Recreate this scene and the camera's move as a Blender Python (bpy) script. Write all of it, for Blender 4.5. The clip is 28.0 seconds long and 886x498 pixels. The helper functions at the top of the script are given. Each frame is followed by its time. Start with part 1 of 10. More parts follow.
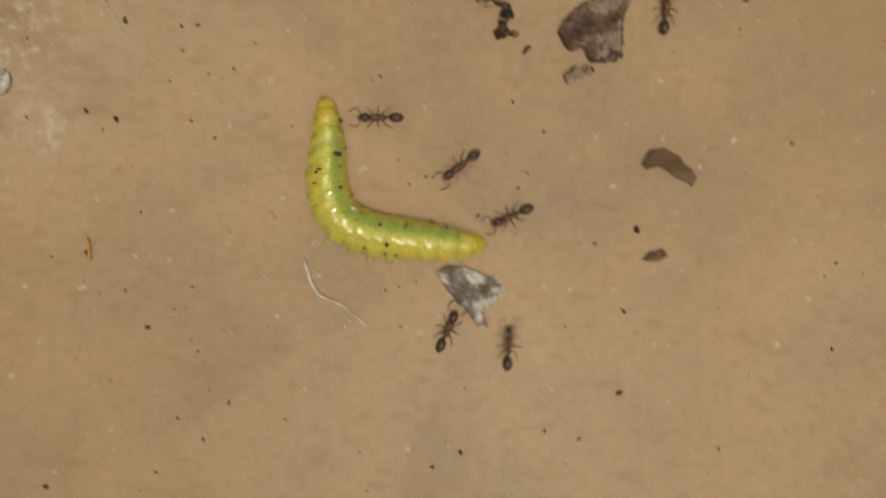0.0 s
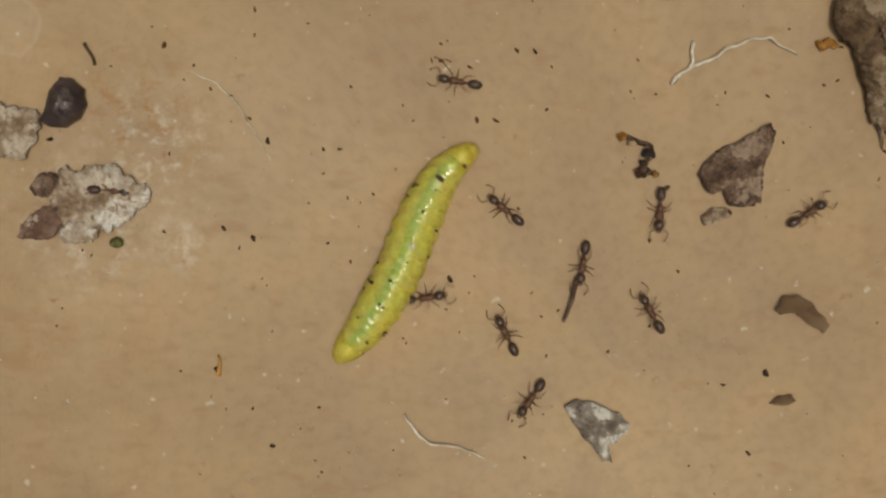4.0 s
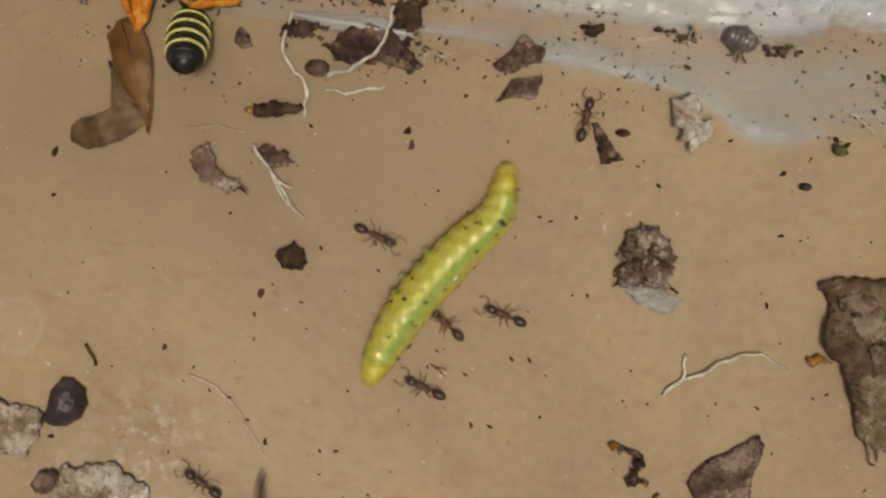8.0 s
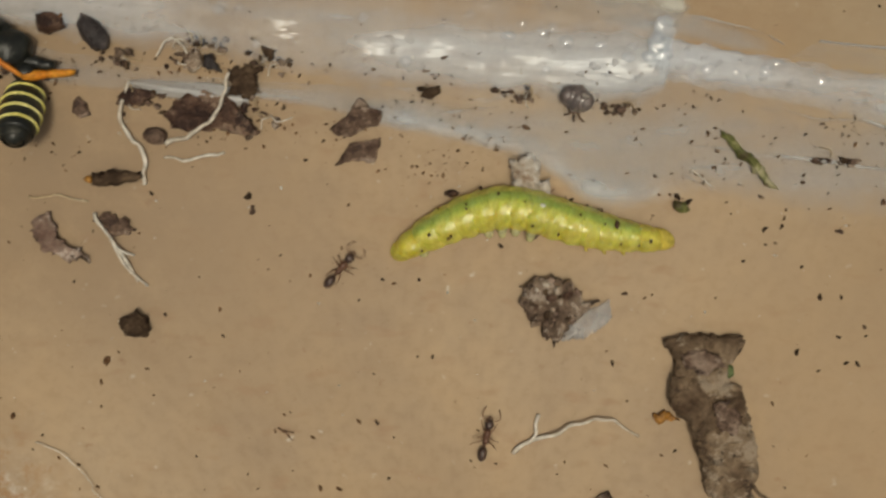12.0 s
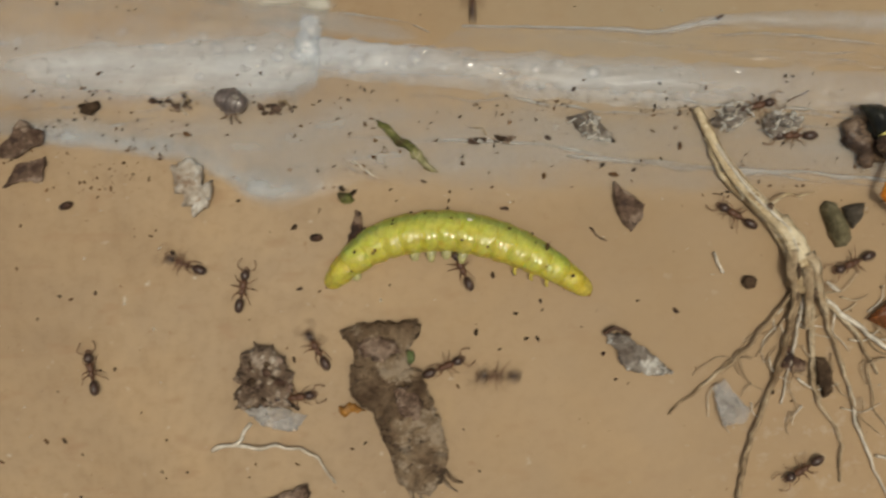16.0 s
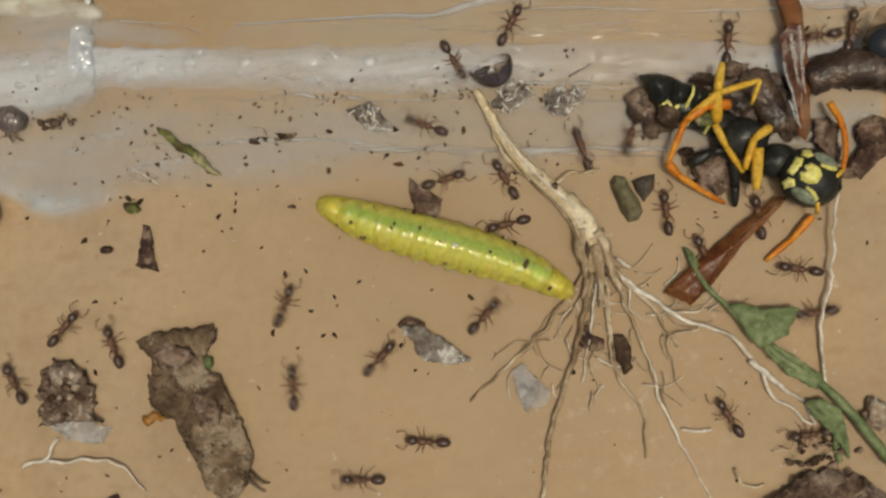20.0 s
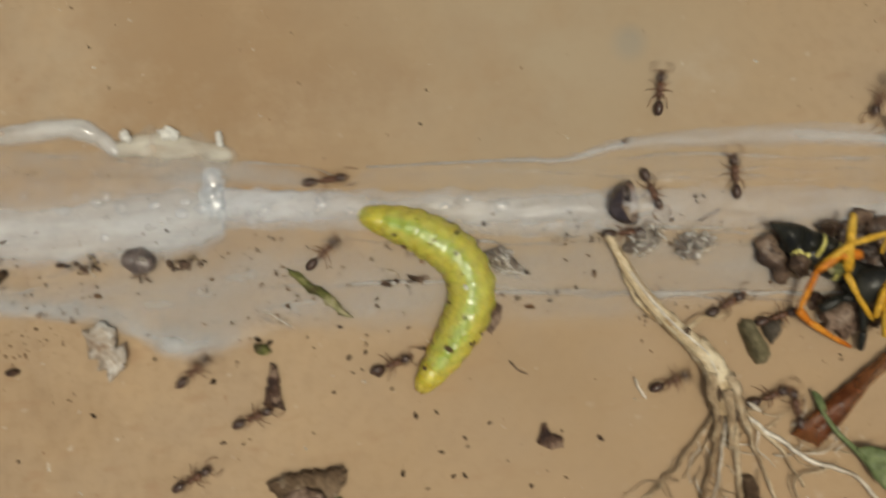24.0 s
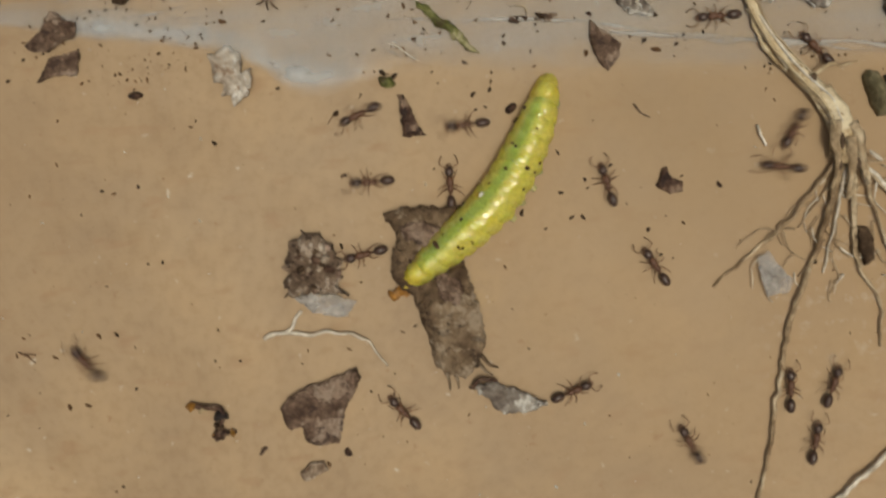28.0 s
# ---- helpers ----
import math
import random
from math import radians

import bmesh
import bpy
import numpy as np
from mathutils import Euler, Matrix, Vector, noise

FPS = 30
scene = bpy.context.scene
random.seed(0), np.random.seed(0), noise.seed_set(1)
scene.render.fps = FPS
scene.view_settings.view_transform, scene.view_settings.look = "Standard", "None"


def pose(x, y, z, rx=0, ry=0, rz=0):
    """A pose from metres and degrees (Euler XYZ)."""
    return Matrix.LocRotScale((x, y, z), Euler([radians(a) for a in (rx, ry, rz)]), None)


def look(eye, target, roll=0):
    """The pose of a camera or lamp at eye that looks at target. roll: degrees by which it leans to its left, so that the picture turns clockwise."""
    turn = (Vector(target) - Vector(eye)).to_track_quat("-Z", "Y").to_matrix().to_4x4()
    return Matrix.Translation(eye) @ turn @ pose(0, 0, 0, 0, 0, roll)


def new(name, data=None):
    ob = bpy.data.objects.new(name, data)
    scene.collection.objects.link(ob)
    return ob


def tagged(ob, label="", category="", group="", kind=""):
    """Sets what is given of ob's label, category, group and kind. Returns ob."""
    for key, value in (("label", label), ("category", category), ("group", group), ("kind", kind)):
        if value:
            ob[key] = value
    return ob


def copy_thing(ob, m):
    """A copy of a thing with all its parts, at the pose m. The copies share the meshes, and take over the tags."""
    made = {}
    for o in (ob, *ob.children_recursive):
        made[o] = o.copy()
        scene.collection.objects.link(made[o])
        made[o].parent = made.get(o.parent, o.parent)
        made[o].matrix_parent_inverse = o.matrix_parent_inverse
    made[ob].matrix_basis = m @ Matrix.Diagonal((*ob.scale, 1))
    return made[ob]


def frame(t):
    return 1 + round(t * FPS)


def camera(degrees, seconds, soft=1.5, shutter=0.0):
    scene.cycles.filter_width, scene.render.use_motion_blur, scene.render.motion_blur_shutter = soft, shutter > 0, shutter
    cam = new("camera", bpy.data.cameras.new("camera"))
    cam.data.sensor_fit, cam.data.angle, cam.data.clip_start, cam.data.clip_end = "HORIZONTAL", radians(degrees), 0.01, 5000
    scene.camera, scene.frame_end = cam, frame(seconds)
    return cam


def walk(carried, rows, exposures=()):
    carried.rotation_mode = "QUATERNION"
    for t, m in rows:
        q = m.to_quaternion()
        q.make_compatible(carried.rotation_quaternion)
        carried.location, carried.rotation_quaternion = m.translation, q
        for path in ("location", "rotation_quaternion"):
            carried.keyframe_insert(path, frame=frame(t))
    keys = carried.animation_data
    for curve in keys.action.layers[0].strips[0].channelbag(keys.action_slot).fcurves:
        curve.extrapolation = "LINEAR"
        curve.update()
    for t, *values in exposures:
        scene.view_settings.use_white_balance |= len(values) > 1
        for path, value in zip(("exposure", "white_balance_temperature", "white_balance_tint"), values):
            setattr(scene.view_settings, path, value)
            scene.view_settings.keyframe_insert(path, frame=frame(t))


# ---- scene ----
from mathutils.bvhtree import BVHTree

# ---------------------------------------------------------------- camera and its way
cam = camera(45.0, 28.0, soft=2.5, shutter=0.8)
# t, x, y, z in millimetres, then the turn in degrees
VIEW = [
    (0, -2.505, 2.276, 62.653, -2.876, 0.111, 0.002),
    (0.5, -5.16, 5.755, 62.643, -3.315, 0.079, 0.285),
    (1, -7.838, 8.939, 62.598, -3.807, 0.011, 0.81),
    (1.5, -8.31, 10.876, 62.538, -3.967, 0.551, 1.212),
    (2, -9.36, 10.47, 62.654, -3.987, 0.582, 1.732),
    (2.5, -9.743, 9.354, 62.698, -3.99, 0.867, 2.197),
    (4.5, -11.231, 9.386, 62.491, -2.228, 0.132, 3.083),
    (5, -12.649, 10.88, 62.522, -2.238, 0.12, 3.431),
    (5.5, -13.71, 11.735, 62.801, -3.015, 0.145, 3.549),
    (6, -16.027, 12.462, 63.068, -2.487, -0.572, 3.842),
    (6.1, -16.107, 13.109, 63.057, -2.407, -0.558, 3.816),
    (6.2, -15.703, 14.192, 63.046, -2.327, -0.543, 3.79),
    (6.3, -15.442, 14.939, 63.035, -2.248, -0.529, 3.765),
    (6.4, -14.812, 16.663, 63.024, -2.168, -0.514, 3.739),
    (6.5, -14.448, 16.86, 63.013, -2.088, -0.5, 3.713),
    (6.6, -13.354, 18.411, 62.959, -2.265, -0.4, 3.686),
    (6.7, -12.941, 19.784, 62.904, -2.442, -0.3, 3.659),
    (6.8, -12.306, 21.366, 62.85, -2.62, -0.201, 3.632),
    (7, -11.352, 23.429, 62.741, -2.974, -0.001, 3.578),
    (7.5, -10.519, 27.662, 62.595, -3.497, 0.242, 3.582),
    (8, -11.292, 28.461, 62.56, -3.544, 0.268, 3.888),
    (8.5, -11.4, 28.426, 62.612, -3.66, 0.2, 4.138),
    (9, -10.463, 29.355, 62.476, -3.751, 0.285, 4.143),
    (9.5, -10.289, 30.647, 62.363, -3.957, 0.324, 4.248),
    (10, -9.907, 31.999, 62.274, -3.858, 0.39, 4.287),
    (10.5, -9.022, 32.264, 62.168, -4.429, 0.008, 4.248),
    (11, -6.721, 32.178, 62.162, -4.103, 0.489, 3.887),
    (11.5, -3.979, 33.17, 61.943, -4.387, 0.67, 3.416),
    (13.5, 4.821, 32.944, 63.478, -0.8, 0.38, 0.456),
    (14, 8.62, 32.888, 63.385, -0.22, 0.55, 0.108),
    (14.5, 11.25, 29.754, 63.057, 0.217, 0.155, -0.698),
    (15, 14.373, 27.338, 62.809, 1.134, 0.674, -1.288),
    (15.5, 14.987, 27.093, 62.696, 1.123, 0.211, -1.771),
    (16, 17.498, 27.206, 62.687, 1.306, 0.65, -2.389),
    (16.5, 19.212, 27.759, 62.657, 1.491, 0.653, -2.961),
    (17, 20.584, 28.249, 62.661, 1.473, 0.567, -3.513),
    (17.5, 22.372, 27.49, 62.508, 1.079, 0.898, -3.889),
    (18, 24.627, 26.35, 62.263, 0.036, 1.108, -4.351),
    (18.5, 27.39, 26.77, 61.986, -0.336, 1.531, -4.974),
    (19, 29.942, 28.109, 61.861, -1.104, 1.933, -5.66),
    (19.5, 31.026, 29.713, 61.941, -1.027, 1.883, -6.139),
    (20, 31.727, 28.724, 61.744, -1.458, 2.376, -6.548),
    (20.5, 31.671, 29.084, 61.681, -1.854, 2.6, -6.62),
    (22.5, 31.253, 32.607, 61.812, -1.469, 1.422, -7.374),
    (23, 28.537, 34.116, 61.989, -1.065, 0.454, -7.265),
    (23.5, 26.582, 35.69, 62.102, -1.079, 0.585, -7.01),
    (24, 22.593, 37.533, 62.292, -0.962, 0.095, -6.448),
    (24.5, 18.349, 40.199, 62.405, -1.093, -0.48, -5.958),
    (25, 15.621, 38.408, 62.489, -1.626, -0.245, -5.27),
    (25.5, 14.464, 35.958, 62.476, -1.804, -0.288, -4.794),
    (25.7, 14.094, 34.636, 62.561, -2.392, -0.33, -4.648),
    (25.8, 13.589, 34.124, 62.604, -2.685, -0.35, -4.576),
    (25.9, 13.503, 33.905, 62.646, -2.979, -0.371, -4.503),
    (26, 13.098, 33.027, 62.689, -3.273, -0.392, -4.43),
    (26.1, 14.604, 31.698, 62.682, -3.475, -0.295, -4.442),
    (26.2, 15.066, 30.617, 62.674, -3.677, -0.199, -4.454),
    (26.3, 14.668, 30.543, 62.667, -3.878, -0.102, -4.466),
    (26.4, 14.381, 30.784, 62.659, -4.08, -0.006, -4.478),
    (26.5, 14.409, 30.837, 62.652, -4.282, 0.091, -4.49),
    (27, 14.173, 27.222, 62.842, -5.035, -0.073, -4.591),
    (27.5, 14.243, 26.483, 62.922, -5.224, -0.367, -4.443),
    (28, 13.489, 26.774, 62.771, -4.365, -0.617, -4.298),
]
walk(cam, [(t, pose(x / 1000, y / 1000, z / 1000, a, b, c)) for t, x, y, z, a, b, c in VIEW], exposures=[(0, -0.72, 7350, 1), (5, -0.72, 7150, 1), (12, -0.69, 7000, 1), (16, -0.64, 7000, 1), (20, -0.54, 7000, 1), (23, -0.51, 7000, 1), (26, -0.62, 7000, 1), (28, -0.62, 7000, 1)])

# ---------------------------------------------------------------- daylight
SUN_UP, SUN_TURN = 83.0, 140.0
world = bpy.data.worlds.new("sky")
scene.world = world
world.use_nodes = True
sky = world.node_tree.nodes.new("ShaderNodeTexSky")
sky.sky_type, sky.sun_disc = "NISHITA", False
sky.dust_density, sky.ozone_density = 7.0, 0.0
sky.sun_elevation, sky.sun_rotation = radians(SUN_UP), radians(SUN_TURN)
world.node_tree.nodes["Background"].inputs["Strength"].default_value = 0.10
world.node_tree.links.new(sky.outputs["Color"], world.node_tree.nodes["Background"].inputs["Color"])
sun = new("sun", bpy.data.lights.new("sun", "SUN"))
sun.data.energy, sun.data.angle, sun.data.color = 2.35, radians(9), (1.0, 0.955, 0.9)
su, st = radians(SUN_UP), radians(SUN_TURN)
sun.matrix_world = look((0, 0, 0), (-math.sin(st) * math.cos(su), -math.cos(st) * math.cos(su), -math.sin(su)))

# ---------------------------------------------------------------- materials
MM = 0.001


def ramp(nt, stops):
    node = nt.nodes.new("ShaderNodeValToRGB")
    el = node.color_ramp.elements
    while len(el) < len(stops):
        el.new(0.5)
    for e, (at, c) in zip(el, stops):
        e.position, e.color = at, (*c, 1) if len(c) == 3 else c
    return node


def grain(nt, scale, detail=4.0, rough=0.55, source=None):
    node = nt.nodes.new("ShaderNodeTexNoise")
    node.inputs["Scale"].default_value, node.inputs["Detail"].default_value, node.inputs["Roughness"].default_value = scale, detail, rough
    if source:
        nt.links.new(source, node.inputs["Vector"])
    return node


def blend(nt, fac, a, b, mode="MIX"):
    node = nt.nodes.new("ShaderNodeMix")
    node.data_type, node.blend_type = "RGBA", mode
    for sock, value in (("Factor", fac), ("A", a), ("B", b)):
        target = next(i for i in node.inputs if i.name == sock and i.enabled)
        if isinstance(value, (int, float)):
            target.default_value = value
        elif isinstance(value, tuple):
            target.default_value = (*value, 1)
        else:
            nt.links.new(value, target)
    return next(o for o in node.outputs if o.enabled)


def surface(name, dark, mid, light, coarse=350, fine=2600, rough=0.6, bump=0.5, depth=0.00008, coat=0.0, clear=0.0, sss=0.0, spec=0.16, island=0.0, grainy=0.8, spread=0.21, crust=None, cracks=0.0):
    """A surface whose colour varies at two scales: broad patches and fine grain."""
    m = bpy.data.materials.new(name)
    m.use_nodes = True
    nt = m.node_tree
    bsdf = nt.nodes["Principled BSDF"]
    where = nt.nodes.new("ShaderNodeTexCoord").outputs["Object"]
    big, small = grain(nt, coarse, 5, 0.6, where), grain(nt, fine, 3, 0.6, where)
    wide = ramp(nt, [(0.5 - spread, dark), (0.5, mid), (0.5 + spread, light)])
    nt.links.new(big.outputs["Fac"], wide.inputs["Fac"])
    close = ramp(nt, [(0.3, (0.6, 0.6, 0.6)), (0.7, (1.25, 1.25, 1.25))])
    nt.links.new(small.outputs["Fac"], close.inputs["Fac"])
    colour = blend(nt, grainy, wide.outputs["Color"], close.outputs["Color"], "MULTIPLY")
    if crust:
        # sharp-edged pale and dark patches where the top layer has flaked off
        pale, deep, scale, *at = crust
        for k, (tint, lo) in enumerate(((pale, 0.555), (deep, at[0] if at else 0.565))):
            shift = nt.nodes.new("ShaderNodeMapping")
            shift.inputs["Location"].default_value = (0.013 * k, 0.029 * k, 0)
            nt.links.new(where, shift.inputs["Vector"])
            mask = ramp(nt, [(lo, (0, 0, 0)), (lo + 0.035, (0.9,) * 3)])
            nt.links.new(grain(nt, scale, 7, 0.72, shift.outputs["Vector"]).outputs["Fac"], mask.inputs["Fac"])
            colour = blend(nt, mask.outputs["Color"], colour, tint)
    if cracks:
        rift = ramp(nt, [(0.485, (1, 1, 1)), (0.5, (0.5, 0.46, 0.42)), (0.515, (1, 1, 1))])
        nt.links.new(grain(nt, cracks, 4, 0.6, where).outputs["Fac"], rift.inputs["Fac"])
        colour = blend(nt, 1.0, colour, rift.outputs["Color"], "MULTIPLY")
    if island:
        info = nt.nodes.new("ShaderNodeNewGeometry")
        tone = ramp(nt, [(0, (1 - island,) * 3), (1, (1 + island,) * 3)])
        nt.links.new(info.outputs["Random Per Island"], tone.inputs["Fac"])
        colour = blend(nt, 1.0, colour, tone.outputs["Color"], "MULTIPLY")
    nt.links.new(colour, bsdf.inputs["Base Color"])
    bsdf.inputs["Roughness"].default_value = rough
    bsdf.inputs["Specular IOR Level"].default_value = spec
    bsdf.inputs["Coat Weight"].default_value = coat
    bsdf.inputs["Coat Roughness"].default_value = 0.12
    if sss:
        bsdf.inputs["Subsurface Weight"].default_value = sss
        bsdf.inputs["Subsurface Scale"].default_value = 0.0006
        bsdf.inputs["Subsurface Radius"].default_value = (1.0, 0.8, 0.25)
    if bump:
        both = nt.nodes.new("ShaderNodeMath")
        both.operation = "ADD"
        nt.links.new(big.outputs["Fac"], both.inputs[0])
        nt.links.new(small.outputs["Fac"], both.inputs[1])
        b = nt.nodes.new("ShaderNodeBump")
        b.inputs["Strength"].default_value, b.inputs["Distance"].default_value = bump, depth
        nt.links.new(both.outputs[0], b.inputs["Height"])
        nt.links.new(b.outputs["Normal"], bsdf.inputs["Normal"])
    if clear:
        out = nt.nodes["Material Output"]
        see, mix = nt.nodes.new("ShaderNodeBsdfTransparent"), nt.nodes.new("ShaderNodeMixShader")
        spread = ramp(nt, [(0.35, (max(0, clear - 0.25),) * 3), (0.65, (min(1, clear + 0.2),) * 3)])
        nt.links.new(big.outputs["Fac"], spread.inputs["Fac"])
        nt.links.new(spread.outputs["Color"], mix.inputs["Fac"])
        nt.links.new(bsdf.outputs[0], mix.inputs[1])
        nt.links.new(see.outputs[0], mix.inputs[2])
        nt.links.new(mix.outputs[0], out.inputs["Surface"])
    return m


def plastic_floor():
    """Weathered tan plastic: broad tone drift, brown water stains, broad darker and warmer tints, fine scuffs and pale
    mineral bloom in two known spots.
    """
    m = bpy.data.materials.new("weathered_plastic")
    m.use_nodes = True
    nt = m.node_tree
    bsdf = nt.nodes["Principled BSDF"]
    where = nt.nodes.new("ShaderNodeTexCoord").outputs["Object"]
    broad, mid, fine = grain(nt, 38, 3, 0.5, where), grain(nt, 190, 5, 0.58, where), grain(nt, 1500, 3, 0.6, where)
    tone = ramp(nt, [(0.34, (0.346, 0.237, 0.136)), (0.5, (0.374, 0.261, 0.153)), (0.66, (0.395, 0.285, 0.176))])
    nt.links.new(broad.outputs["Fac"], tone.inputs["Fac"])
    patch = ramp(nt, [(0.32, (0.84, 0.80, 0.74)), (0.5, (1, 1, 1)), (0.7, (1.06, 1.07, 1.08))])
    nt.links.new(mid.outputs["Fac"], patch.inputs["Fac"])
    colour = blend(nt, 0.75, tone.outputs["Color"], patch.outputs["Color"], "MULTIPLY")
    speck = ramp(nt, [(0.36, (0.78, 0.74, 0.68)), (0.5, (1, 1, 1)), (0.72, (1.14, 1.14, 1.14))])
    nt.links.new(fine.outputs["Fac"], speck.inputs["Fac"])
    colour = blend(nt, 0.3, colour, speck.outputs["Color"], "MULTIPLY")
    blotch = ramp(nt, [(0.34, (0.88, 0.885, 0.92)), (0.5, (0.99, 0.985, 0.98)), (0.66, (1.07, 1.04, 0.985))])
    nt.links.new(grain(nt, 85, 6, 0.62, where).outputs["Fac"], blotch.inputs["Fac"])
    colour = blend(nt, 1.0, colour, blotch.outputs["Color"], "MULTIPLY")
    # pale mineral pinpricks
    pin = ramp(nt, [(0.70, (0, 0, 0)), (0.76, (0.7, 0.7, 0.7))])
    nt.links.new(grain(nt, 1150, 2, 0.5, where).outputs["Fac"], pin.inputs["Fac"])
    colour = blend(nt, pin.outputs["Color"], colour, (0.52, 0.45, 0.36))
    rusty = ramp(nt, [(0.675, (0, 0, 0)), (0.76, (0.65, 0.65, 0.65))])
    nt.links.new(grain(nt, 640, 3, 0.6, where).outputs["Fac"], rusty.inputs["Fac"])
    colour = blend(nt, rusty.outputs["Color"], colour, (0.24, 0.125, 0.06))
    # long faint scuffs
    squeeze = nt.nodes.new("ShaderNodeMapping")
    squeeze.inputs["Scale"].default_value = (330, 760, 1)
    squeeze.inputs["Rotation"].default_value = (0, 0, radians(8))
    nt.links.new(where, squeeze.inputs["Vector"])
    scuff = grain(nt, 1.0, 2, 0.5, squeeze.outputs["Vector"])
    line = ramp(nt, [(0.60, (0, 0, 0)), (0.72, (1, 1, 1))])
    nt.links.new(scuff.outputs["Fac"], line.inputs["Fac"])
    half = nt.nodes.new("ShaderNodeMath")
    half.operation = "MULTIPLY"
    half.inputs[1].default_value = 0.42
    nt.links.new(line.outputs["Color"], half.inputs[0])
    colour = blend(nt, half.outputs[0], colour, (0.29, 0.165, 0.085))

    def spot(colour, x, y, reach, tint, most, lo=0.45, hi=0.6, scale=500):
        far = nt.nodes.new("ShaderNodeVectorMath")
        far.operation = "DISTANCE"
        far.inputs[1].default_value = (x * MM, y * MM, 0)
        nt.links.new(where, far.inputs[0])
        fade = nt.nodes.new("ShaderNodeMapRange")
        fade.inputs["From Min"].default_value, fade.inputs["From Max"].default_value = reach * MM, 0
        nt.links.new(far.outputs["Value"], fade.inputs["Value"])
        cloud = ramp(nt, [(lo, (0, 0, 0)), (hi, (1, 1, 1))])
        nt.links.new(grain(nt, scale, 6, 0.7, where).outputs["Fac"], cloud.inputs["Fac"])
        both = nt.nodes.new("ShaderNodeMath")
        both.operation = "MULTIPLY"
        nt.links.new(fade.outputs[0], both.inputs[0])
        nt.links.new(cloud.outputs["Color"], both.inputs[1])
        amount = nt.nodes.new("ShaderNodeMath")
        amount.operation, amount.use_clamp = "MULTIPLY", True
        amount.inputs[1].default_value = most
        nt.links.new(both.outputs[0], amount.inputs[0])
        return blend(nt, amount.outputs[0], colour, tint)

    # pale rings left by dried drops
    for x, y, reach in DROPS:
        far = nt.nodes.new("ShaderNodeVectorMath")
        far.operation = "DISTANCE"
        far.inputs[1].default_value = (x * MM, y * MM, 0)
        bent = nt.nodes.new("ShaderNodeVectorMath")
        bent.operation = "MULTIPLY_ADD"
        bent.inputs[1].default_value = (0.0016, 0.0016, 0)
        nt.links.new(grain(nt, 420, 3, 0.6, where).outputs["Color"], bent.inputs[0])
        nt.links.new(where, bent.inputs[2])
        nt.links.new(bent.outputs[0], far.inputs[0])
        rim = nt.nodes.new("ShaderNodeMapRange")
        rim.inputs["From Max"].default_value = 2 * reach * MM
        nt.links.new(far.outputs["Value"], rim.inputs["Value"])
        edge = ramp(nt, [(0.0, (0.12,) * 3), (0.4, (0.06,) * 3), (0.5, (0.22,) * 3), (0.56, (0.0,) * 3)])
        nt.links.new(rim.outputs[0], edge.inputs["Fac"])
        colour = blend(nt, edge.outputs["Color"], colour, (0.52, 0.46, 0.38))
    for x, y, reach, tint, most, lo, hi, scale in STAINS_AND_TINTS:
        colour = spot(colour, x, y, reach, tint, most, lo, hi, scale)
    nt.links.new(colour, bsdf.inputs["Base Color"])
    gloss = ramp(nt, [(0.35, (0.5,) * 3), (0.7, (0.66,) * 3)])
    nt.links.new(mid.outputs["Fac"], gloss.inputs["Fac"])
    nt.links.new(gloss.outputs["Color"], bsdf.inputs["Roughness"])
    bsdf.inputs["Specular IOR Level"].default_value = 0.28
    b = nt.nodes.new("ShaderNodeBump")
    b.inputs["Strength"].default_value, b.inputs["Distance"].default_value = 0.35, 0.00006
    nt.links.new(mid.outputs["Fac"], b.inputs["Height"])
    nt.links.new(b.outputs["Normal"], bsdf.inputs["Normal"])
    return m


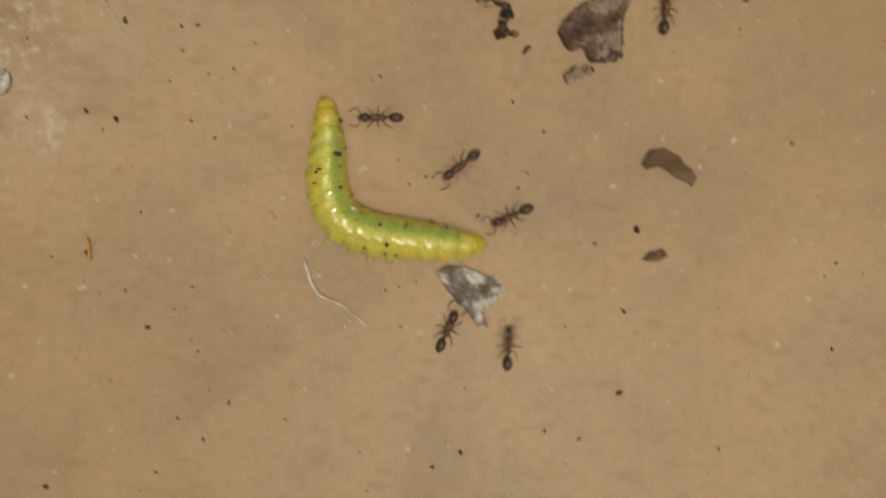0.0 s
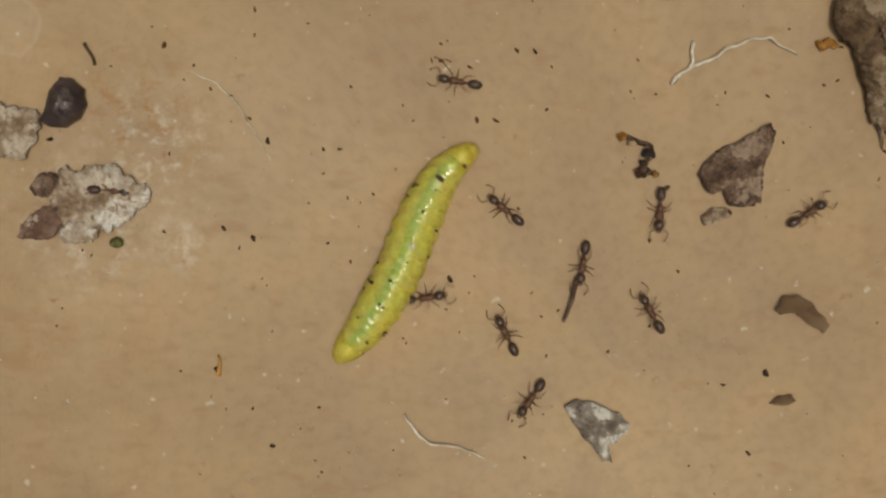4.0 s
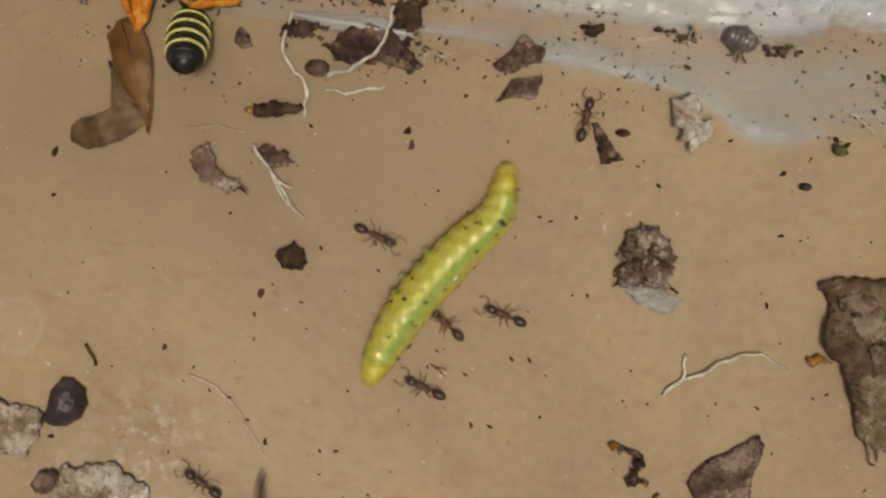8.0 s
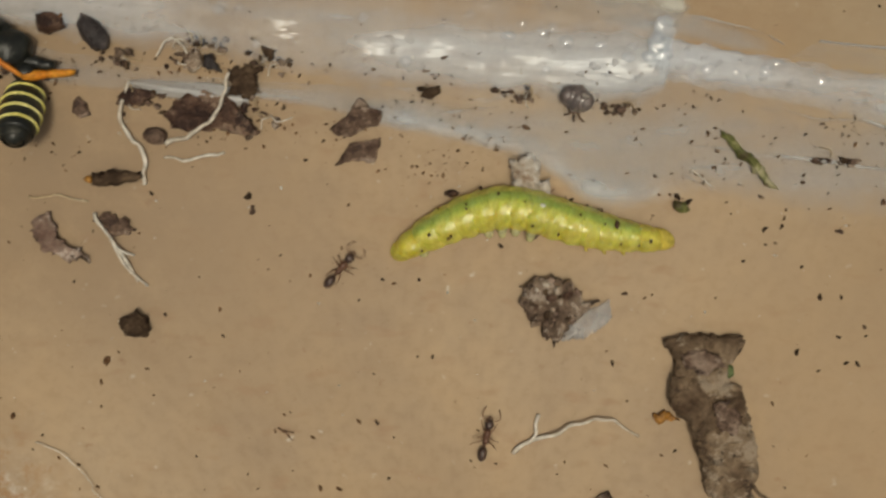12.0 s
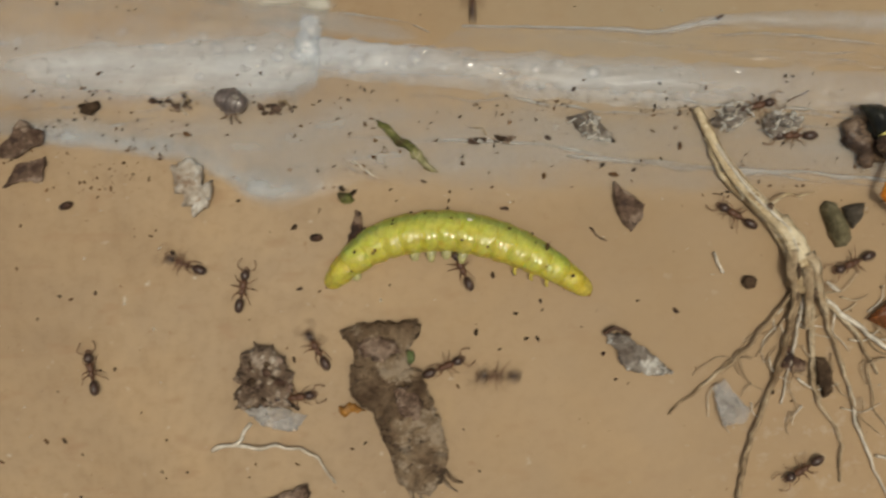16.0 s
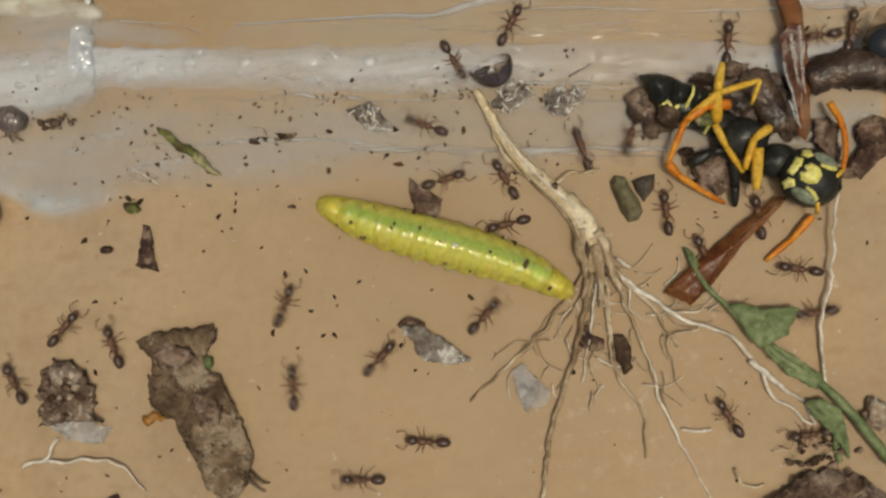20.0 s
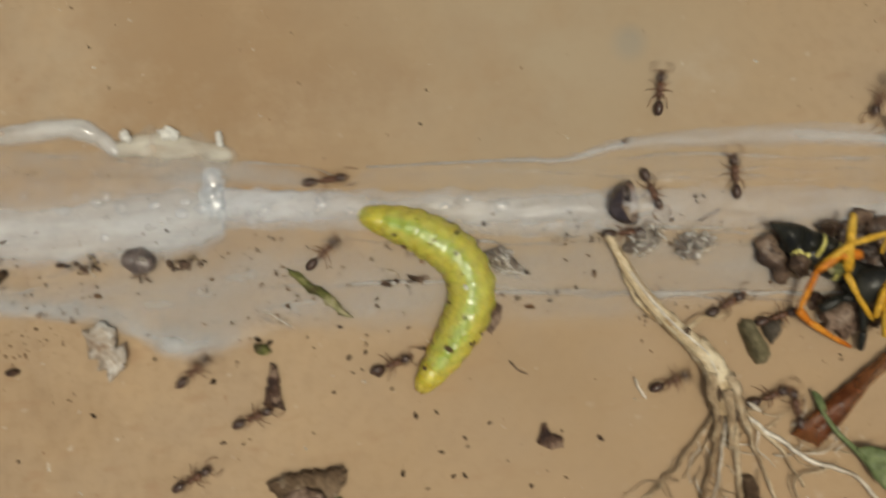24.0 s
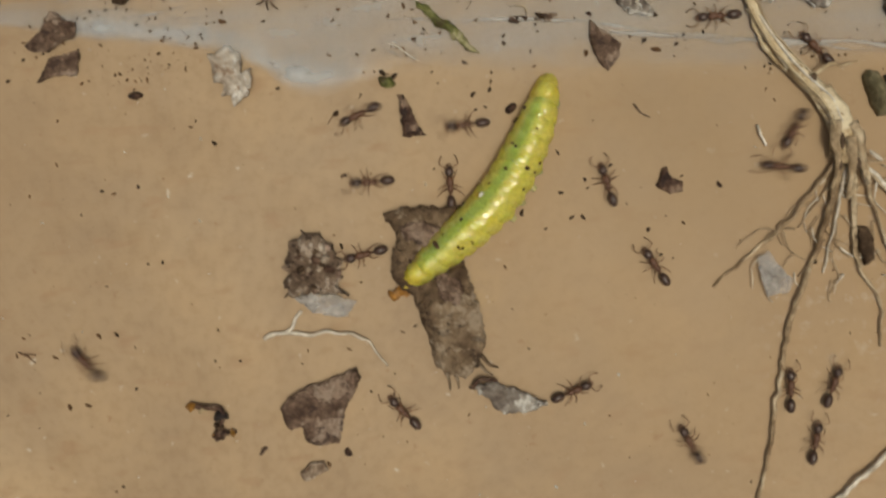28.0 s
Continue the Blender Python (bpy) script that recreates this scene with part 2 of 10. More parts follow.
def clear_sealant(name, tint, thin, thick, low, high, rough=0.2, bump=0.00022, gloss=0.04):
    """Cured clear sealant: thin places let the floor show, thick ones turn milky; a soft lumpy gloss."""
    m = bpy.data.materials.new(name)
    m.use_nodes = True
    nt = m.node_tree
    bsdf = nt.nodes["Principled BSDF"]
    where = nt.nodes.new("ShaderNodeTexCoord").outputs["Object"]
    drawn = nt.nodes.new("ShaderNodeMapping")
    drawn.inputs["Scale"].default_value = (0.32, 1.5, 1)
    nt.links.new(where, drawn.inputs["Vector"])
    along = drawn.outputs["Vector"]
    wide, mid, fine = grain(nt, 130, 4, 0.6, along), grain(nt, 620, 3, 0.5, along), grain(nt, 2000, 2, 0.5, where)
    tone = ramp(nt, [(0.3, tuple(0.92 * c for c in tint)), (0.5, tint), (0.72, tuple(min(0.85, 1.06 * c) for c in tint))])
    nt.links.new(mid.outputs["Fac"], tone.inputs["Fac"])
    nt.links.new(tone.outputs["Color"], bsdf.inputs["Base Color"])
    bsdf.inputs["Roughness"].default_value = rough
    bsdf.inputs["Specular IOR Level"].default_value = 5 * gloss
    split = nt.nodes.new("ShaderNodeSeparateXYZ")
    nt.links.new(where, split.inputs[0])
    deep = nt.nodes.new("ShaderNodeMapRange")
    deep.interpolation_type = "SMOOTHSTEP"
    for sock, v in (("From Min", low * MM), ("From Max", high * MM), ("To Min", thin), ("To Max", thick)):
        deep.inputs[sock].default_value = v
    nt.links.new(split.outputs["Z"], deep.inputs["Value"])
    cloud = ramp(nt, [(0.36, (0.5,) * 3), (0.5, (0.92,) * 3), (0.66, (1.34,) * 3)])
    nt.links.new(wide.outputs["Fac"], cloud.inputs["Fac"])
    wisp = ramp(nt, [(0.3, (0.9,) * 3), (0.68, (1.05,) * 3)])
    nt.links.new(mid.outputs["Fac"], wisp.inputs["Fac"])
    milk = deep.outputs[0]
    pores = ramp(nt, [(0.32, (0.95,) * 3), (0.62, (1.03,) * 3)])
    nt.links.new(fine.outputs["Fac"], pores.inputs["Fac"])
    for node in (cloud, wisp, pores):
        both = nt.nodes.new("ShaderNodeMath")
        both.operation, both.use_clamp = "MULTIPLY", True
        nt.links.new(milk, both.inputs[0])
        nt.links.new(node.outputs["Color"], both.inputs[1])
        milk = both.outputs[0]
    bubbles = ramp(nt, [(0.0, (0.0,) * 3), (0.6, (0.0,) * 3), (0.74, (0.4,) * 3)])
    nt.links.new(fine.outputs["Fac"], bubbles.inputs["Fac"])
    lumps = nt.nodes.new("ShaderNodeMath")
    lumps.operation = "MULTIPLY_ADD"
    lumps.inputs[1].default_value = 0.4
    nt.links.new(mid.outputs["Fac"], lumps.inputs[0])
    nt.links.new(bubbles.outputs["Color"], lumps.inputs[2])
    b = nt.nodes.new("ShaderNodeBump")
    b.inputs["Strength"].default_value, b.inputs["Distance"].default_value = 0.7, bump
    nt.links.new(lumps.outputs[0], b.inputs["Height"])
    nt.links.new(b.outputs["Normal"], bsdf.inputs["Normal"])
    see, shine, coat, mix = (nt.nodes.new("ShaderNode" + k) for k in ("BsdfTransparent", "BsdfGlossy", "MixShader", "MixShader"))
    shine.inputs["Roughness"].default_value = rough
    nt.links.new(b.outputs["Normal"], shine.inputs["Normal"])
    coat.inputs["Fac"].default_value = gloss
    nt.links.new(see.outputs[0], coat.inputs[1])
    nt.links.new(shine.outputs[0], coat.inputs[2])
    nt.links.new(milk, mix.inputs["Fac"])
    nt.links.new(coat.outputs[0], mix.inputs[1])
    nt.links.new(bsdf.outputs[0], mix.inputs[2])
    nt.links.new(mix.outputs[0], nt.nodes["Material Output"].inputs["Surface"])
    return m


CHALK, RUST = (0.56, 0.50, 0.42), (0.30, 0.15, 0.05)
STAINS_AND_TINTS = [
    (-27.82, 11.52, 5.0, CHALK, 1.0, 0.5, 0.66, 900), (-31.45, 7.83, 6.0, CHALK, 0.9, 0.5, 0.66, 800), (-25.9, 6.18, 2.2, CHALK, 0.8, 0.45, 0.62, 1000),
    (-28.89, 12.94, 5.5, RUST, 1.1, 0.5, 0.64, 800), (-33.58, 0.21, 3.2, RUST, 0.5, 0.45, 0.6, 500),
    (7.65, 47.79, 16, (0.29, 0.18, 0.09), 0.95, 0.42, 0.54, 110), (18.17, 47.26, 13, (0.29, 0.18, 0.09), 0.8, 0.42, 0.56, 130), (2.01, 50.41, 8, (0.42, 0.30, 0.18), 0.5, 0.4, 0.7, 150),
    (38.17, 44.83, 3.2, CHALK, 0.6, 0.4, 0.6, 400), (14.64, 19.02, 3, (0.48, 0.32, 0.14), 0.8, 0.4, 0.6, 500),
    (34.33, 22.44, 26, (0.372, 0.24, 0.12), 0.6, 0.1, 0.4, 60),
    # broad darker brown tints over large areas of the floor
    (-26.07, 34.68, 20, (0.26, 0.178, 0.105), 0.92, 0.3, 0.5, 120), (-16.2, 29.5, 14, (0.28, 0.19, 0.115), 0.55, 0.3, 0.5, 120),
    (27.77, 24.27, 22, (0.30, 0.20, 0.11), 0.5, 0.2, 0.5, 110),
    (38.2, 17.26, 9, CHALK, 0.45, 0.55, 0.7, 900),
    # broad darker tint over the upper right of the floor
    (34, 52, 34, (0.285, 0.205, 0.12), 0.68, 0.1, 0.45, 60),
    (34.45, 47.18, 1.3, (0.19, 0.18, 0.155), 1.5, 0.0, 0.3, 300), (13.0, 46.1, 3.2, (0.25, 0.15, 0.075), 0.7, 0.4, 0.6, 260), (17.3, 45.8, 3.6, (0.25, 0.15, 0.075), 0.8, 0.4, 0.6, 260), (20.6, 46.1, 3.0, (0.25, 0.15, 0.075), 0.7, 0.4, 0.6, 260),
    (30, 47, 16, (0.34, 0.265, 0.17), 0.8, 0.3, 0.55, 120), (0, 50, 9, (0.36, 0.29, 0.20), 0.6, 0.35, 0.65, 200),
]
DROPS = [(-35.4, 19.1, 1.6)]
FLOOR = plastic_floor()
SEALANT = clear_sealant("clear_sealant", (0.70, 0.735, 0.77), 0.08, 0.41, 0.03, 0.62, 0.24, 0.0006, 0.026)
BEAD = clear_sealant("clear_sealant_bead", (0.70, 0.74, 0.79), 0.16, 0.42, 0.0, 0.3, 0.28, 0.0006, 0.014)
RIDGE = clear_sealant("sealant_ridge", (0.70, 0.74, 0.78), 0.1, 0.3, 0.2, 1.2, 0.12, 0.0003, 0.06)
BUBBLE = clear_sealant("sealant_bubble", (0.70, 0.74, 0.78), 0.05, 0.22, 0.1, 0.9, 0.14, 0.0003, 0.06)
FILM = clear_sealant("thin_sealant_film", (0.50, 0.50, 0.49), 0.0, 0.36, 0.02, 0.13, 0.5, 0.0001, 0.008)
LIP = clear_sealant("sealant_lip", (0.58, 0.62, 0.65), 0.0, 0.46, 0.02, 0.3, 0.36, 0.0002, 0.012)
THICK_LIP = clear_sealant("thick_sealant_lip", (0.72, 0.73, 0.72), 0.0, 0.56, 0.05, 0.55, 0.13, 0.00025, 0.05)
CREASE = clear_sealant("sealant_crease", (0.62, 0.60, 0.57), 0.0, 0.6, 0.02, 0.22, 0.3)
CREAM = clear_sealant("cream_sealant", (0.66, 0.63, 0.54), 0.1, 0.6, 0.02, 0.36, 0.35)
ANT_BROWN = surface("ant_cuticle", (0.07, 0.031, 0.017), (0.112, 0.052, 0.029), (0.165, 0.083, 0.048), 700, 5000, 0.4, 0.15, 0.00001, spec=0.3)
ANT_DARK = surface("ant_dark_cuticle", (0.03, 0.016, 0.012), (0.055, 0.03, 0.021), (0.1, 0.057, 0.039), 700, 5000, 0.34, 0.1, 0.00001, coat=0.12, spec=0.4)
ANT_LEG = surface("ant_leg_cuticle", (0.13, 0.066, 0.036), (0.18, 0.096, 0.053), (0.24, 0.135, 0.078), 900, 5000, 0.35, 0.1, 0.00001)
BARK = surface("weathered_bark", (0.075, 0.045, 0.026), (0.15, 0.10, 0.061), (0.24, 0.17, 0.108), 420, 2400, 0.85, 1.0, 0.0003, spread=0.13, grainy=0.7, crust=((0.31, 0.24, 0.17), (0.06, 0.04, 0.027), 500, 0.6), cracks=330)
LITTER = surface("dry_leaf_litter", (0.075, 0.044, 0.03), (0.165, 0.106, 0.074), (0.28, 0.198, 0.145), 620, 3600, 0.75, 1.0, 0.0002, spread=0.12, grainy=0.9, crust=((0.30, 0.225, 0.17), (0.055, 0.034, 0.026), 900, 0.575), cracks=520)
LITTER_RED = surface("red_brown_husk", (0.034, 0.017, 0.012), (0.088, 0.048, 0.032), (0.20, 0.125, 0.085), 700, 3600, 0.5, 0.9, 0.0002, spread=0.14, grainy=0.8, crust=((0.24, 0.165, 0.115), (0.026, 0.014, 0.011), 900, 0.54))
CRUMB = surface("rusty_crumb", (0.06, 0.03, 0.013), (0.14, 0.072, 0.034), (0.26, 0.155, 0.085), 900, 4000, 0.85, 0.8, 0.0001, island=0.5, spec=0.1)
DIRT = surface("dark_dirt", (0.026, 0.016, 0.010), (0.058, 0.036, 0.022), (0.115, 0.076, 0.046), 900, 4000, 0.85, 0.8, 0.0001, island=0.5, spec=0.1)
GREY_FLAKE = surface("grey_papery_flake", (0.13, 0.10, 0.08), (0.22, 0.185, 0.155), (0.40, 0.36, 0.31), 800, 3400, 0.7, 1.0, 0.00016, spread=0.13, grainy=0.6, crust=((0.58, 0.55, 0.5), (0.08, 0.062, 0.05), 950))
PALE_FLAKE = surface("chalky_flake", (0.19, 0.125, 0.083), (0.32, 0.24, 0.172), (0.48, 0.405, 0.325), 650, 2800, 0.8, 1.0, 0.00022, spread=0.13, grainy=0.6, crust=((0.48, 0.41, 0.33), (0.15, 0.095, 0.062), 1100, 0.56))
WHITE_CHALK = surface("white_chalk_crust", (0.32, 0.25, 0.19), (0.44, 0.375, 0.305), (0.56, 0.51, 0.45), 620, 2800, 0.8, 1.0, 0.00018, spread=0.14, grainy=0.6, crust=((0.64, 0.61, 0.56), (0.27, 0.185, 0.125), 900, 0.57))
PINK_PEEL = surface("pinkish_brown_peel", (0.13, 0.075, 0.055), (0.22, 0.145, 0.108), (0.34, 0.245, 0.19), 500, 2800, 0.8, 1.0, 0.0002, spread=0.13, grainy=0.6, crust=((0.42, 0.34, 0.28), (0.08, 0.05, 0.036), 700))
MEMBRANE = surface("clear_membrane", (0.40, 0.36, 0.33), (0.50, 0.47, 0.44), (0.62, 0.6, 0.59), 700, 2500, 0.25, 0.6, 0.0001, clear=0.6)
STRAW = surface("dry_straw", (0.30, 0.20, 0.10), (0.46, 0.35, 0.21), (0.62, 0.52, 0.36), 500, 2500, 0.6, 0.6, 0.0001)
THREAD = surface("pale_plant_fibre", (0.42, 0.34, 0.25), (0.60, 0.53, 0.43), (0.76, 0.71, 0.62), 600, 2500, 0.7, 0.6, 0.00008)
ROOT = surface("dry_root", (0.18, 0.115, 0.063), (0.36, 0.262, 0.16), (0.58, 0.47, 0.325), 500, 2600, 0.6, 1.0, 0.00022, spread=0.16, grainy=0.6)
# dark brown that stands for the shade inside hollows of the root
HOLLOW_SHADE = surface("dark_wood_hollow_shade", (0.05, 0.032, 0.02), (0.10, 0.065, 0.042), (0.17, 0.115, 0.078), 800, 3000, 0.85, 0.8, 0.0001)
PROLEG = surface("pale_proleg_skin", (0.52, 0.48, 0.16), (0.60, 0.57, 0.28), (0.68, 0.66, 0.42), 900, 4000, 0.25, 0.4, 0.00005, coat=0.4, clear=0.4)
STALK = surface("dry_root_stalk", (0.23, 0.145, 0.072), (0.43, 0.315, 0.18), (0.68, 0.57, 0.39), 300, 2200, 0.5, 1.0, 0.0002, spread=0.14, grainy=0.5, crust=((0.70, 0.60, 0.42), (0.20, 0.125, 0.065), 420, 0.6))
GREEN = surface("green_leaf", (0.065, 0.092, 0.032), (0.135, 0.168, 0.07), (0.24, 0.27, 0.135), 420, 2200, 0.4, 0.6, 0.0001)
OLIVE = surface("olive_leaf_sliver", (0.05, 0.05, 0.018), (0.13, 0.13, 0.04), (0.27, 0.25, 0.11), 800, 3000, 0.5, 0.8, 0.0001, spread=0.14, crust=((0.34, 0.30, 0.18), (0.07, 0.05, 0.025), 900, 0.57))
BLACK_GLOSS = surface("glossy_black_shell", (0.008, 0.008, 0.009), (0.014, 0.013, 0.013), (0.03, 0.026, 0.024), 500, 3000, 0.1, 0.15, 0.00002, coat=0.6, spec=0.7)
SHELL = surface("glossy_purple_black_shell", (0.022, 0.016, 0.017), (0.05, 0.037, 0.039), (0.11, 0.085, 0.085), 500, 3000, 0.25, 0.4, 0.00006, coat=0.3, spec=0.5)
TORN_HUSK = surface("torn_brown_husk", (0.022, 0.012, 0.008), (0.058, 0.034, 0.022), (0.14, 0.09, 0.06), 500, 2600, 0.35, 0.8, 0.00014, spread=0.15, crust=((0.19, 0.13, 0.09), (0.016, 0.01, 0.008), 700, 0.56), spec=0.4)
SEED_COAT = surface("glossy_brown_seed_coat", (0.022, 0.014, 0.013), (0.045, 0.029, 0.027), (0.09, 0.06, 0.052), 500, 2600, 0.42, 0.7, 0.00012, coat=0.08, spec=0.4)
LOUSE = surface("grey_brown_woodlouse", (0.07, 0.052, 0.046), (0.14, 0.108, 0.095), (0.27, 0.23, 0.205), 700, 3000, 0.3, 0.5, 0.0001, coat=0.3, spec=0.5)
PEBBLE = surface("dark_seed_coat", (0.02, 0.016, 0.015), (0.042, 0.034, 0.032), (0.085, 0.068, 0.062), 500, 3000, 0.35, 0.9, 0.0002, crust=((0.12, 0.1, 0.09), (0.02, 0.015, 0.014), 600))
STONE = surface("grey_brown_grit", (0.05, 0.04, 0.03), (0.11, 0.09, 0.068), (0.19, 0.16, 0.125), 600, 3200, 0.8, 0.8, 0.00015)
OLIVE_STONE = surface("olive_grey_grit", (0.095, 0.08, 0.045), (0.16, 0.135, 0.075), (0.24, 0.205, 0.125), 700, 3200, 0.8, 0.8, 0.00015)
AMBER = surface("amber_husk", (0.16, 0.06, 0.012), (0.34, 0.16, 0.035), (0.5, 0.28, 0.08), 700, 3000, 0.4, 0.6, 0.0001)
WASP_BLACK = surface("wasp_black_cuticle", (0.008, 0.008, 0.007), (0.017, 0.017, 0.013), (0.045, 0.042, 0.03), 900, 4200, 0.34, 0.7, 0.00006, coat=0.05, spec=0.3)
WASP_YELLOW = surface("wasp_yellow_cuticle", (0.56, 0.48, 0.10), (0.70, 0.63, 0.2), (0.76, 0.70, 0.32), 900, 4000, 0.32, 0.3, 0.00003)
WASP_ORANGE = surface("wasp_orange_leg", (0.40, 0.10, 0.010), (0.58, 0.19, 0.02), (0.68, 0.32, 0.045), 500, 3500, 0.35, 0.4, 0.00004)
WASP_GOLD = surface("wasp_golden_leg", (0.52, 0.27, 0.02), (0.62, 0.36, 0.045), (0.70, 0.46, 0.09), 500, 3500, 0.35, 0.4, 0.00004)
WASP_EYE = surface("wasp_eye", (0.10, 0.11, 0.07), (0.17, 0.19, 0.13), (0.26, 0.28, 0.2), 1200, 5000, 0.22, 0.2, 0.00001)
WING = surface("amber_wing_membrane", (0.10, 0.038, 0.010), (0.24, 0.105, 0.028), (0.38, 0.19, 0.065), 300, 1800, 0.25, 0.7, 0.00012, clear=0.52)
SMUDGE = surface("soft_brown_husk", (0.14, 0.08, 0.04), (0.2, 0.125, 0.07), (0.27, 0.18, 0.11), 500, 2400, 0.7, 0.5, 0.0001, clear=0.48)
WING_RED = surface("chestnut_wing_membrane", (0.085, 0.024, 0.009), (0.19, 0.066, 0.022), (0.32, 0.14, 0.05), 300, 1800, 0.22, 0.7, 0.00012, clear=0.28)
WING_CLEAR = surface("smoky_wing_membrane", (0.08, 0.042, 0.018), (0.17, 0.10, 0.045), (0.28, 0.18, 0.095), 450, 1800, 0.3, 0.7, 0.0001, clear=0.5)
WING_SHINE = surface("glossy_folded_wing", (0.07, 0.026, 0.015), (0.15, 0.07, 0.045), (0.5, 0.42, 0.36), 900, 2600, 0.14, 0.9, 0.00015)
PALE_DARK = surface("crumbly_debris", (0.08, 0.05, 0.033), (0.155, 0.105, 0.072), (0.27, 0.2, 0.145), 700, 3200, 0.85, 1.0, 0.0003, crust=((0.40, 0.32, 0.25), (0.05, 0.032, 0.023), 1100, 0.56))
CREAM_SPOT = surface("white_fleck", (0.6, 0.57, 0.5), (0.72, 0.7, 0.64), (0.8, 0.79, 0.75), 900, 4000, 0.5, 0.3, 0.00004)


def caterpillar_skin(name, flank, crown, line, reach):
    """Thin moist skin that lets the green gut and the floor shine through: greener over the back, with a darker line along it."""
    m = surface(name, (0.88, 0.88, 0.86), (1, 1, 1), (1.1, 1.1, 1.06), 900, 2800, 0.3, 0.5, 0.00016, coat=0.3, grainy=0.2, spec=0.5, clear=0.52, sss=0.9)
    nt = m.node_tree
    bsdf = nt.nodes["Principled BSDF"]
    shade = bsdf.inputs["Base Color"].links[0].from_socket
    split = nt.nodes.new("ShaderNodeSeparateXYZ")
    nt.links.new(nt.nodes["Texture Coordinate"].outputs["Object"], split.inputs[0])
    side = nt.nodes.new("ShaderNodeMath")
    side.operation = "ABSOLUTE"
    nt.links.new(split.outputs["X"], side.inputs[0])
    share = nt.nodes.new("ShaderNodeMapRange")
    share.inputs["From Max"].default_value = reach * MM
    nt.links.new(side.outputs[0], share.inputs["Value"])
    over = ramp(nt, [(0.0, line), (0.12, line), (0.34, crown), (0.5, tuple(0.4 * a + 0.6 * b for a, b in zip(crown, flank))), (0.8, flank)])
    nt.links.new(share.outputs[0], over.inputs["Fac"])
    up = nt.nodes.new("ShaderNodeMapRange")
    up.inputs["From Min"].default_value, up.inputs["From Max"].default_value = -0.0002, 0.0004
    nt.links.new(split.outputs["Z"], up.inputs["Value"])
    colour = blend(nt, 1.0, blend(nt, up.outputs[0], flank, over.outputs["Color"]), shade, "MULTIPLY")
    nt.links.new(colour, bsdf.inputs["Base Color"])
    # fine wrinkles across the body
    squeeze = nt.nodes.new("ShaderNodeMapping")
    squeeze.inputs["Scale"].default_value = (900, 2000, 900)
    nt.links.new(nt.nodes["Texture Coordinate"].outputs["Object"], squeeze.inputs["Vector"])
    fold = nt.nodes.new("ShaderNodeBump")
    fold.inputs["Strength"].default_value, fold.inputs["Distance"].default_value = 0.9, 0.0003
    nt.links.new(grain(nt, 1.0, 2, 0.5, squeeze.outputs["Vector"]).outputs["Fac"], fold.inputs["Height"])
    nt.links.new(fold.outputs["Normal"], bsdf.inputs["Normal"])
    # part of the light goes through the skin, and a wet film lies on it
    bsdf.inputs["Subsurface Scale"].default_value = 0.0011
    veil, both = nt.nodes.new("ShaderNodeBsdfTranslucent"), nt.nodes.new("ShaderNodeMixShader")
    nt.links.new(colour, veil.inputs["Color"])
    both.inputs["Fac"].default_value = 0.3
    target = bsdf.outputs[0].links[0].to_socket
    nt.links.new(bsdf.outputs[0], both.inputs[1])
    nt.links.new(veil.outputs[0], both.inputs[2])
    nt.links.new(both.outputs[0], target)
    wet, top = nt.nodes.new("ShaderNodeBsdfGlossy"), nt.nodes.new("ShaderNodeMixShader")
    wet.inputs["Roughness"].default_value = 0.12
    nt.links.new(fold.outputs["Normal"], wet.inputs["Normal"])
    top.inputs["Fac"].default_value = 0.035
    out = nt.nodes["Material Output"].inputs["Surface"]
    nt.links.new(out.links[0].from_socket, top.inputs[1])
    nt.links.new(wet.outputs[0], top.inputs[2])
    nt.links.new(top.outputs[0], out)
    # what shines through takes on the colour of the skin
    for node in nt.nodes:
        if node.type == "BSDF_TRANSPARENT":
            node.inputs["Color"].default_value = (0.99, 0.96, 0.70, 1)
    return m


SKIN = caterpillar_skin("caterpillar_skin", (0.95, 0.86, 0.20), (0.93, 0.88, 0.27), (0.55, 0.68, 0.2), 1.3)
SKIN_END = caterpillar_skin("caterpillar_end_skin", (0.92, 0.80, 0.16), (0.91, 0.81, 0.18), (0.82, 0.77, 0.17), 1.0)
GUT = surface("green_gut", (0.40, 0.54, 0.12), (0.52, 0.65, 0.18), (0.64, 0.74, 0.26), 900, 3000, 0.5, 0.4, 0.0001, grainy=0.3)
GUT_END = surface("yellow_gut", (0.66, 0.55, 0.10), (0.74, 0.64, 0.14), (0.80, 0.72, 0.2), 900, 3000, 0.5, 0.4, 0.0001, grainy=0.3)
HEAD_SKIN = surface("caterpillar_head_skin", (0.60, 0.44, 0.06), (0.70, 0.56, 0.10), (0.76, 0.64, 0.15), 700, 4000, 0.25, 0.3, 0.00003, coat=0.3, clear=0.35)


# ---------------------------------------------------------------- shapes, all in millimetres
def part(name, bm, material, parent, label=""):
    """Links a bmesh, drawn in millimetres, as one mesh object under its thing."""
    for v in bm.verts:
        v.co *= MM
    return hang(name, to_mesh(name, bm, material), parent, label)


def to_mesh(name, bm, material):
    me = bpy.data.meshes.new(name)
    bm.normal_update()
    bm.to_mesh(me)
    bm.free()
    me.materials.append(material)
    for p in me.polygons:
        p.use_smooth = True
    return me


def hang(name, me, parent, label=""):
    ob = new(name, me)
    ob.parent = parent
    if label:
        ob["label"] = label
    return ob


def thing(name, x, y, z, label, category, group="", turn=0.0):
    """The empty at a thing's base; its place is in millimetres."""
    ob = new(name)
    ob.empty_display_size = 0.001
    ob.matrix_basis = pose(x * MM, y * MM, z * MM, 0, 0, turn)
    return tagged(ob, label, category, group)


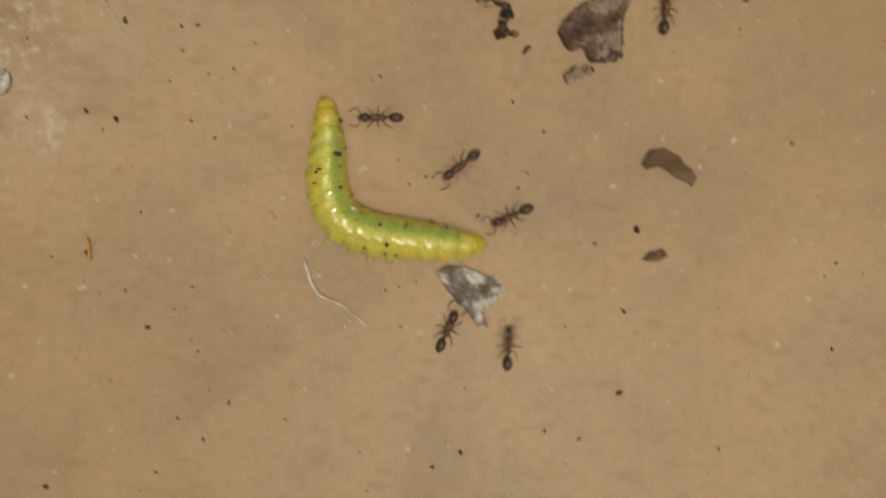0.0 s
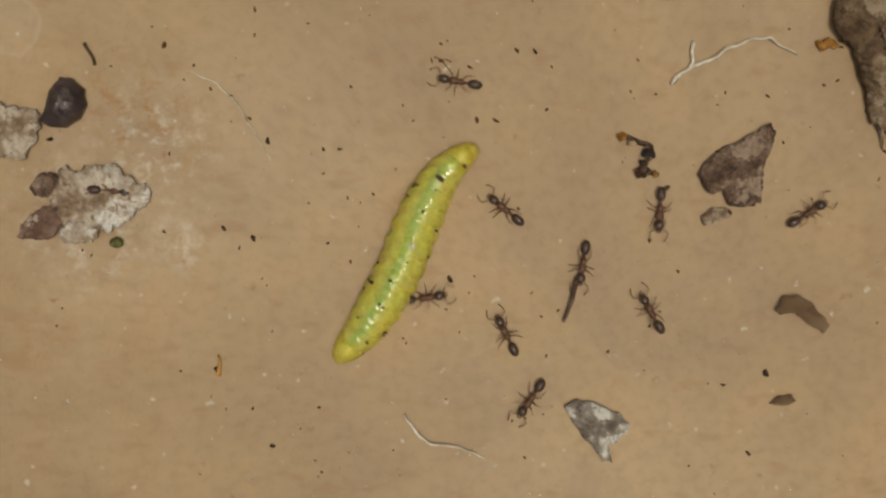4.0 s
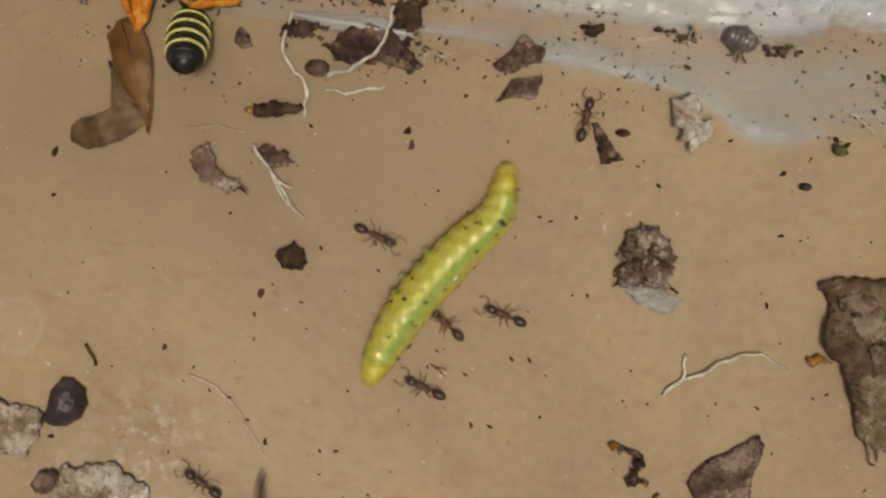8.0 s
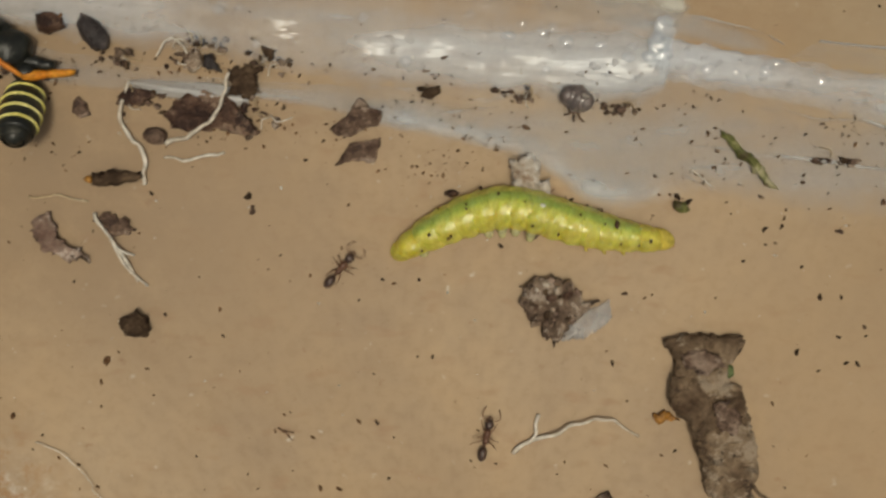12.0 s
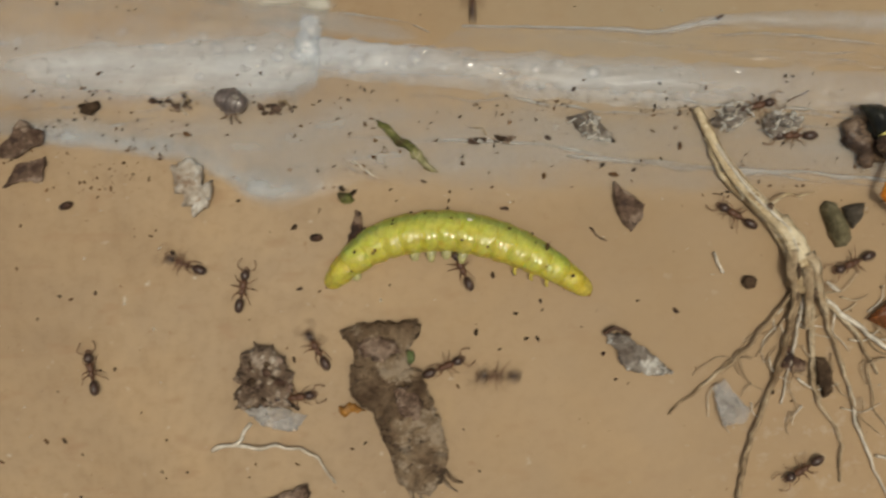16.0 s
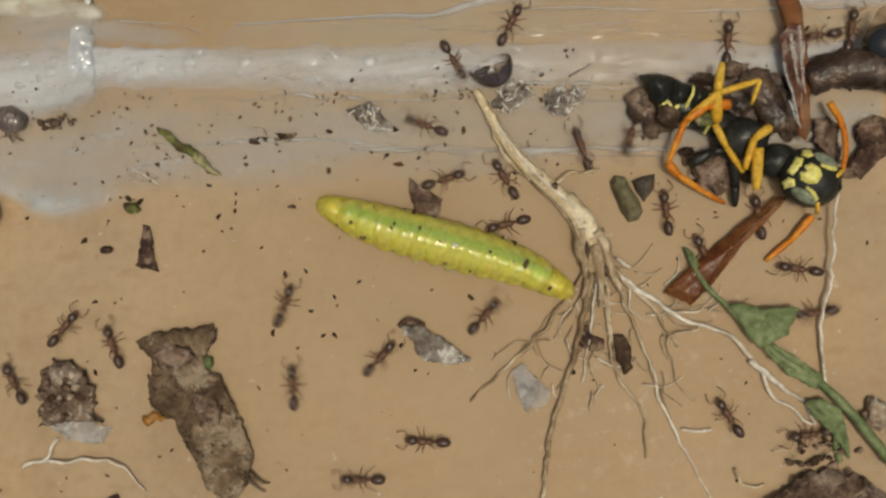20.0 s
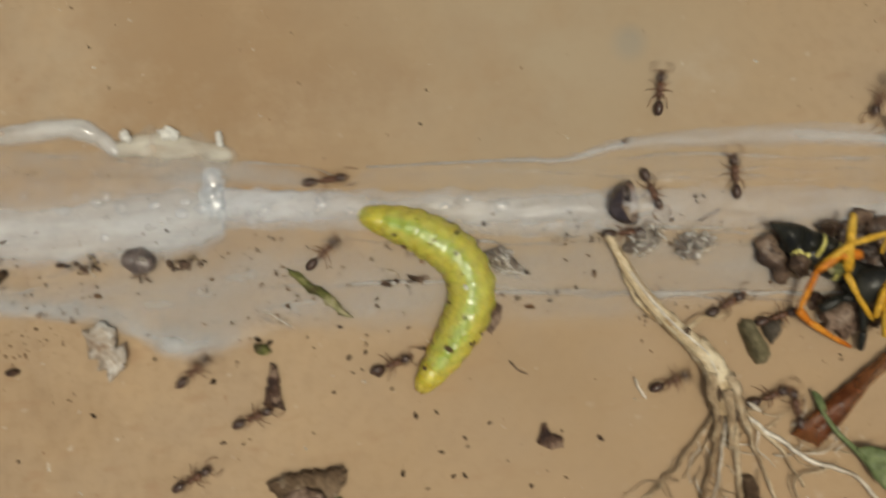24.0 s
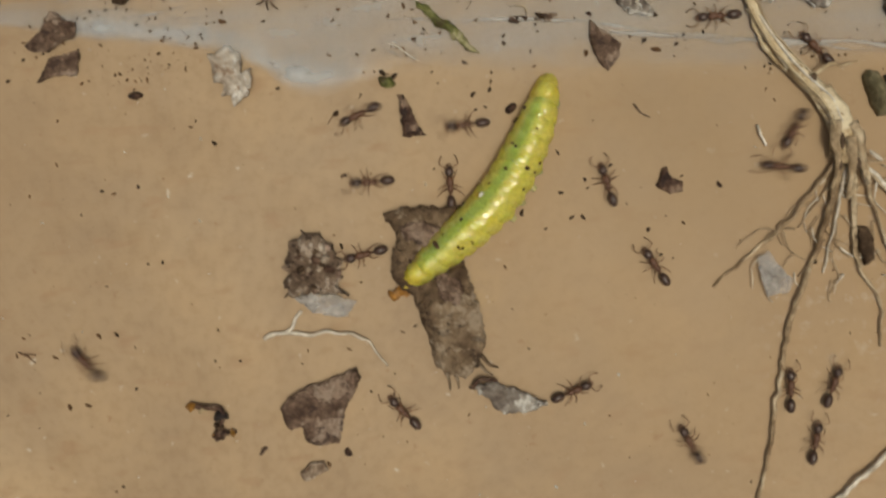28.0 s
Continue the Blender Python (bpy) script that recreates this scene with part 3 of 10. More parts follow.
def blob(sx, sy, sz, detail=2, wobble=0.0, freq=1.0, seed=0.0, at=(0, 0, 0)):
    """A rounded lump with half-sizes sx, sy, sz."""
    bm = bmesh.new()
    bmesh.ops.create_icosphere(bm, subdivisions=detail, radius=1)
    for v in bm.verts:
        p = v.co.copy()
        k = 1 + wobble * noise.fractal(p * freq + Vector((seed, seed * 1.7, 3.1)), 0.8, 2.1, 3)
        v.co = Vector((p.x * sx * k + at[0], p.y * sy * k + at[1], p.z * sz * k + at[2]))
    return bm


def smooth_line(points, step=0.35):
    """Points along a Catmull-Rom curve."""
    pts = [Vector(p if len(p) == 3 else (*p, 0.2)) for p in points]
    if len(pts) == 2:
        pts.insert(1, (pts[0] + pts[1]) / 2)
    ext = [2 * pts[0] - pts[1], *pts, 2 * pts[-1] - pts[-2]]
    out = []
    for a, b, c, d in zip(ext, ext[1:], ext[2:], ext[3:]):
        n = max(2, int((c - b).length / step))
        for i in range(n):
            u = i / n
            out.append(0.5 * (2 * b + (c - a) * u + (2 * a - 5 * b + 4 * c - d) * u * u + (3 * b - a - 3 * c + d) * u ** 3))
    return out + [pts[-1]]


def tube(points, r0, r1=None, sides=7, step=0.35, rough=0.0, seed=0.0, flat=1.0, bm=None, swell=0.0):
    """A tapering strand along points."""
    r1 = r0 if r1 is None else r1
    bm = bm or bmesh.new()
    line = smooth_line(points, step)
    n = len(line)
    last = None
    for i, p in enumerate(line):
        ahead = (line[min(i + 1, n - 1)] - line[max(i - 1, 0)]).normalized()
        side = ahead.cross(Vector((0, 0, 1)))
        side = side.normalized() if side.length > 1e-4 else Vector((1, 0, 0))
        up = side.cross(ahead)
        u = i / (n - 1)
        r = (r0 + (r1 - r0) * u) * (1 + swell * math.sin(math.pi * u))
        ring = []
        for k in range(sides):
            a = 2 * math.pi * k / sides
            rr = r * (1 + rough * noise.noise(Vector((p.x * 2.3 + seed, p.y * 2.3, k * 1.3))))
            ring.append(bm.verts.new(p + side * math.cos(a) * rr + up * math.sin(a) * rr * flat))
        if last:
            for k in range(sides):
                bm.faces.new((last[k], last[(k + 1) % sides], ring[(k + 1) % sides], ring[k]))
        else:
            bm.faces.new(ring[::-1])
        last = ring
    bm.faces.new(last)
    return bm


def sheet(outline, thick=0.15, rise=0.0, ragged=0.08, rings=6, seed=0.0, lift=0.05, crumple=0.25, fine=0.3, dome=0.0, tilt=(0, 0)):
    """A thin crumpled scrap with the given outline, thick in the middle and ragged at the edge."""
    bm = bmesh.new()
    edge = []
    pts = [Vector(p).to_3d() for p in outline]
    if sum(a.x * b.y - b.x * a.y for a, b in zip(pts, pts[1:] + pts[:1])) < 0:
        pts.reverse()
    for a, b in zip(pts, pts[1:] + pts[:1]):
        n = max(1, int((b - a).length / (fine * 0.5)))
        for i in range(n):
            p = a.lerp(b, i / n)
            wob = noise.noise_vector(Vector((p.x * 1.9 + seed, p.y * 1.9, seed)))
            nick = noise.noise_vector(Vector((p.x * 5.3 + seed, p.y * 5.3, seed + 7)))
            edge.append(p + wob.to_2d().to_3d() * ragged * 1.2 + nick.to_2d().to_3d() * (ragged * 0.75 + 0.02))
    mid = sum(edge, Vector()) / len(edge)
    total = len(edge)
    soft = [sum((edge[(k + j) % total] for j in range(-5, 6)), Vector()) / 11 for k in range(total)]

    def height(p, u):
        h = lift + crumple * (0.5 + 0.5 * noise.fractal(Vector((p.x * 0.9 + seed * 3.3, p.y * 0.9, seed)), 0.9, 2.0, 3)) + rise * (1 - u)
        h += crumple * 0.22 * noise.noise(Vector((p.x * 3.1 + seed, p.y * 3.1, seed * 2)))
        h += dome * (1 - u * u) + tilt[0] * p.x + tilt[1] * p.y
        return max(0.02, h)

    tops, lows = [], []
    for r in range(rings):
        u = 1 - r / rings
        tops.append([])
        lows.append([])
        for e, smooth in zip(edge, soft):
            p = mid + (e.lerp(smooth, min(1.0, r / 2)) - mid) * u
            h = height(p, u)
            tops[-1].append(bm.verts.new((p.x, p.y, h + thick * (0.45 if r == 0 else 1))))
            lows[-1].append(bm.verts.new((p.x, p.y, max(0.0, h - (0.1 if r == 0 else 0.0)))))
    h = height(mid, 0)
    ct, cl = bm.verts.new((mid.x, mid.y, h + thick)), bm.verts.new((mid.x, mid.y, h * 0.9))
    n = len(edge)
    for k in range(n):
        j = (k + 1) % n
        bm.faces.new((lows[0][k], lows[0][j], tops[0][j], tops[0][k]))
        for r in range(rings - 1):
            bm.faces.new((tops[r][k], tops[r][j], tops[r + 1][j], tops[r + 1][k]))
            bm.faces.new((lows[r][j], lows[r][k], lows[r + 1][k], lows[r + 1][j]))
        bm.faces.new((tops[-1][k], tops[-1][j], ct))
        bm.faces.new((lows[-1][j], lows[-1][k], cl))
    return bm


def scrap(name, place, material, label, category, z=0.0, **shape):
    """A loose scrap lying on the floor: its place, then its outline round that place."""
    x, y, outline = place
    ob = thing(name, x, y, z, label, category)
    part("scrap", sheet(outline, seed=x * 0.37 + y * 0.11, **shape), material, ob)
    return ob


def kinked(points, seed=0.0, far=0.1, step=0.5):
    """The same line with small bends in it."""
    line = smooth_line(points, step)
    return [p + far * noise.noise_vector(Vector((p.x * 1.6 + seed, p.y * 1.6, seed))) * (1 if 0 < i < len(line) - 1 else 0) for i, p in enumerate(line)]


def strand(name, place, material, r0, r1, label, category, more=(), **shape):
    """A loose fibre: its place, then its points round that place; more: side branches."""
    x, y, pts = place
    ob = thing(name, x, y, 0, label, category)
    part("stem", tube(kinked(pts, x, 0.2, 0.35), r0 * 0.66, r1 * 0.66, seed=x, step=0.2, **shape), material, ob)
    for b in more:
        part("branch", tube(b, r1 * 1.1, r1 * 0.6, seed=y, **shape), material, ob)
    return ob


def lump(name, x, y, sx, sy, sz, material, label, category, turn=0.0, wobble=0.25, detail=2, freq=1.3, z=None):
    ob = thing(name, x, y, 0, label, category, turn=turn)
    part("body", blob(sx, sy, sz, detail, wobble, freq, x + y, (0, 0, sz * 0.8 if z is None else z)), material, ob)
    return ob


# ---------------------------------------------------------------- the floor and the sealant on it
def build_floor():
    bm = bmesh.new()
    cuts = [-1500, -400, -150, *range(-90, 131, 4), 200, 450, 1500]
    grid = [[bm.verts.new((x, y, 0)) for x in cuts] for y in cuts]
    for i in range(len(cuts) - 1):
        for j in range(len(cuts) - 1):
            bm.faces.new((grid[i][j], grid[i][j + 1], grid[i + 1][j + 1], grid[i + 1][j]))
    for v in bm.verts:
        v.co.z = 0.03 * noise.noise(Vector((v.co.x * 0.09, v.co.y * 0.09, 1.0))) - 0.03
        v.co *= MM
    floor = new("floor", to_mesh("floor", bm, FLOOR))
    return tagged(floor, "weathered tan plastic floor with brown stains and scuffs", "floor", kind="structure")


def band(upper, lower, profile, rough=0.05, seed=0.0, step=0.5, freq=0.7, wave=0.12, ends=0.0, fade=0.0):
    """A strip between two edges. profile: heights across it, from the lower edge to the upper."""
    bm = bmesh.new()
    ups, lows = smooth_line([(*p, 0) for p in upper], step), smooth_line([(*p, 0) for p in lower], step)
    n = max(len(ups), len(lows))

    def along(line, u):
        f = u * (len(line) - 1)
        k = min(int(f), len(line) - 2)
        return line[k].lerp(line[k + 1], f - k)

    last = None
    wide = len(profile)
    at = [k * (wide - 1) / (2 * wide - 2) for k in range(2 * wide - 1)]
    profile = [profile[int(f)] if f == int(f) else (profile[int(f)] + profile[int(f) + 1]) / 2 for f in at]
    m = len(profile)
    for i in range(n):
        a, b = along(lows, i / (n - 1)), along(ups, i / (n - 1))
        close = min(1.0, (n - 1 - i) * step / ends) if ends else 1.0
        round_off = math.sqrt(max(0.0, 1 - (1 - close) ** 2))
        a, b = a.lerp(b, 0.32 * (1 - round_off)), b.lerp(a, 0.3 * (1 - round_off))
        row = []
        for k, h in enumerate(profile):
            p = a.lerp(b, k / (m - 1))
            q = Vector((p.x * freq + seed, p.y * freq, seed))
            wob = noise.fractal(q, 0.9, 2.1, 3)
            if k in (0, m - 1):
                p = p + (b - a).normalized() * (wave * noise.noise(q * 2.2) + wave * 0.6 * noise.noise(q * 6.1))
                z = h
            else:
                z = max(0.01, h * (1 + 0.25 * noise.noise(q * 0.6)) + rough * wob) * (0.1 + 0.9 * round_off)
                z *= min(1.0, (n - 1 - i) * step / fade) if fade else 1.0
            row.append(bm.verts.new((p.x, p.y, z)))
        if last:
            for k in range(m - 1):
                bm.faces.new((last[k], last[k + 1], row[k + 1], row[k]))
        last = row
    return bm


def strip(name, upper, lower, profile, material, label, **kw):
    bm = band(upper, lower, profile, **kw)
    for v in bm.verts:
        v.co *= MM
    return tagged(new(name, to_mesh(name, bm, material)), label, "sealant", kind="structure")


def build_sealant():
    strip("sealant_film", FILM_TOP, FILM_LOW, (0.0, 0.06, 0.10, 0.125, 0.125, 0.12, 0.10, 0.07, 0.06, 0.07), FILM, "thin milky film of clear sealant smeared on plastic", rough=0.02, seed=3)
    strip("sealant_film_upper", UPPER_TOP, UPPER_LOW, (0.0, 0.06, 0.1, 0.11, 0.1, 0.1, 0.06, 0.02), FILM, "thin milky sealant smear between two beads", rough=0.03, seed=31, wave=0.3, ends=5.0)
    strip("sealant_bead_wide", WIDE_TOP, WIDE_LOW, (0, 0.34, 0.55, 0.70, 0.72, 0.72, 0.58, 0.42, 0.30, 0.2, 0.0), SEALANT, "wide glossy bead of clear sealant, dusty and lumpy", rough=0.15, seed=7, freq=0.6, wave=0.45, ends=0.8)
    strip("sealant_bead_narrow", NARROW_TOP, NARROW_LOW, (0, 0.09, 0.18, 0.28, 0.34, 0.35, 0.32, 0.24, 0.06), BEAD, "narrow glossy bead of clear sealant", rough=0.08, seed=11, freq=1.7, wave=0.3)
    strip("sealant_lip_left", LIPA_TOP, LIPA_LOW, (0, 0.4, 0.6, 0.6, 0.4, 0), THICK_LIP, "raised pale lip of clear sealant", rough=0.3, seed=15, wave=0.5)
    strip("sealant_lip_flake", LIPC_TOP, LIPC_LOW, (0, 0.25, 0.34, 0.36, 0.3, 0.05), CREAM, "cream torn flap of old sealant", rough=0.3, seed=16, wave=0.55, ends=1.2)
    strip("sealant_lip_right", LIPB_TOP, LIPB_LOW, (0, 0.16, 0.3, 0.34, 0.24, 0.12, 0), BEAD, "low pale ridge of clear sealant", rough=0.12, seed=19, wave=0.2)
    strip("sealant_film_right", LIPB_LOW, NARROW_TOP[1:], (0.02, 0.05, 0.06, 0.05, 0.07, 0.05, 0.03), FILM, "faint milky film above the narrow bead", rough=0.02, seed=41)
    strip("sealant_film_lip", EDGE_TOP, EDGE_LOW, (0, 0.11, 0.18, 0.21, 0.18, 0.12, 0.07, 0.0), LIP, "thick blue-white rim of sealant film", rough=0.08, seed=23, wave=0.3, fade=4.0)
    bm = sheet([(9.2, 42.55), (9.7, 42.75), (10.15, 42.5), (10.25, 41.8), (10.0, 41.1), (10.1, 40.5), (9.7, 39.9), (9.2, 39.8), (8.75, 40.3), (8.65, 41.1), (8.95, 41.9)], 0.1, ragged=0.15, rings=6, crumple=0.35, fine=0.3, lift=0.4, dome=0.2, seed=12)
    for v in bm.verts:
        v.co *= MM
    tagged(new("sealant_ridge", to_mesh("sealant_ridge", bm, RIDGE)), "glossy ridge where two sealant beads meet", "sealant", kind="structure")
    for n, (pts, r, lab) in enumerate(CRESTS):
        line = smooth_line([(x, y, 0) for x, y in pts], 0.5)
        over, under = [], []
        for i, p in enumerate(line):
            ahead = (line[min(i + 1, len(line) - 1)] - line[max(i - 1, 0)]).normalized()
            w = r * math.sin(math.pi * (i + 0.4) / len(line)) ** 0.4 * max(0.15, 1 + 1.3 * noise.noise(Vector((i * 0.17, n * 5.0, 0))))
            p = p + Vector((-ahead.y, ahead.x, 0)) * 0.25 * noise.noise(Vector((i * 0.21, n * 3.0, 2)))
            over.append((p.x - ahead.y * w, p.y + ahead.x * w))
            under.append((p.x + ahead.y * w, p.y - ahead.x * w))
        strip("sealant_crease", over, under, (0, r * 0.7, r * 1.2, r * 0.6, 0.0), CREASE, lab, rough=0.14, seed=n, wave=0.15)


BUBBLES = [
    (-1.45, 42.24), (3.31, 41.75), (7.86, 40.87), (8.85, 40.37), (9.3, 41.5), (-15.65, 42.24), (-14.66, 42.1), (6.08, 40.87), (1.53, 41.95), (2.72, 41.46), (-5.01, 39.47), (4.1, 40.96), (-13.56, 40.06),
    (12.29, 39.86), (13.91, 39.76), (15.63, 39.86), (17.25, 39.25), (18.87, 39.46), (18.47, 38.9), (21.8, 39.26), (24.13, 39.2), (26.05, 38.6), (29.68, 37.9), (14.82, 39.45), (19.88, 39.15), (11.38, 39.65), (20.69, 38.85), (22.71, 38.95),
]


def build_bubbles():
    """Small glossy blisters that stand out of the beads."""
    rnd = random.Random(77)
    spots = [(x, y, rnd.uniform(0.28, 0.5)) for x, y in BUBBLES]
    for _ in range(36):
        x = rnd.uniform(-30, 56)
        y = 40.9 + rnd.gauss(0, 1.2) - 0.07 * x if x < 9 else 40.75 - 0.107 * (x - 9) + rnd.gauss(0, 0.45) + (0.0011 * (x - 9) ** 2 if x > 40 else 0)
        spots.append((x, y, 0.1 + 0.4 * rnd.random() ** 2))
    bm = bmesh.new()
    for k, (x, y, r) in enumerate(spots):
        base = ON_TOP(x, y) - 0.04
        if base < 0.1:
            continue
        e, a, tall = rnd.uniform(0.5, 1.0), rnd.uniform(-0.6, 0.6), r * rnd.uniform(0.3, 0.5)
        last = None
        for i in range(5):
            b = math.pi / 2 * i / 4.4
            ring = []
            for j in range(11):
                c = 2 * math.pi * j / 11
                q = r * math.cos(b) * (1 + 0.22 * noise.noise(Vector((math.cos(c) * 1.4, math.sin(c) * 1.4, k * 2.3))))
                dx, dy = q * math.cos(c), q * e * math.sin(c)
                ring.append(bm.verts.new((x + dx * math.cos(a) - dy * math.sin(a), y + dx * math.sin(a) + dy * math.cos(a), base + tall * math.sin(b))))
            if last:
                for j in range(11):
                    bm.faces.new((last[j], last[(j + 1) % 11], ring[(j + 1) % 11], ring[j]))
            last = ring
        bm.faces.new(last)
    for v in bm.verts:
        v.co *= MM
    tagged(new("sealant_bubbles", to_mesh("sealant_bubbles", bm, BUBBLE)), "small glossy blisters in the clear sealant", "sealant", kind="stuff")


WIDE_TOP = [(-45.0, 45.4), (-24.0, 44.75), (-17.95, 44.58), (-11.91, 44.49), (-6.88, 44.22), (-0.17, 43.6), (5.86, 42.87), (10.38, 42.57)]
WIDE_LOW = [(-45.0, 41.8), (-22.56, 39.78), (-17.65, 39.47), (-12.39, 38.63), (-5.17, 37.98), (-0.58, 37.64), (1.55, 37.69), (7.24, 37.6), (10.25, 38.23)]
NARROW_TOP = [(9.74, 41.61), (16.75, 40.62), (26.56, 39.61), (39.64, 38.23), (46.16, 37.49), (52.52, 36.77), (80.02, 36.93)]
NARROW_LOW = [(9.52, 39.1), (16.54, 38.2), (26.31, 36.85), (39.42, 35.75), (45.95, 35.05), (52.3, 34.35), (79.8, 34.5)]
FILM_TOP = [(-45.0, 38.9), (-35.27, 39.44), (-30.45, 40.11), (-25.51, 39.2), (-19.97, 38.6), (-14.96, 37.97), (-5.17, 37.98), (-0.58, 37.64), (3.23, 38.37), (9.48, 39.39), (16.57, 39.05), (26.34, 37.61), (39.45, 36.46), (45.97, 35.66), (52.31, 34.83), (54.81, 34.5)]
FILM_LOW = [(-45.0, 37.6), (-35.18, 37.29), (-31.3, 37.71), (-26.72, 37.18), (-22.16, 36.97), (-19.54, 36.84), (-14.9, 36.9), (-10.29, 36.5), (-6.97, 35.69), (-2.67, 35.07), (1.65, 34.16), (4.13, 32.91), (6.39, 31.44), (8.73, 31.63), (10.76, 32.23), (14.08, 32.13), (19.02, 31.32), (25.66, 31.41), (32.25, 30.77), (40.51, 30.82), (54.25, 29.13)]
UPPER_TOP = [(-31.32, 48.9), (-9.32, 45.7), (-2.74, 45.46), (3.76, 44.5), (10.26, 43.37), (16.4, 41.82)]
UPPER_LOW = [(-31.53, 46.81), (-9.53, 43.61), (-2.98, 43.14), (3.56, 42.41), (10.08, 41.41), (16.28, 40.51)]
EDGE_TOP = [(-7.09, 37.53), (-2.82, 37.01), (1.49, 36.23), (3.6, 35.41), (6.54, 34.23), (8.86, 33.95), (10.51, 33.68), (12.4, 33.5)]
EDGE_LOW = [(-6.96, 35.63), (-2.67, 35.01), (1.65, 34.09), (4.13, 32.84), (6.38, 31.34), (8.72, 31.53), (10.76, 32.17), (12.2, 32.9)]
LIPA_TOP = [(-31.22, 49.88), (-9.22, 46.68), (-5.92, 46.64), (-2.63, 46.6), (0.68, 46.69), (2.63, 46.44), (3.87, 45.57), (4.48, 44.43)]
LIPA_LOW = [(-31.36, 48.51), (-9.36, 45.31), (-6.08, 45.07), (-2.79, 45), (0.18, 45.02), (1.99, 44.89), (3.34, 44.17), (4.15, 43.74)]
LIPC_TOP = [(4.19, 44.79), (5.14, 45.1), (6.49, 45.33), (7.78, 45.05), (9.05, 44.54), (10.55, 44.27)]
LIPC_LOW = [(4.09, 43.81), (6.3, 43.37), (8.25, 43.06), (10.2, 42.75), (11.53, 42.73)]
LIPB_TOP = [(18.54, 41.8), (26.75, 41.35), (30.02, 41.1), (33.38, 41.75), (38.33, 41.85), (46.5, 41.15), (55.29, 39.6), (80.29, 40.1)]
LIPB_LOW = [(18.52, 41.67), (26.73, 41.07), (29.98, 40.61), (33.33, 40.99), (38.25, 40.63), (46.41, 39.84), (55.21, 38.27), (80.21, 38.77)]
CRESTS = [
    ([(24.33, 33.85), (30.16, 33), (35.33, 32.45), (39.83, 32.05), (46.18, 31.15)], 0.24, "pale crease across the sealant film"),
    ([(32.4, 35.41), (36.93, 35.13), (41.71, 34.43)], 0.12, "low crease across the sealant film"),
    ([(15.16, 37.8), (21.41, 37.18), (27.26, 36.29), (31.16, 35.95)], 0.12, "low crease across the sealant film"),
    ([(33, 40.68), (37.52, 40.38), (43.86, 39.41), (50.19, 38.76), (55.21, 38.27)], 0.16, "thin pale crease on plastic"),
    ([(31.61, 39.87), (35.76, 39.17), (39.93, 38.79), (43.73, 38.23)], 0.12, "thin pale crease on plastic"),
    ([(37, 35.77), (41.8, 35.26), (46.52, 34.37)], 0.14, "low crease across the sealant film"),
    ([(29.33, 36.84), (34.28, 36.43), (40.85, 35.62)], 0.14, "low crease across the sealant film"),
    ([(10.23, 42.94), (13.65, 42.42), (15.58, 41.94), (16.58, 41.43)], 0.12, "pale drawn-out string of sealant"),
    ([(11.61, 35.45), (17.58, 35.01), (20.9, 34.8), (24.19, 34.26), (27.46, 33.52), (30.74, 33.05), (37.29, 32.02), (42.19, 31.21)], 0.16, "low crease across the sealant film"),
    ([(23.38, 37.31), (27.66, 36.71), (31.92, 35.84)], 0.1, "low crease across the sealant film"),
    ([(26.02, 40.69), (33.19, 39.75), (39.74, 39.21), (48.22, 38.18)], 0.09, "thin pale crease on plastic"),
    ([(29.91, 39.99), (39.67, 38.55), (48.16, 37.66)], 0.07, "thin pale crease on plastic"),
    ([(-20.81, 37.51), (-17.85, 37.2), (-13.9, 36.75)], 0.6, "glossy smear of clear sealant"),
    ([(11.74, 34.15), (12.5, 34.25), (13.32, 34.28)], 0.09, "short pale shred of sealant"),
    ([(11.27, 33.84), (12.2, 33.5), (13.1, 32.98)], 0.09, "short pale shred of sealant"),
    ([(-3.76, 36.59), (-1.82, 36.85), (0.44, 37.07)], 0.1, "thin pale crease on plastic"),
    ([(-2.62, 44.99), (2.24, 44.04), (7.11, 43.16)], 0.08, "thin pale crease on plastic"),
]
build_floor()
build_sealant()


def resting_height():
    """A function that tells, in millimetres, how high the sealant stands at a place."""
    verts, faces = [], []
    for ob in list(scene.collection.objects):
        if ob.name.startswith("sealant"):
            n = len(verts)
            verts += [v.co.copy() for v in ob.data.vertices]
            faces += [[n + i for i in p.vertices] for p in ob.data.polygons]
    tree = BVHTree.FromPolygons(verts, faces)

    def top(x, y):
        place = tree.ray_cast(Vector((x * MM, y * MM, 0.01)), Vector((0, 0, -1)))[0]
        return max(0.0, place.z / MM) if place else 0.0
    return top


ON_TOP = resting_height()
build_bubbles()


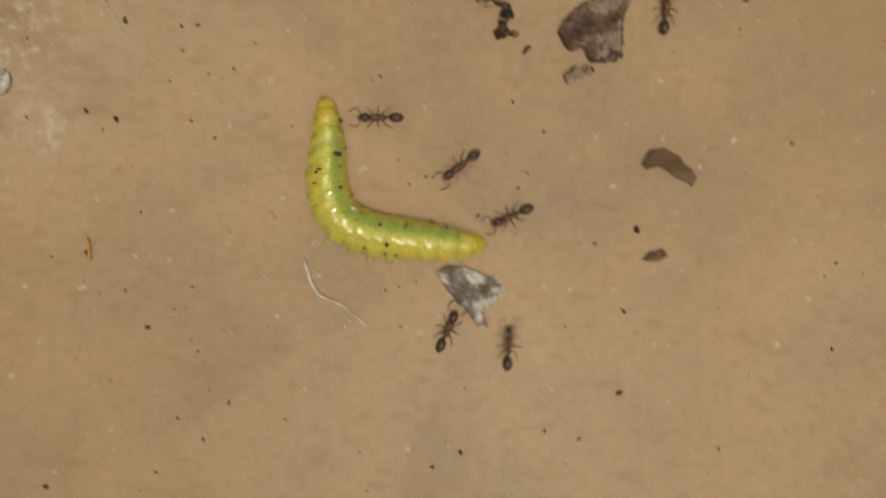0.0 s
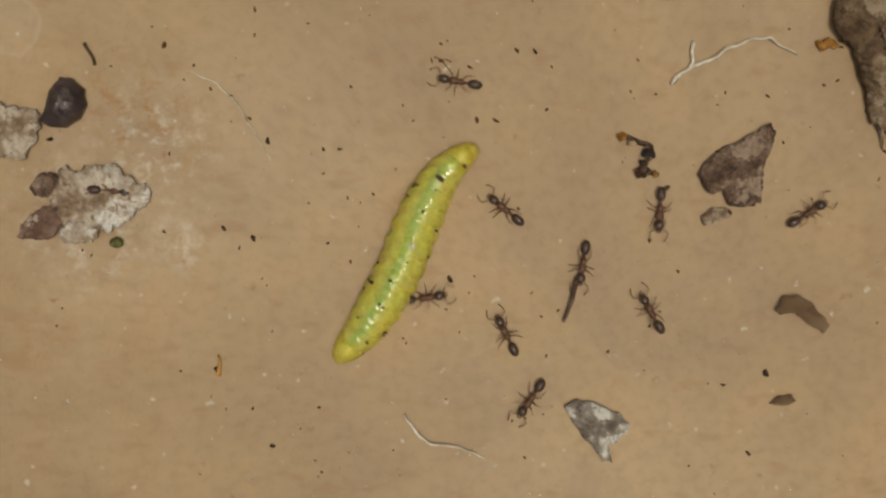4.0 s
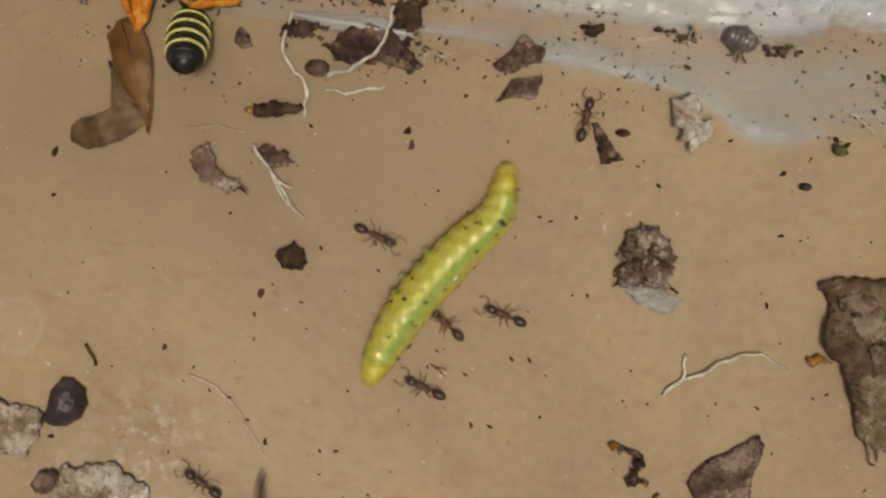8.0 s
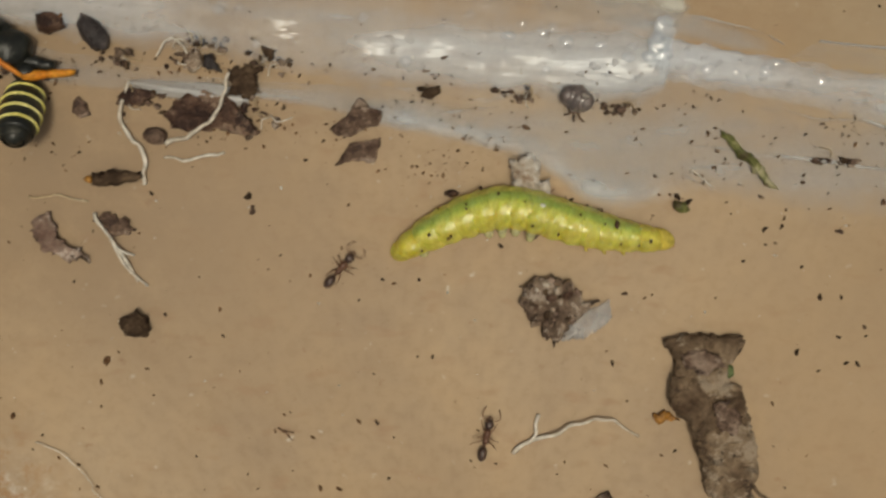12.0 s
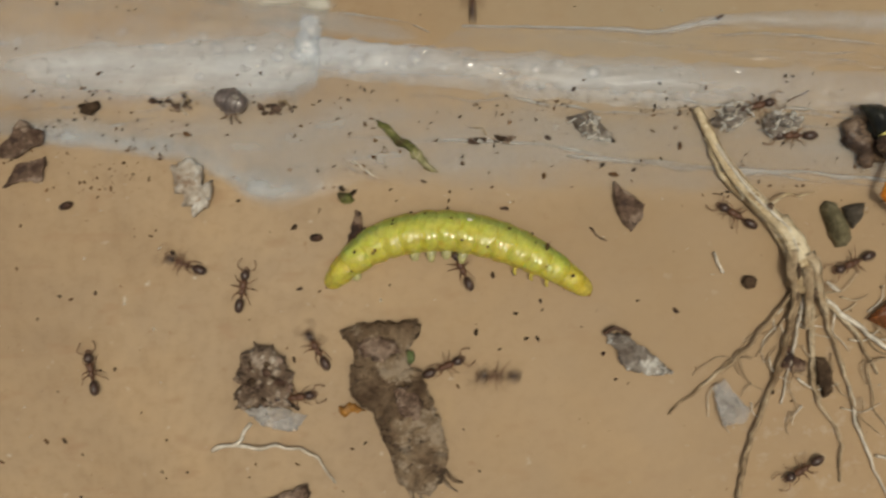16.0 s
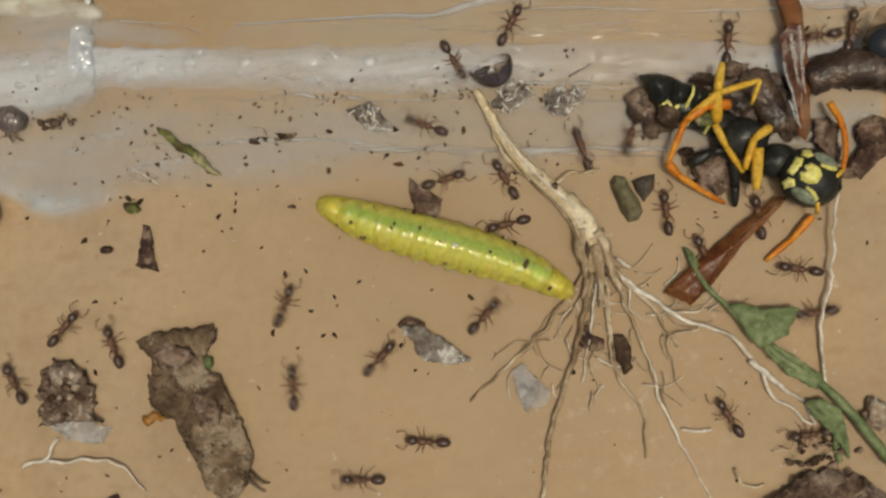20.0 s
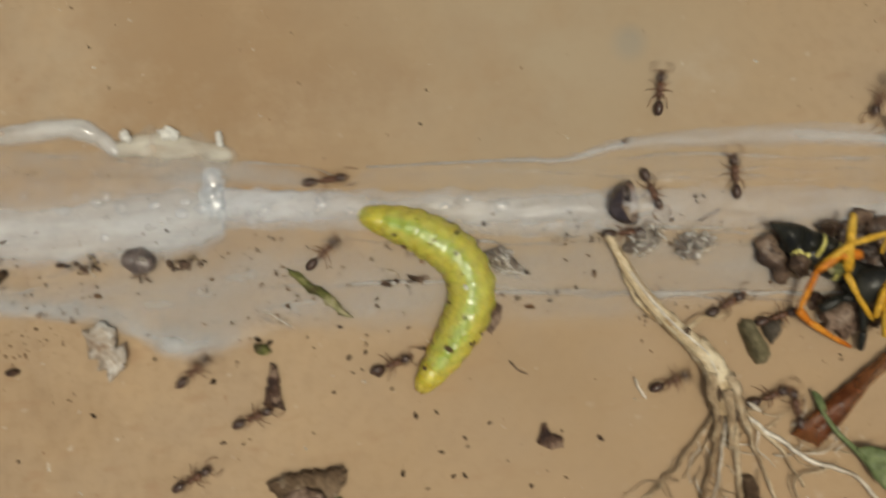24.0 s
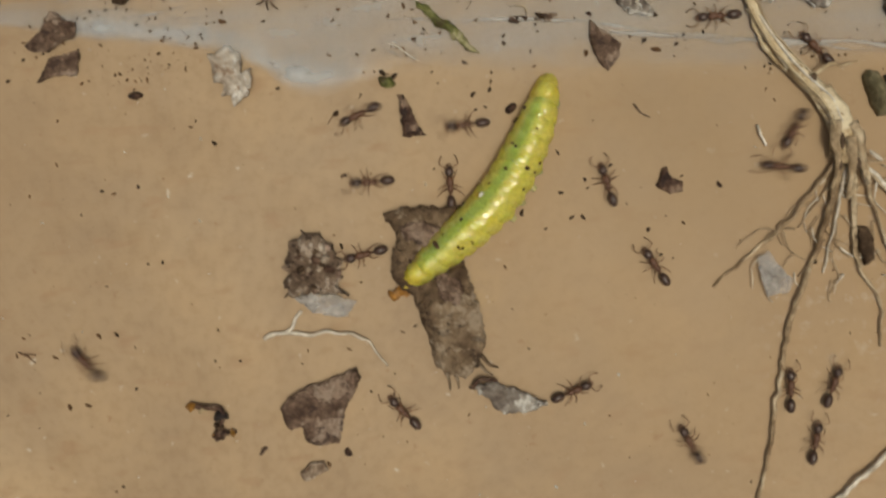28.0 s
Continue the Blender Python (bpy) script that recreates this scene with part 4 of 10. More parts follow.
# ---------------------------------------------------------------- loose litter on the floor
def netted_skin(x, y, wide, deep, turn, label, seed):
    """An empty insect skin: a torn papery sheet under a net of pale ribs."""
    rnd = random.Random(seed)
    ob = thing("insect_skin", x, y, 0.1, label, "insect skin", turn=turn)
    part("sheet", sheet([(wide * math.cos(a) * (0.8 + 0.2 * math.sin(3 * a + seed)), deep * math.sin(a) * (0.8 + 0.2 * math.cos(4 * a))) for a in (0.45 * k for k in range(14))], 0.08, crumple=0.5, ragged=0.2, fine=0.25, dome=0.25, seed=seed), GREY_FLAKE, ob)
    for k in range(34):
        a, r = rnd.uniform(0, 6.28), rnd.uniform(0, 0.9)
        px, py, b = wide * r * math.cos(a), deep * r * math.sin(a), rnd.uniform(0, 6.28)
        ln = rnd.uniform(0.12, 0.4)
        h = 0.5 * (1 - r * r) + 0.25
        part("rib", tube([(px - ln * math.cos(b), py - ln * 0.8 * math.sin(b), h * 0.75), (px + rnd.uniform(-0.15, 0.15), py + rnd.uniform(-0.15, 0.15), h + 0.12), (px + ln * math.cos(b), py + ln * 0.8 * math.sin(b), h * 0.75)], 0.045, 0.03, 5), (CREAM_SPOT, GREY_FLAKE, THREAD, MEMBRANE)[k % 4], ob)
    return ob


def crumb_heap(x, y, rx, ry, count, label, seed, threads=3):
    """A loose heap of dirt crumbs, husk bits and a few fine threads."""
    rnd = random.Random(seed)
    ob = thing("dirt_heap", x, y, 0, label, "dirt")
    for k in range(count):
        a, r = rnd.uniform(0, 6.28), rnd.random() ** 0.7
        s = rnd.uniform(0.08, 0.3)
        at = (rx * r * math.cos(a), ry * r * math.sin(a), 0.1 + 0.3 * (1 - r) * rnd.random())
        outline = [(at[0] + s * q * math.cos(b), at[1] + s * q * 0.75 * math.sin(b)) for b, q in ((0.9 * i, rnd.uniform(0.6, 1.3)) for i in range(7))]
        part("crumb", sheet(outline, 0.12, crumple=0.3, ragged=0.12, rings=3, lift=at[2], seed=seed + k), rnd.choice((LITTER, LITTER_RED, PALE_DARK, DIRT, LITTER)), ob)
    for k in range(threads):
        a, b = rnd.uniform(0, 6.28), rnd.uniform(0, 6.28)
        px, py, ln = rx * 0.5 * math.cos(a), ry * 0.5 * math.sin(a), rnd.uniform(0.6, 1.4)
        part("thread", tube(kinked([(px, py, 0.3), (px + ln * 0.5 * math.cos(b), py + ln * 0.5 * math.sin(b), 0.6), (px + ln * math.cos(b + 0.5), py + ln * math.sin(b + 0.5), 0.2)], k, 0.15), 0.04, 0.03, 5), THREAD if k % 2 else STRAW, ob)
    return ob


def litter():
    seed = thing("seed", -32.96, 13.95, 0, "dark brown glossy seed beside a chalky flake", "seed")
    part("seed_coat", sheet([(-0.21, 1.56), (0.55, 1.5), (1.14, 0.91), (1.28, 0.07), (1.02, -0.74), (0.19, -1.35), (-0.8, -1.34), (-1.34, -1.01), (-1.01, -0.3), (-0.83, 0.7)], 0.3, dome=0.7, ragged=0.06, rings=10, crumple=0.3, seed=2), SEED_COAT, seed)
    scrap("chalky_flake", (-36.27, 12.36, [(-2.05, 1.07), (-1.08, 1.62), (0.25, 1.37), (1.75, 1.06), (1.91, 0.41), (1.43, -0.6), (1.15, -1.77), (-0.04, -1.68), (-1.29, -1.16), (-2.02, -0.31)]), PALE_FLAKE, "pale chalky flake with brown patches", "flake", thick=0.2, crumple=0.5, ragged=0.25)
    big = thing("chalky_flake", -31.46, 8.16, 0, "large peeling flake, chalky white and brown", "flake")
    part("grey_peel", sheet([(-2.21, 1.19), (-1.52, 1.99), (-0.43, 2.06), (0.89, 2.2), (1.68, 1.52), (1.55, 0.09), (0.72, -1.18), (-0.76, -1.47), (-1.78, -0.94), (-2, 0.21)], 0.2, crumple=0.45, ragged=0.3, seed=3), PALE_FLAKE, big)
    part("white_crust", sheet([(0.33, 2.1), (1.54, 2.37), (2.72, 1.85), (3.68, 1.25), (3.54, 0.11), (2.45, -0.75), (1.07, -1.59), (0.6, -0.79), (1.14, 0.4), (0.64, 1.2)], 0.2, crumple=0.45, ragged=0.3, seed=5, lift=0.1), WHITE_CHALK, big, "chalky white crust")
    part("brown_peel", sheet([(-3.98, -2), (-3.36, -1.03), (-2.48, -0.15), (-1.55, -0.19), (-1.37, -1.24), (-2.06, -2.08), (-3.12, -2.01)], 0.2, crumple=0.7, ragged=0.2, seed=7), PINK_PEEL, big, "pinkish brown peel")
    part("grey_knob", sheet([(-3.24, 0.57), (-2.82, 1.58), (-2.17, 1.89), (-1.5, 1.53), (-1.66, 0.73), (-2.23, 0.3), (-2.9, 0.32)], 0.3, crumple=0.6, ragged=0.2, seed=9), LITTER, big)
    part("lower_crust", sheet([(-1.43, -1.31), (-0.28, -1.01), (0.89, -1.17), (0.66, -1.92), (-0.56, -2.19), (-1.33, -1.97)], 0.2, crumple=0.5, ragged=0.25, seed=11), WHITE_CHALK, big)
    MOVED["leaf"] = scrap("leaf_scrap", (6.25, 11.98, [(-2.25, -0.37), (-2, 0.4), (-0.97, 1.19), (0.45, 2.07), (1.78, 2.91), (1.98, 2.36), (1.78, 1.03), (1.53, -0.04), (1.63, -1.79), (0.59, -2.08), (-0.41, -2.08), (-0.8, -1.17), (-1.35, -1.41), (-1.97, -1.01)]), LITTER, "grey-brown arrow-shaped scrap of dry leaf", "leaf scrap", thick=0.18, crumple=0.5, ragged=0.12)
    scrap("leaf_crumb", (5.15, 9.32, [(-0.82, -0.1), (-0.2, 0.46), (0.69, 0.58), (0.89, 0.03), (-0.01, -0.39), (-0.55, -0.59)]), PALE_FLAKE, "pale crumb beside a dry leaf scrap", "crumb", thick=0.15, crumple=0.3)
    scrap("grey_flake", (-0.88, -3.44, [(-2.08, 1.21), (-1.44, 1.65), (-0.26, 1.42), (1.1, 0.99), (1.81, 0.43), (1.53, -0.33), (0.5, -0.99), (0.84, -1.99), (0.29, -1.82), (-0.78, -0.74), (-1.51, 0.16)]), GREY_FLAKE, "grey papery scrap with pale patches", "flake", thick=0.12, crumple=0.45, ragged=0.15)
    scrap("brown_husk", (10.45, 3.95, [(-1.53, 0.1), (-1.09, 0.86), (-0.27, 1.11), (0.77, 0.47), (1.68, -0.58), (1.46, -1.16), (0.69, -0.7), (-0.53, 0.06), (-1.18, -0.15)]), SMUDGE, "soft brown husk lying flat", "husk", thick=0.3, crumple=0.4)
    scrap("brown_crumb", (9.8, -1.24, [(-0.81, -0.27), (-0.35, 0.19), (0.47, 0.41), (0.67, 0.02), (0.03, -0.35)]), SMUDGE, "small brown plant crumb on plastic", "crumb", thick=0.15)
    frag = MOVED["fragment"] = thing("insect_fragment", 0.68, 12.74, 0, "curled black and amber insect fragment", "insect part")
    part("spine", tube([(-1.02, 0.95, 0.3), (-0.3, 0.66, 0.4), (0.51, 0.45, 0.4), (0.43, -0.31, 0.4), (-0.1, -0.96, 0.3), (1.06, -1.16, 0.2)], 0.15, 0.11, 7, rough=0.8), LITTER_RED, frag)
    for k, (x, y, r, m) in enumerate(((-1.16, 0.92, 0.24, AMBER), (-0.62, 0.66, 0.36, STRAW), (0.1, 0.56, 0.42, LITTER_RED), (0.4, 0.0, 0.34, PEBBLE), (0.2, -0.55, 0.3, DIRT), (-0.31, -0.98, 0.26, AMBER), (0.1, -1.05, 0.4, LITTER_RED), (0.87, -1.17, 0.2, AMBER))):
        part("shard", sheet([(x + r * q * math.cos(a), y + r * q * 0.8 * math.sin(a)) for a, q in ((0.9 * i + k, 1.25 - 0.4 * ((i * 3 + k) % 3)) for i in range(7))], 0.25, crumple=0.4, ragged=0.12, rings=4, lift=0.15, dome=0.2, seed=k), m, frag)
    MOVED["fibre"] = strand("fibre", (-10.72, -1.44, [(0.01, 0.01, 0.1), (0.3, -1.04, 0.3), (0.85, -2.04, 0.3), (2.16, -2.71, 0.2), (3.64, -4.05, 0.1)]), THREAD, 0.13, 0.08, "thin curved pale fibre on plastic", "fibre", rough=0.4)
    strand("hair", (-25.92, 16.18, [(0.02, -0.01, 0.1), (1.57, -0.52, 0.3), (2.96, -1.75, 0.4), (4.19, -3.48, 0.3), (5.07, -5.1, 0.1)]), THREAD, 0.05, 0.035, "long fine pale hair on plastic", "hair")
    strand("twig_bit", (-31.98, 17.58, [(0.05, -0.02, 0.15), (0.38, -0.65, 0.18), (0.7, -1.28, 0.15)]), DIRT, 0.15, 0.13, "short dark twig fragment on plastic", "twig")
    lump("pellet", -29.6, 6.05, 0.45, 0.32, 0.3, OLIVE, "small olive-brown pellet on plastic", "pellet")
    strand("husk_sliver", (-23.47, -0.25, [(0.02, 0.02, 0.1), (0.2, -0.56, 0.2), (0.08, -1.25, 0.1)]), AMBER, 0.08, 0.24, "small amber husk with a stalk", "husk")
    lump("pellet", -20.02, 23.52, 0.85, 0.7, 0.6, DIRT, "black crumbly frass pellet", "pellet", wobble=0.5, detail=3, freq=2.2)
    cap = strand("husk_capsule", (-22.76, 31.82, [(0.07, -0.02, 0.4), (1.01, 0.22, 0.6), (1.97, 0.3, 0.5), (2.85, 0.43, 0.3)]), DIRT, 0.55, 0.3, "dark dry capsule with an amber end", "husk", swell=0.25, rough=1.0)
    part("amber_end", blob(0.3, 0.22, 0.25, 2, 0.4, 2, 1, (-0.25, 0.05, 0.4)), AMBER, cap, "amber capsule end")
    strand("white_rootlet", (-20.87, 37.74, [(0.05, -0.04, 0.3), (-0.35, -1.38, 0.4), (-0.34, -2.67, 0.4), (0.45, -3.59, 0.5), (0.97, -4.21, 0.5), (1.04, -6.03, 0.2)]), THREAD, 0.14, 0.2, "white kinked rootlet on plastic", "rootlet", rough=0.5)
    strand("white_rootlet", (-18.68, 34.15, [(0.04, -0.03, 0.3), (1.34, 0.45, 0.6), (2.6, 1.38, 0.8), (3.34, 2.54, 0.9), (3.6, 4.2, 0.6)]), THREAD, 0.2, 0.13, "white curved rootlet over a brown scrap", "rootlet", rough=0.4)
    strand("white_rootlet", (-18.76, 33.33, [(0.01, -0.01, 0.1), (1.14, -0.04, 0.2), (2.12, 0.18, 0.3), (3.46, 0.45, 0.1)]), THREAD, 0.1, 0.14, "short white rootlet on plastic", "rootlet", rough=0.5)
    strand("fibre", (-26.62, 30.71, [(0.02, 0, 0.1), (0.94, -0.08, 0.2), (2.1, 0.19, 0.3), (2.74, 0.04, 0.2), (3.49, -0.16, 0.1)]), STRAW, 0.1, 0.07, "short brown fibre with a pale end", "fibre", rough=0.4)
    scrap("leaf_scrap", (-16.17, 35.77, [(-2.51, -0.09), (-2.01, 0.85), (-0.74, 1.52), (0.92, 1.31), (1.68, 0.61), (3.09, -0.82), (1.99, -1.06), (0.71, -0.65), (-0.91, -0.96), (-2.24, -0.72)]), LITTER_RED, "red-brown crumpled scrap of leaf", "leaf scrap", thick=0.2, crumple=0.9, ragged=0.15)
    lump("pellet", -19.26, 34.54, 0.75, 0.5, 0.4, LITTER, "brown crumb against a leaf scrap", "crumb")
    scrap("soil_clod", (-14.26, 37.89, [(-1.07, 0.39), (-0.13, 0.94), (0.93, 0.75), (0.87, -0.29), (0.07, -1.06), (-0.67, -0.72)]), DIRT, "dark fibrous clod at the sealant edge", "clod", thick=0.4, crumple=0.8, ragged=0.4)
    scrap("red_husk", (-20.5, 36.76, [(-1.06, -0.1), (-0.5, 0.49), (0.48, 0.46), (1.32, 0.19), (0.37, -0.46), (-0.6, -0.59)]), LITTER_RED, "red-brown husk by the sealant", "husk", thick=0.2, crumple=0.5)
    scrap("grey_flake", (-24.84, 28.3, [(-1.44, 0.52), (-1.08, 1.2), (-0.58, 1.56), (-0.15, 1), (0.24, 0.04), (1.43, -0.61), (1.89, -1.11), (0.8, -1.25), (-0.04, -0.97), (-1.07, -0.38)]), PINK_PEEL, "curled grey-brown scrap with pale holes", "flake", thick=0.15, crumple=0.7, ragged=0.3)
    scrap("grey_flake", (-21.3, 29.3, [(-1.46, 0.22), (-0.59, 0.61), (0.57, 0.43), (1.14, -0.16), (0.7, -0.62), (-0.36, -0.49)]), LITTER, "grey scrap behind a pale splinter", "flake", thick=0.12, crumple=0.5, ragged=0.3)
    strand("splinter", (-22.75, 29.92, [(0.05, -0.01, 0.3), (0.86, -1.07, 0.6), (1.57, -2, 0.6), (2.46, -2.34, 0.3)]), THREAD, 0.16, 0.1, "pale frayed splinter on plastic", "splinter", more=[[(1.12, -1.38, 0.5), (1.84, -2.81, 0.4), (2.6, -3.58, 0.3), (3.27, -4.13, 0.1)], [(1.55, -2, 0.5), (2.17, -2.95, 0.3), (2.66, -3.91, 0.1)]], rough=0.5)
    scrap("grey_flake", (-23.7, 35.94, [(-0.42, 0.29), (-0.12, 0.7), (0.37, 0.27), (0.53, -0.36), (0.02, -0.59), (-0.39, -0.3)]), LITTER, "small brown seed husk on plastic", "husk", thick=0.15, crumple=0.3)
    scrap("leaf_scrap", (-7.58, 35.94, [(-1.59, -0.5), (-0.57, 0.32), (0.02, 1.33), (0.71, 0.8), (1.42, 0.58), (1.21, -0.21), (0.31, -0.47), (-0.38, -0.9), (-1.13, -0.95)]), LITTER, "curled brown scrap on the sealant film", "leaf scrap", thick=0.18, crumple=0.8, z=0.1)
    scrap("leaf_scrap", (-7.38, 34.18, [(-1.51, -0.9), (-0.94, -0.14), (-0.66, 0.53), (0.48, 0.67), (1.19, 0.91), (1.02, 0.05), (0.84, -0.61), (-0.42, -0.5)]), LITTER, "flat grey-brown scrap by the sealant", "leaf scrap", thick=0.12, crumple=0.4)
    MOVED["bean"] = lump("bean_husk", -1.35, 32.02, 0.42, 0.24, 0.3, LITTER_RED, "small red-brown husk with a pale rim", "husk", wobble=0.15)
    bug = thing("woodlouse", 4.85, 37.79, 0.3, "rolled dark woodlouse on the sealant", "woodlouse", turn=-20)
    for k in range(5):
        part("plate", blob(0.46, 0.82 - 0.12 * abs(k - 2), 0.62 - 0.08 * abs(k - 2), 3, 0.08, 2, k, ((k - 2) * 0.27, 0, 0.42)), LOUSE, bug)
    # a small pale lump on top of the plates
    part("pale_edge", blob(0.3, 0.16, 0.12, 2, 0.3, 2, 9, (0.35, 0.25, 1.0)), GREY_FLAKE, bug, "small pale spot on the plates")
    for k, (bend, long) in enumerate(((-0.3, 0.5), (0.1, 0.75), (0.35, 0.4))):
        part("leg", tube([(-0.1 + 0.25 * k, -0.6, 0.3), (0.0 + 0.3 * k, -0.75 - 0.4 * long, 0.25), (bend + 0.3 * k, -0.8 - 0.6 * long, 0.05)], 0.08, 0.04, 5), LITTER_RED, bug)
    scrap("chalky_flake", (2.35, 33.06, [(-1.18, 0.71), (-0.67, 1.39), (0.04, 1.54), (0.36, 0.81), (1.15, -0.02), (1.02, -0.85), (0.4, -1.68), (-0.29, -1.33), (-0.84, -0.58)]), WHITE_CHALK, "white lumpy crumb at the edge of the film", "crumb", thick=0.35, crumple=1.0, ragged=0.4, fine=0.3)
    scrap("soil_clod", (-3.43, 37.77, [(-0.65, -0.26), (-0.42, 0.21), (0.48, 0.4), (0.57, 0.05), (0.02, -0.41)]), DIRT, "dark clod at the sealant edge", "clod", thick=0.3, crumple=0.5, z=0.1)
    bark = MOVED["bark"] = thing("bark_strip", 13.54, 19.99, 0, "large grey-brown strip of weathered bark", "bark")
    part("upper_plate", sheet([(-2.84, 4.18), (-1.71, 4.56), (-0.65, 4.55), (0.35, 4.54), (1.75, 4.67), (1.71, 3.68), (1.01, 2.84), (1.14, 1.9), (0.69, 1.21), (-0.58, 1.1), (-1.88, 1.53), (-2.25, 1.89), (-2.12, 2.74)], 0.35, crumple=0.7, ragged=0.16, rings=7, seed=2), BARK, bark)
    part("middle_plate", sheet([(-2.3, 2.09), (-1.5, 2.16), (0.15, 1.91), (1.72, 1.72), (2.1, 0.51), (2.59, -0.85), (1.87, -1.63), (0.52, -1.86), (-0.57, -2.21), (-1.07, -0.91), (-1.84, -0.13), (-2.47, 0.78)], 0.35, crumple=0.9, ragged=0.16, rings=7, seed=6, lift=0.2), BARK, bark)
    part("lower_plate", sheet([(-0.62, -2.01), (-0.1, -1.32), (1.24, -1.15), (2.74, -1), (3.09, -2.05), (3.14, -3.21), (2.68, -4.83), (1.96, -5.57), (1.09, -5.3), (0.15, -4.64), (-0.16, -3.46)], 0.35, crumple=0.8, ragged=0.14, rings=7, seed=9, lift=0.1), BARK, bark)
    part("peel", sheet([(-2, 3.46), (-0.97, 3.78), (0.27, 3.55), (0.61, 2.77), (-0.49, 2.35), (-1.63, 2.6)], 0.16, crumple=0.6, ragged=0.2, lift=0.75, seed=13), LITTER, bark)
    part("peel", sheet([(0.05, 0.66), (1.06, 0.91), (1.85, -0.14), (1.64, -1.11), (0.59, -1.04)], 0.16, crumple=0.6, ragged=0.2, lift=0.8, seed=17), LITTER, bark)
    for k, pts in enumerate(([(0.45, -4.51, 0.8), (0.96, -5.61, 0.4), (1.04, -6.32, 0.2)], [(2.75, -4.06, 0.6), (3.39, -4.8, 0.4), (3.89, -4.94, 0.2)], [(1.22, -4.98, 0.7), (1.48, -5.71, 0.4), (1.55, -6.22, 0.2)], [(2.56, -4.38, 0.6), (3.15, -5.2, 0.3), (3.59, -5.45, 0.2)])):
        part("frayed_fibre", tube(pts, 0.14, 0.04, 6), BARK, bark)
    lump("green_crumb", 14.65, 22.45, 0.3, 0.4, 0.3, GREEN, "tiny green moss crumb at the bark", "crumb", wobble=0.5)
    scrap("amber_crumb", (11.08, 19.49, [(-0.83, 0.14), (-0.21, 0.42), (0.6, 0.23), (0.91, -0.19), (0.06, -0.32), (-0.53, -0.28)]), AMBER, "amber crumb beside the bark strip", "crumb", thick=0.2, crumple=0.4, ragged=0.2)
    scrap("leaf_sliver", (14.88, 34.81, [(-1.59, 1.58), (-0.9, 1.2), (-0.2, 0.5), (0.3, 0.25), (1.21, -0.86), (1.88, -1.71), (1.3, -1.6), (0.9, -1.2), (0.35, -0.8), (0.1, -0.25), (-0.6, 0.1), (-0.8, 0.45), (-1.4, 1)]), OLIVE, "narrow olive-green leaf sliver on sealant film", "leaf", thick=0.12, crumple=0.2, rise=0.25, z=0.1, ragged=0.16)
    strand("fibre", (11.61, 34.04, [(0.04, -0.02, 0.2), (0.76, -0.49, 0.3), (1.46, -0.99, 0.2)]), THREAD, 0.06, 0.05, "fine white fibre on the film", "fibre")
    lump("green_crumb", 11.24, 31.87, 0.45, 0.35, 0.25, OLIVE, "olive crumb at the film's edge", "crumb", wobble=0.5)
    MOVED["seed"] = lump("seed", 9.45, 29.63, 0.4, 0.24, 0.25, LITTER_RED, "small red-brown seed with a pale rim", "seed", wobble=0.15)
    netted_skin(25.76, 35.5, 1.55, 0.75, -32, "white netted moulted skin, torn open", 3)
    netted_skin(33.96, 35.65, 1.45, 0.8, 18, "grey-white netted moulted skin on the film", 5)
    netted_skin(36.77, 35.07, 1.3, 0.85, 10, "papery netted moulted skin beside the bead", 8)
    MOVED["pellet"] = lump("pellet", 34.57, 25.99, 0.45, 0.42, 0.35, DIRT, "round dark pellet beside the root", "pellet", wobble=0.15)
    scrap("grit_stone", (39.73, 29.09, [(-0.8, 1.1), (-0.45, 1.42), (0.05, 1.3), (0.35, 0.6), (0.72, -0.2), (0.85, -0.8), (0.56, -1.24), (0.05, -1.3), (-0.35, -0.7), (-0.6, 0.2)]), OLIVE_STONE, "rounded olive-grey oblong stone by the wasp", "stone", thick=0.4, dome=0.8, crumple=0.15, ragged=0.04)
    scrap("grit_stone", (40.85, 29.8, [(-0.69, 0.33), (0.08, 0.53), (0.67, 0.56), (0.52, -0.14), (-0.08, -0.95), (-0.5, -0.34)]), STONE, "small pointed grey-brown stone by the wasp", "stone", thick=0.3, dome=0.6, crumple=0.2, ragged=0.06)
    scrap("dark_seed", (38.58, 20.4, [(-0.46, 1.14), (0.15, 1.07), (0.47, 0.22), (0.41, -0.93), (-0.11, -1.26), (-0.45, -0.24)]), DIRT, "dark flat seed under the root", "seed", thick=0.5, crumple=0.3)
    scrap("membrane", (33.07, 18.99, [(-0.93, 1.07), (-0.23, 1.48), (0.33, 0.6), (1.19, -0.48), (0.79, -1.1), (-0.38, -1.3), (-0.76, -0.27)]), MEMBRANE, "crumpled clear membrane beneath the root", "membrane", thick=0.1, crumple=0.7)
    strand("straw", (51.87, 29.41, [(-0.39, -0.01, 1.2), (-0.84, -3.13, 1), (-1.33, -6.28, 0.7), (-2.14, -9.1, 0.5), (-2.05, -12.13, 0.2)]), THREAD, 0.14, 0.16, "long pale straw leaning on the wasp", "straw", rough=0.3)
    strand("straw", (35.91, 4.73, [(-0.11, 0.11, 0.3), (1.62, 1.56, 0.4), (3.77, 3.26, 0.3)]), THREAD, 0.22, 0.25, "thick pale straw near the root", "straw", rough=0.2)
    strand("curled_husk", (44.22, 13.01, [(-0.04, 0.05, 0.2), (0.15, -0.74, 0.4), (0.94, -1.07, 0.3), (1.55, -0.99, 0.1)]), STRAW, 0.18, 0.08, "small curled straw husk", "husk")
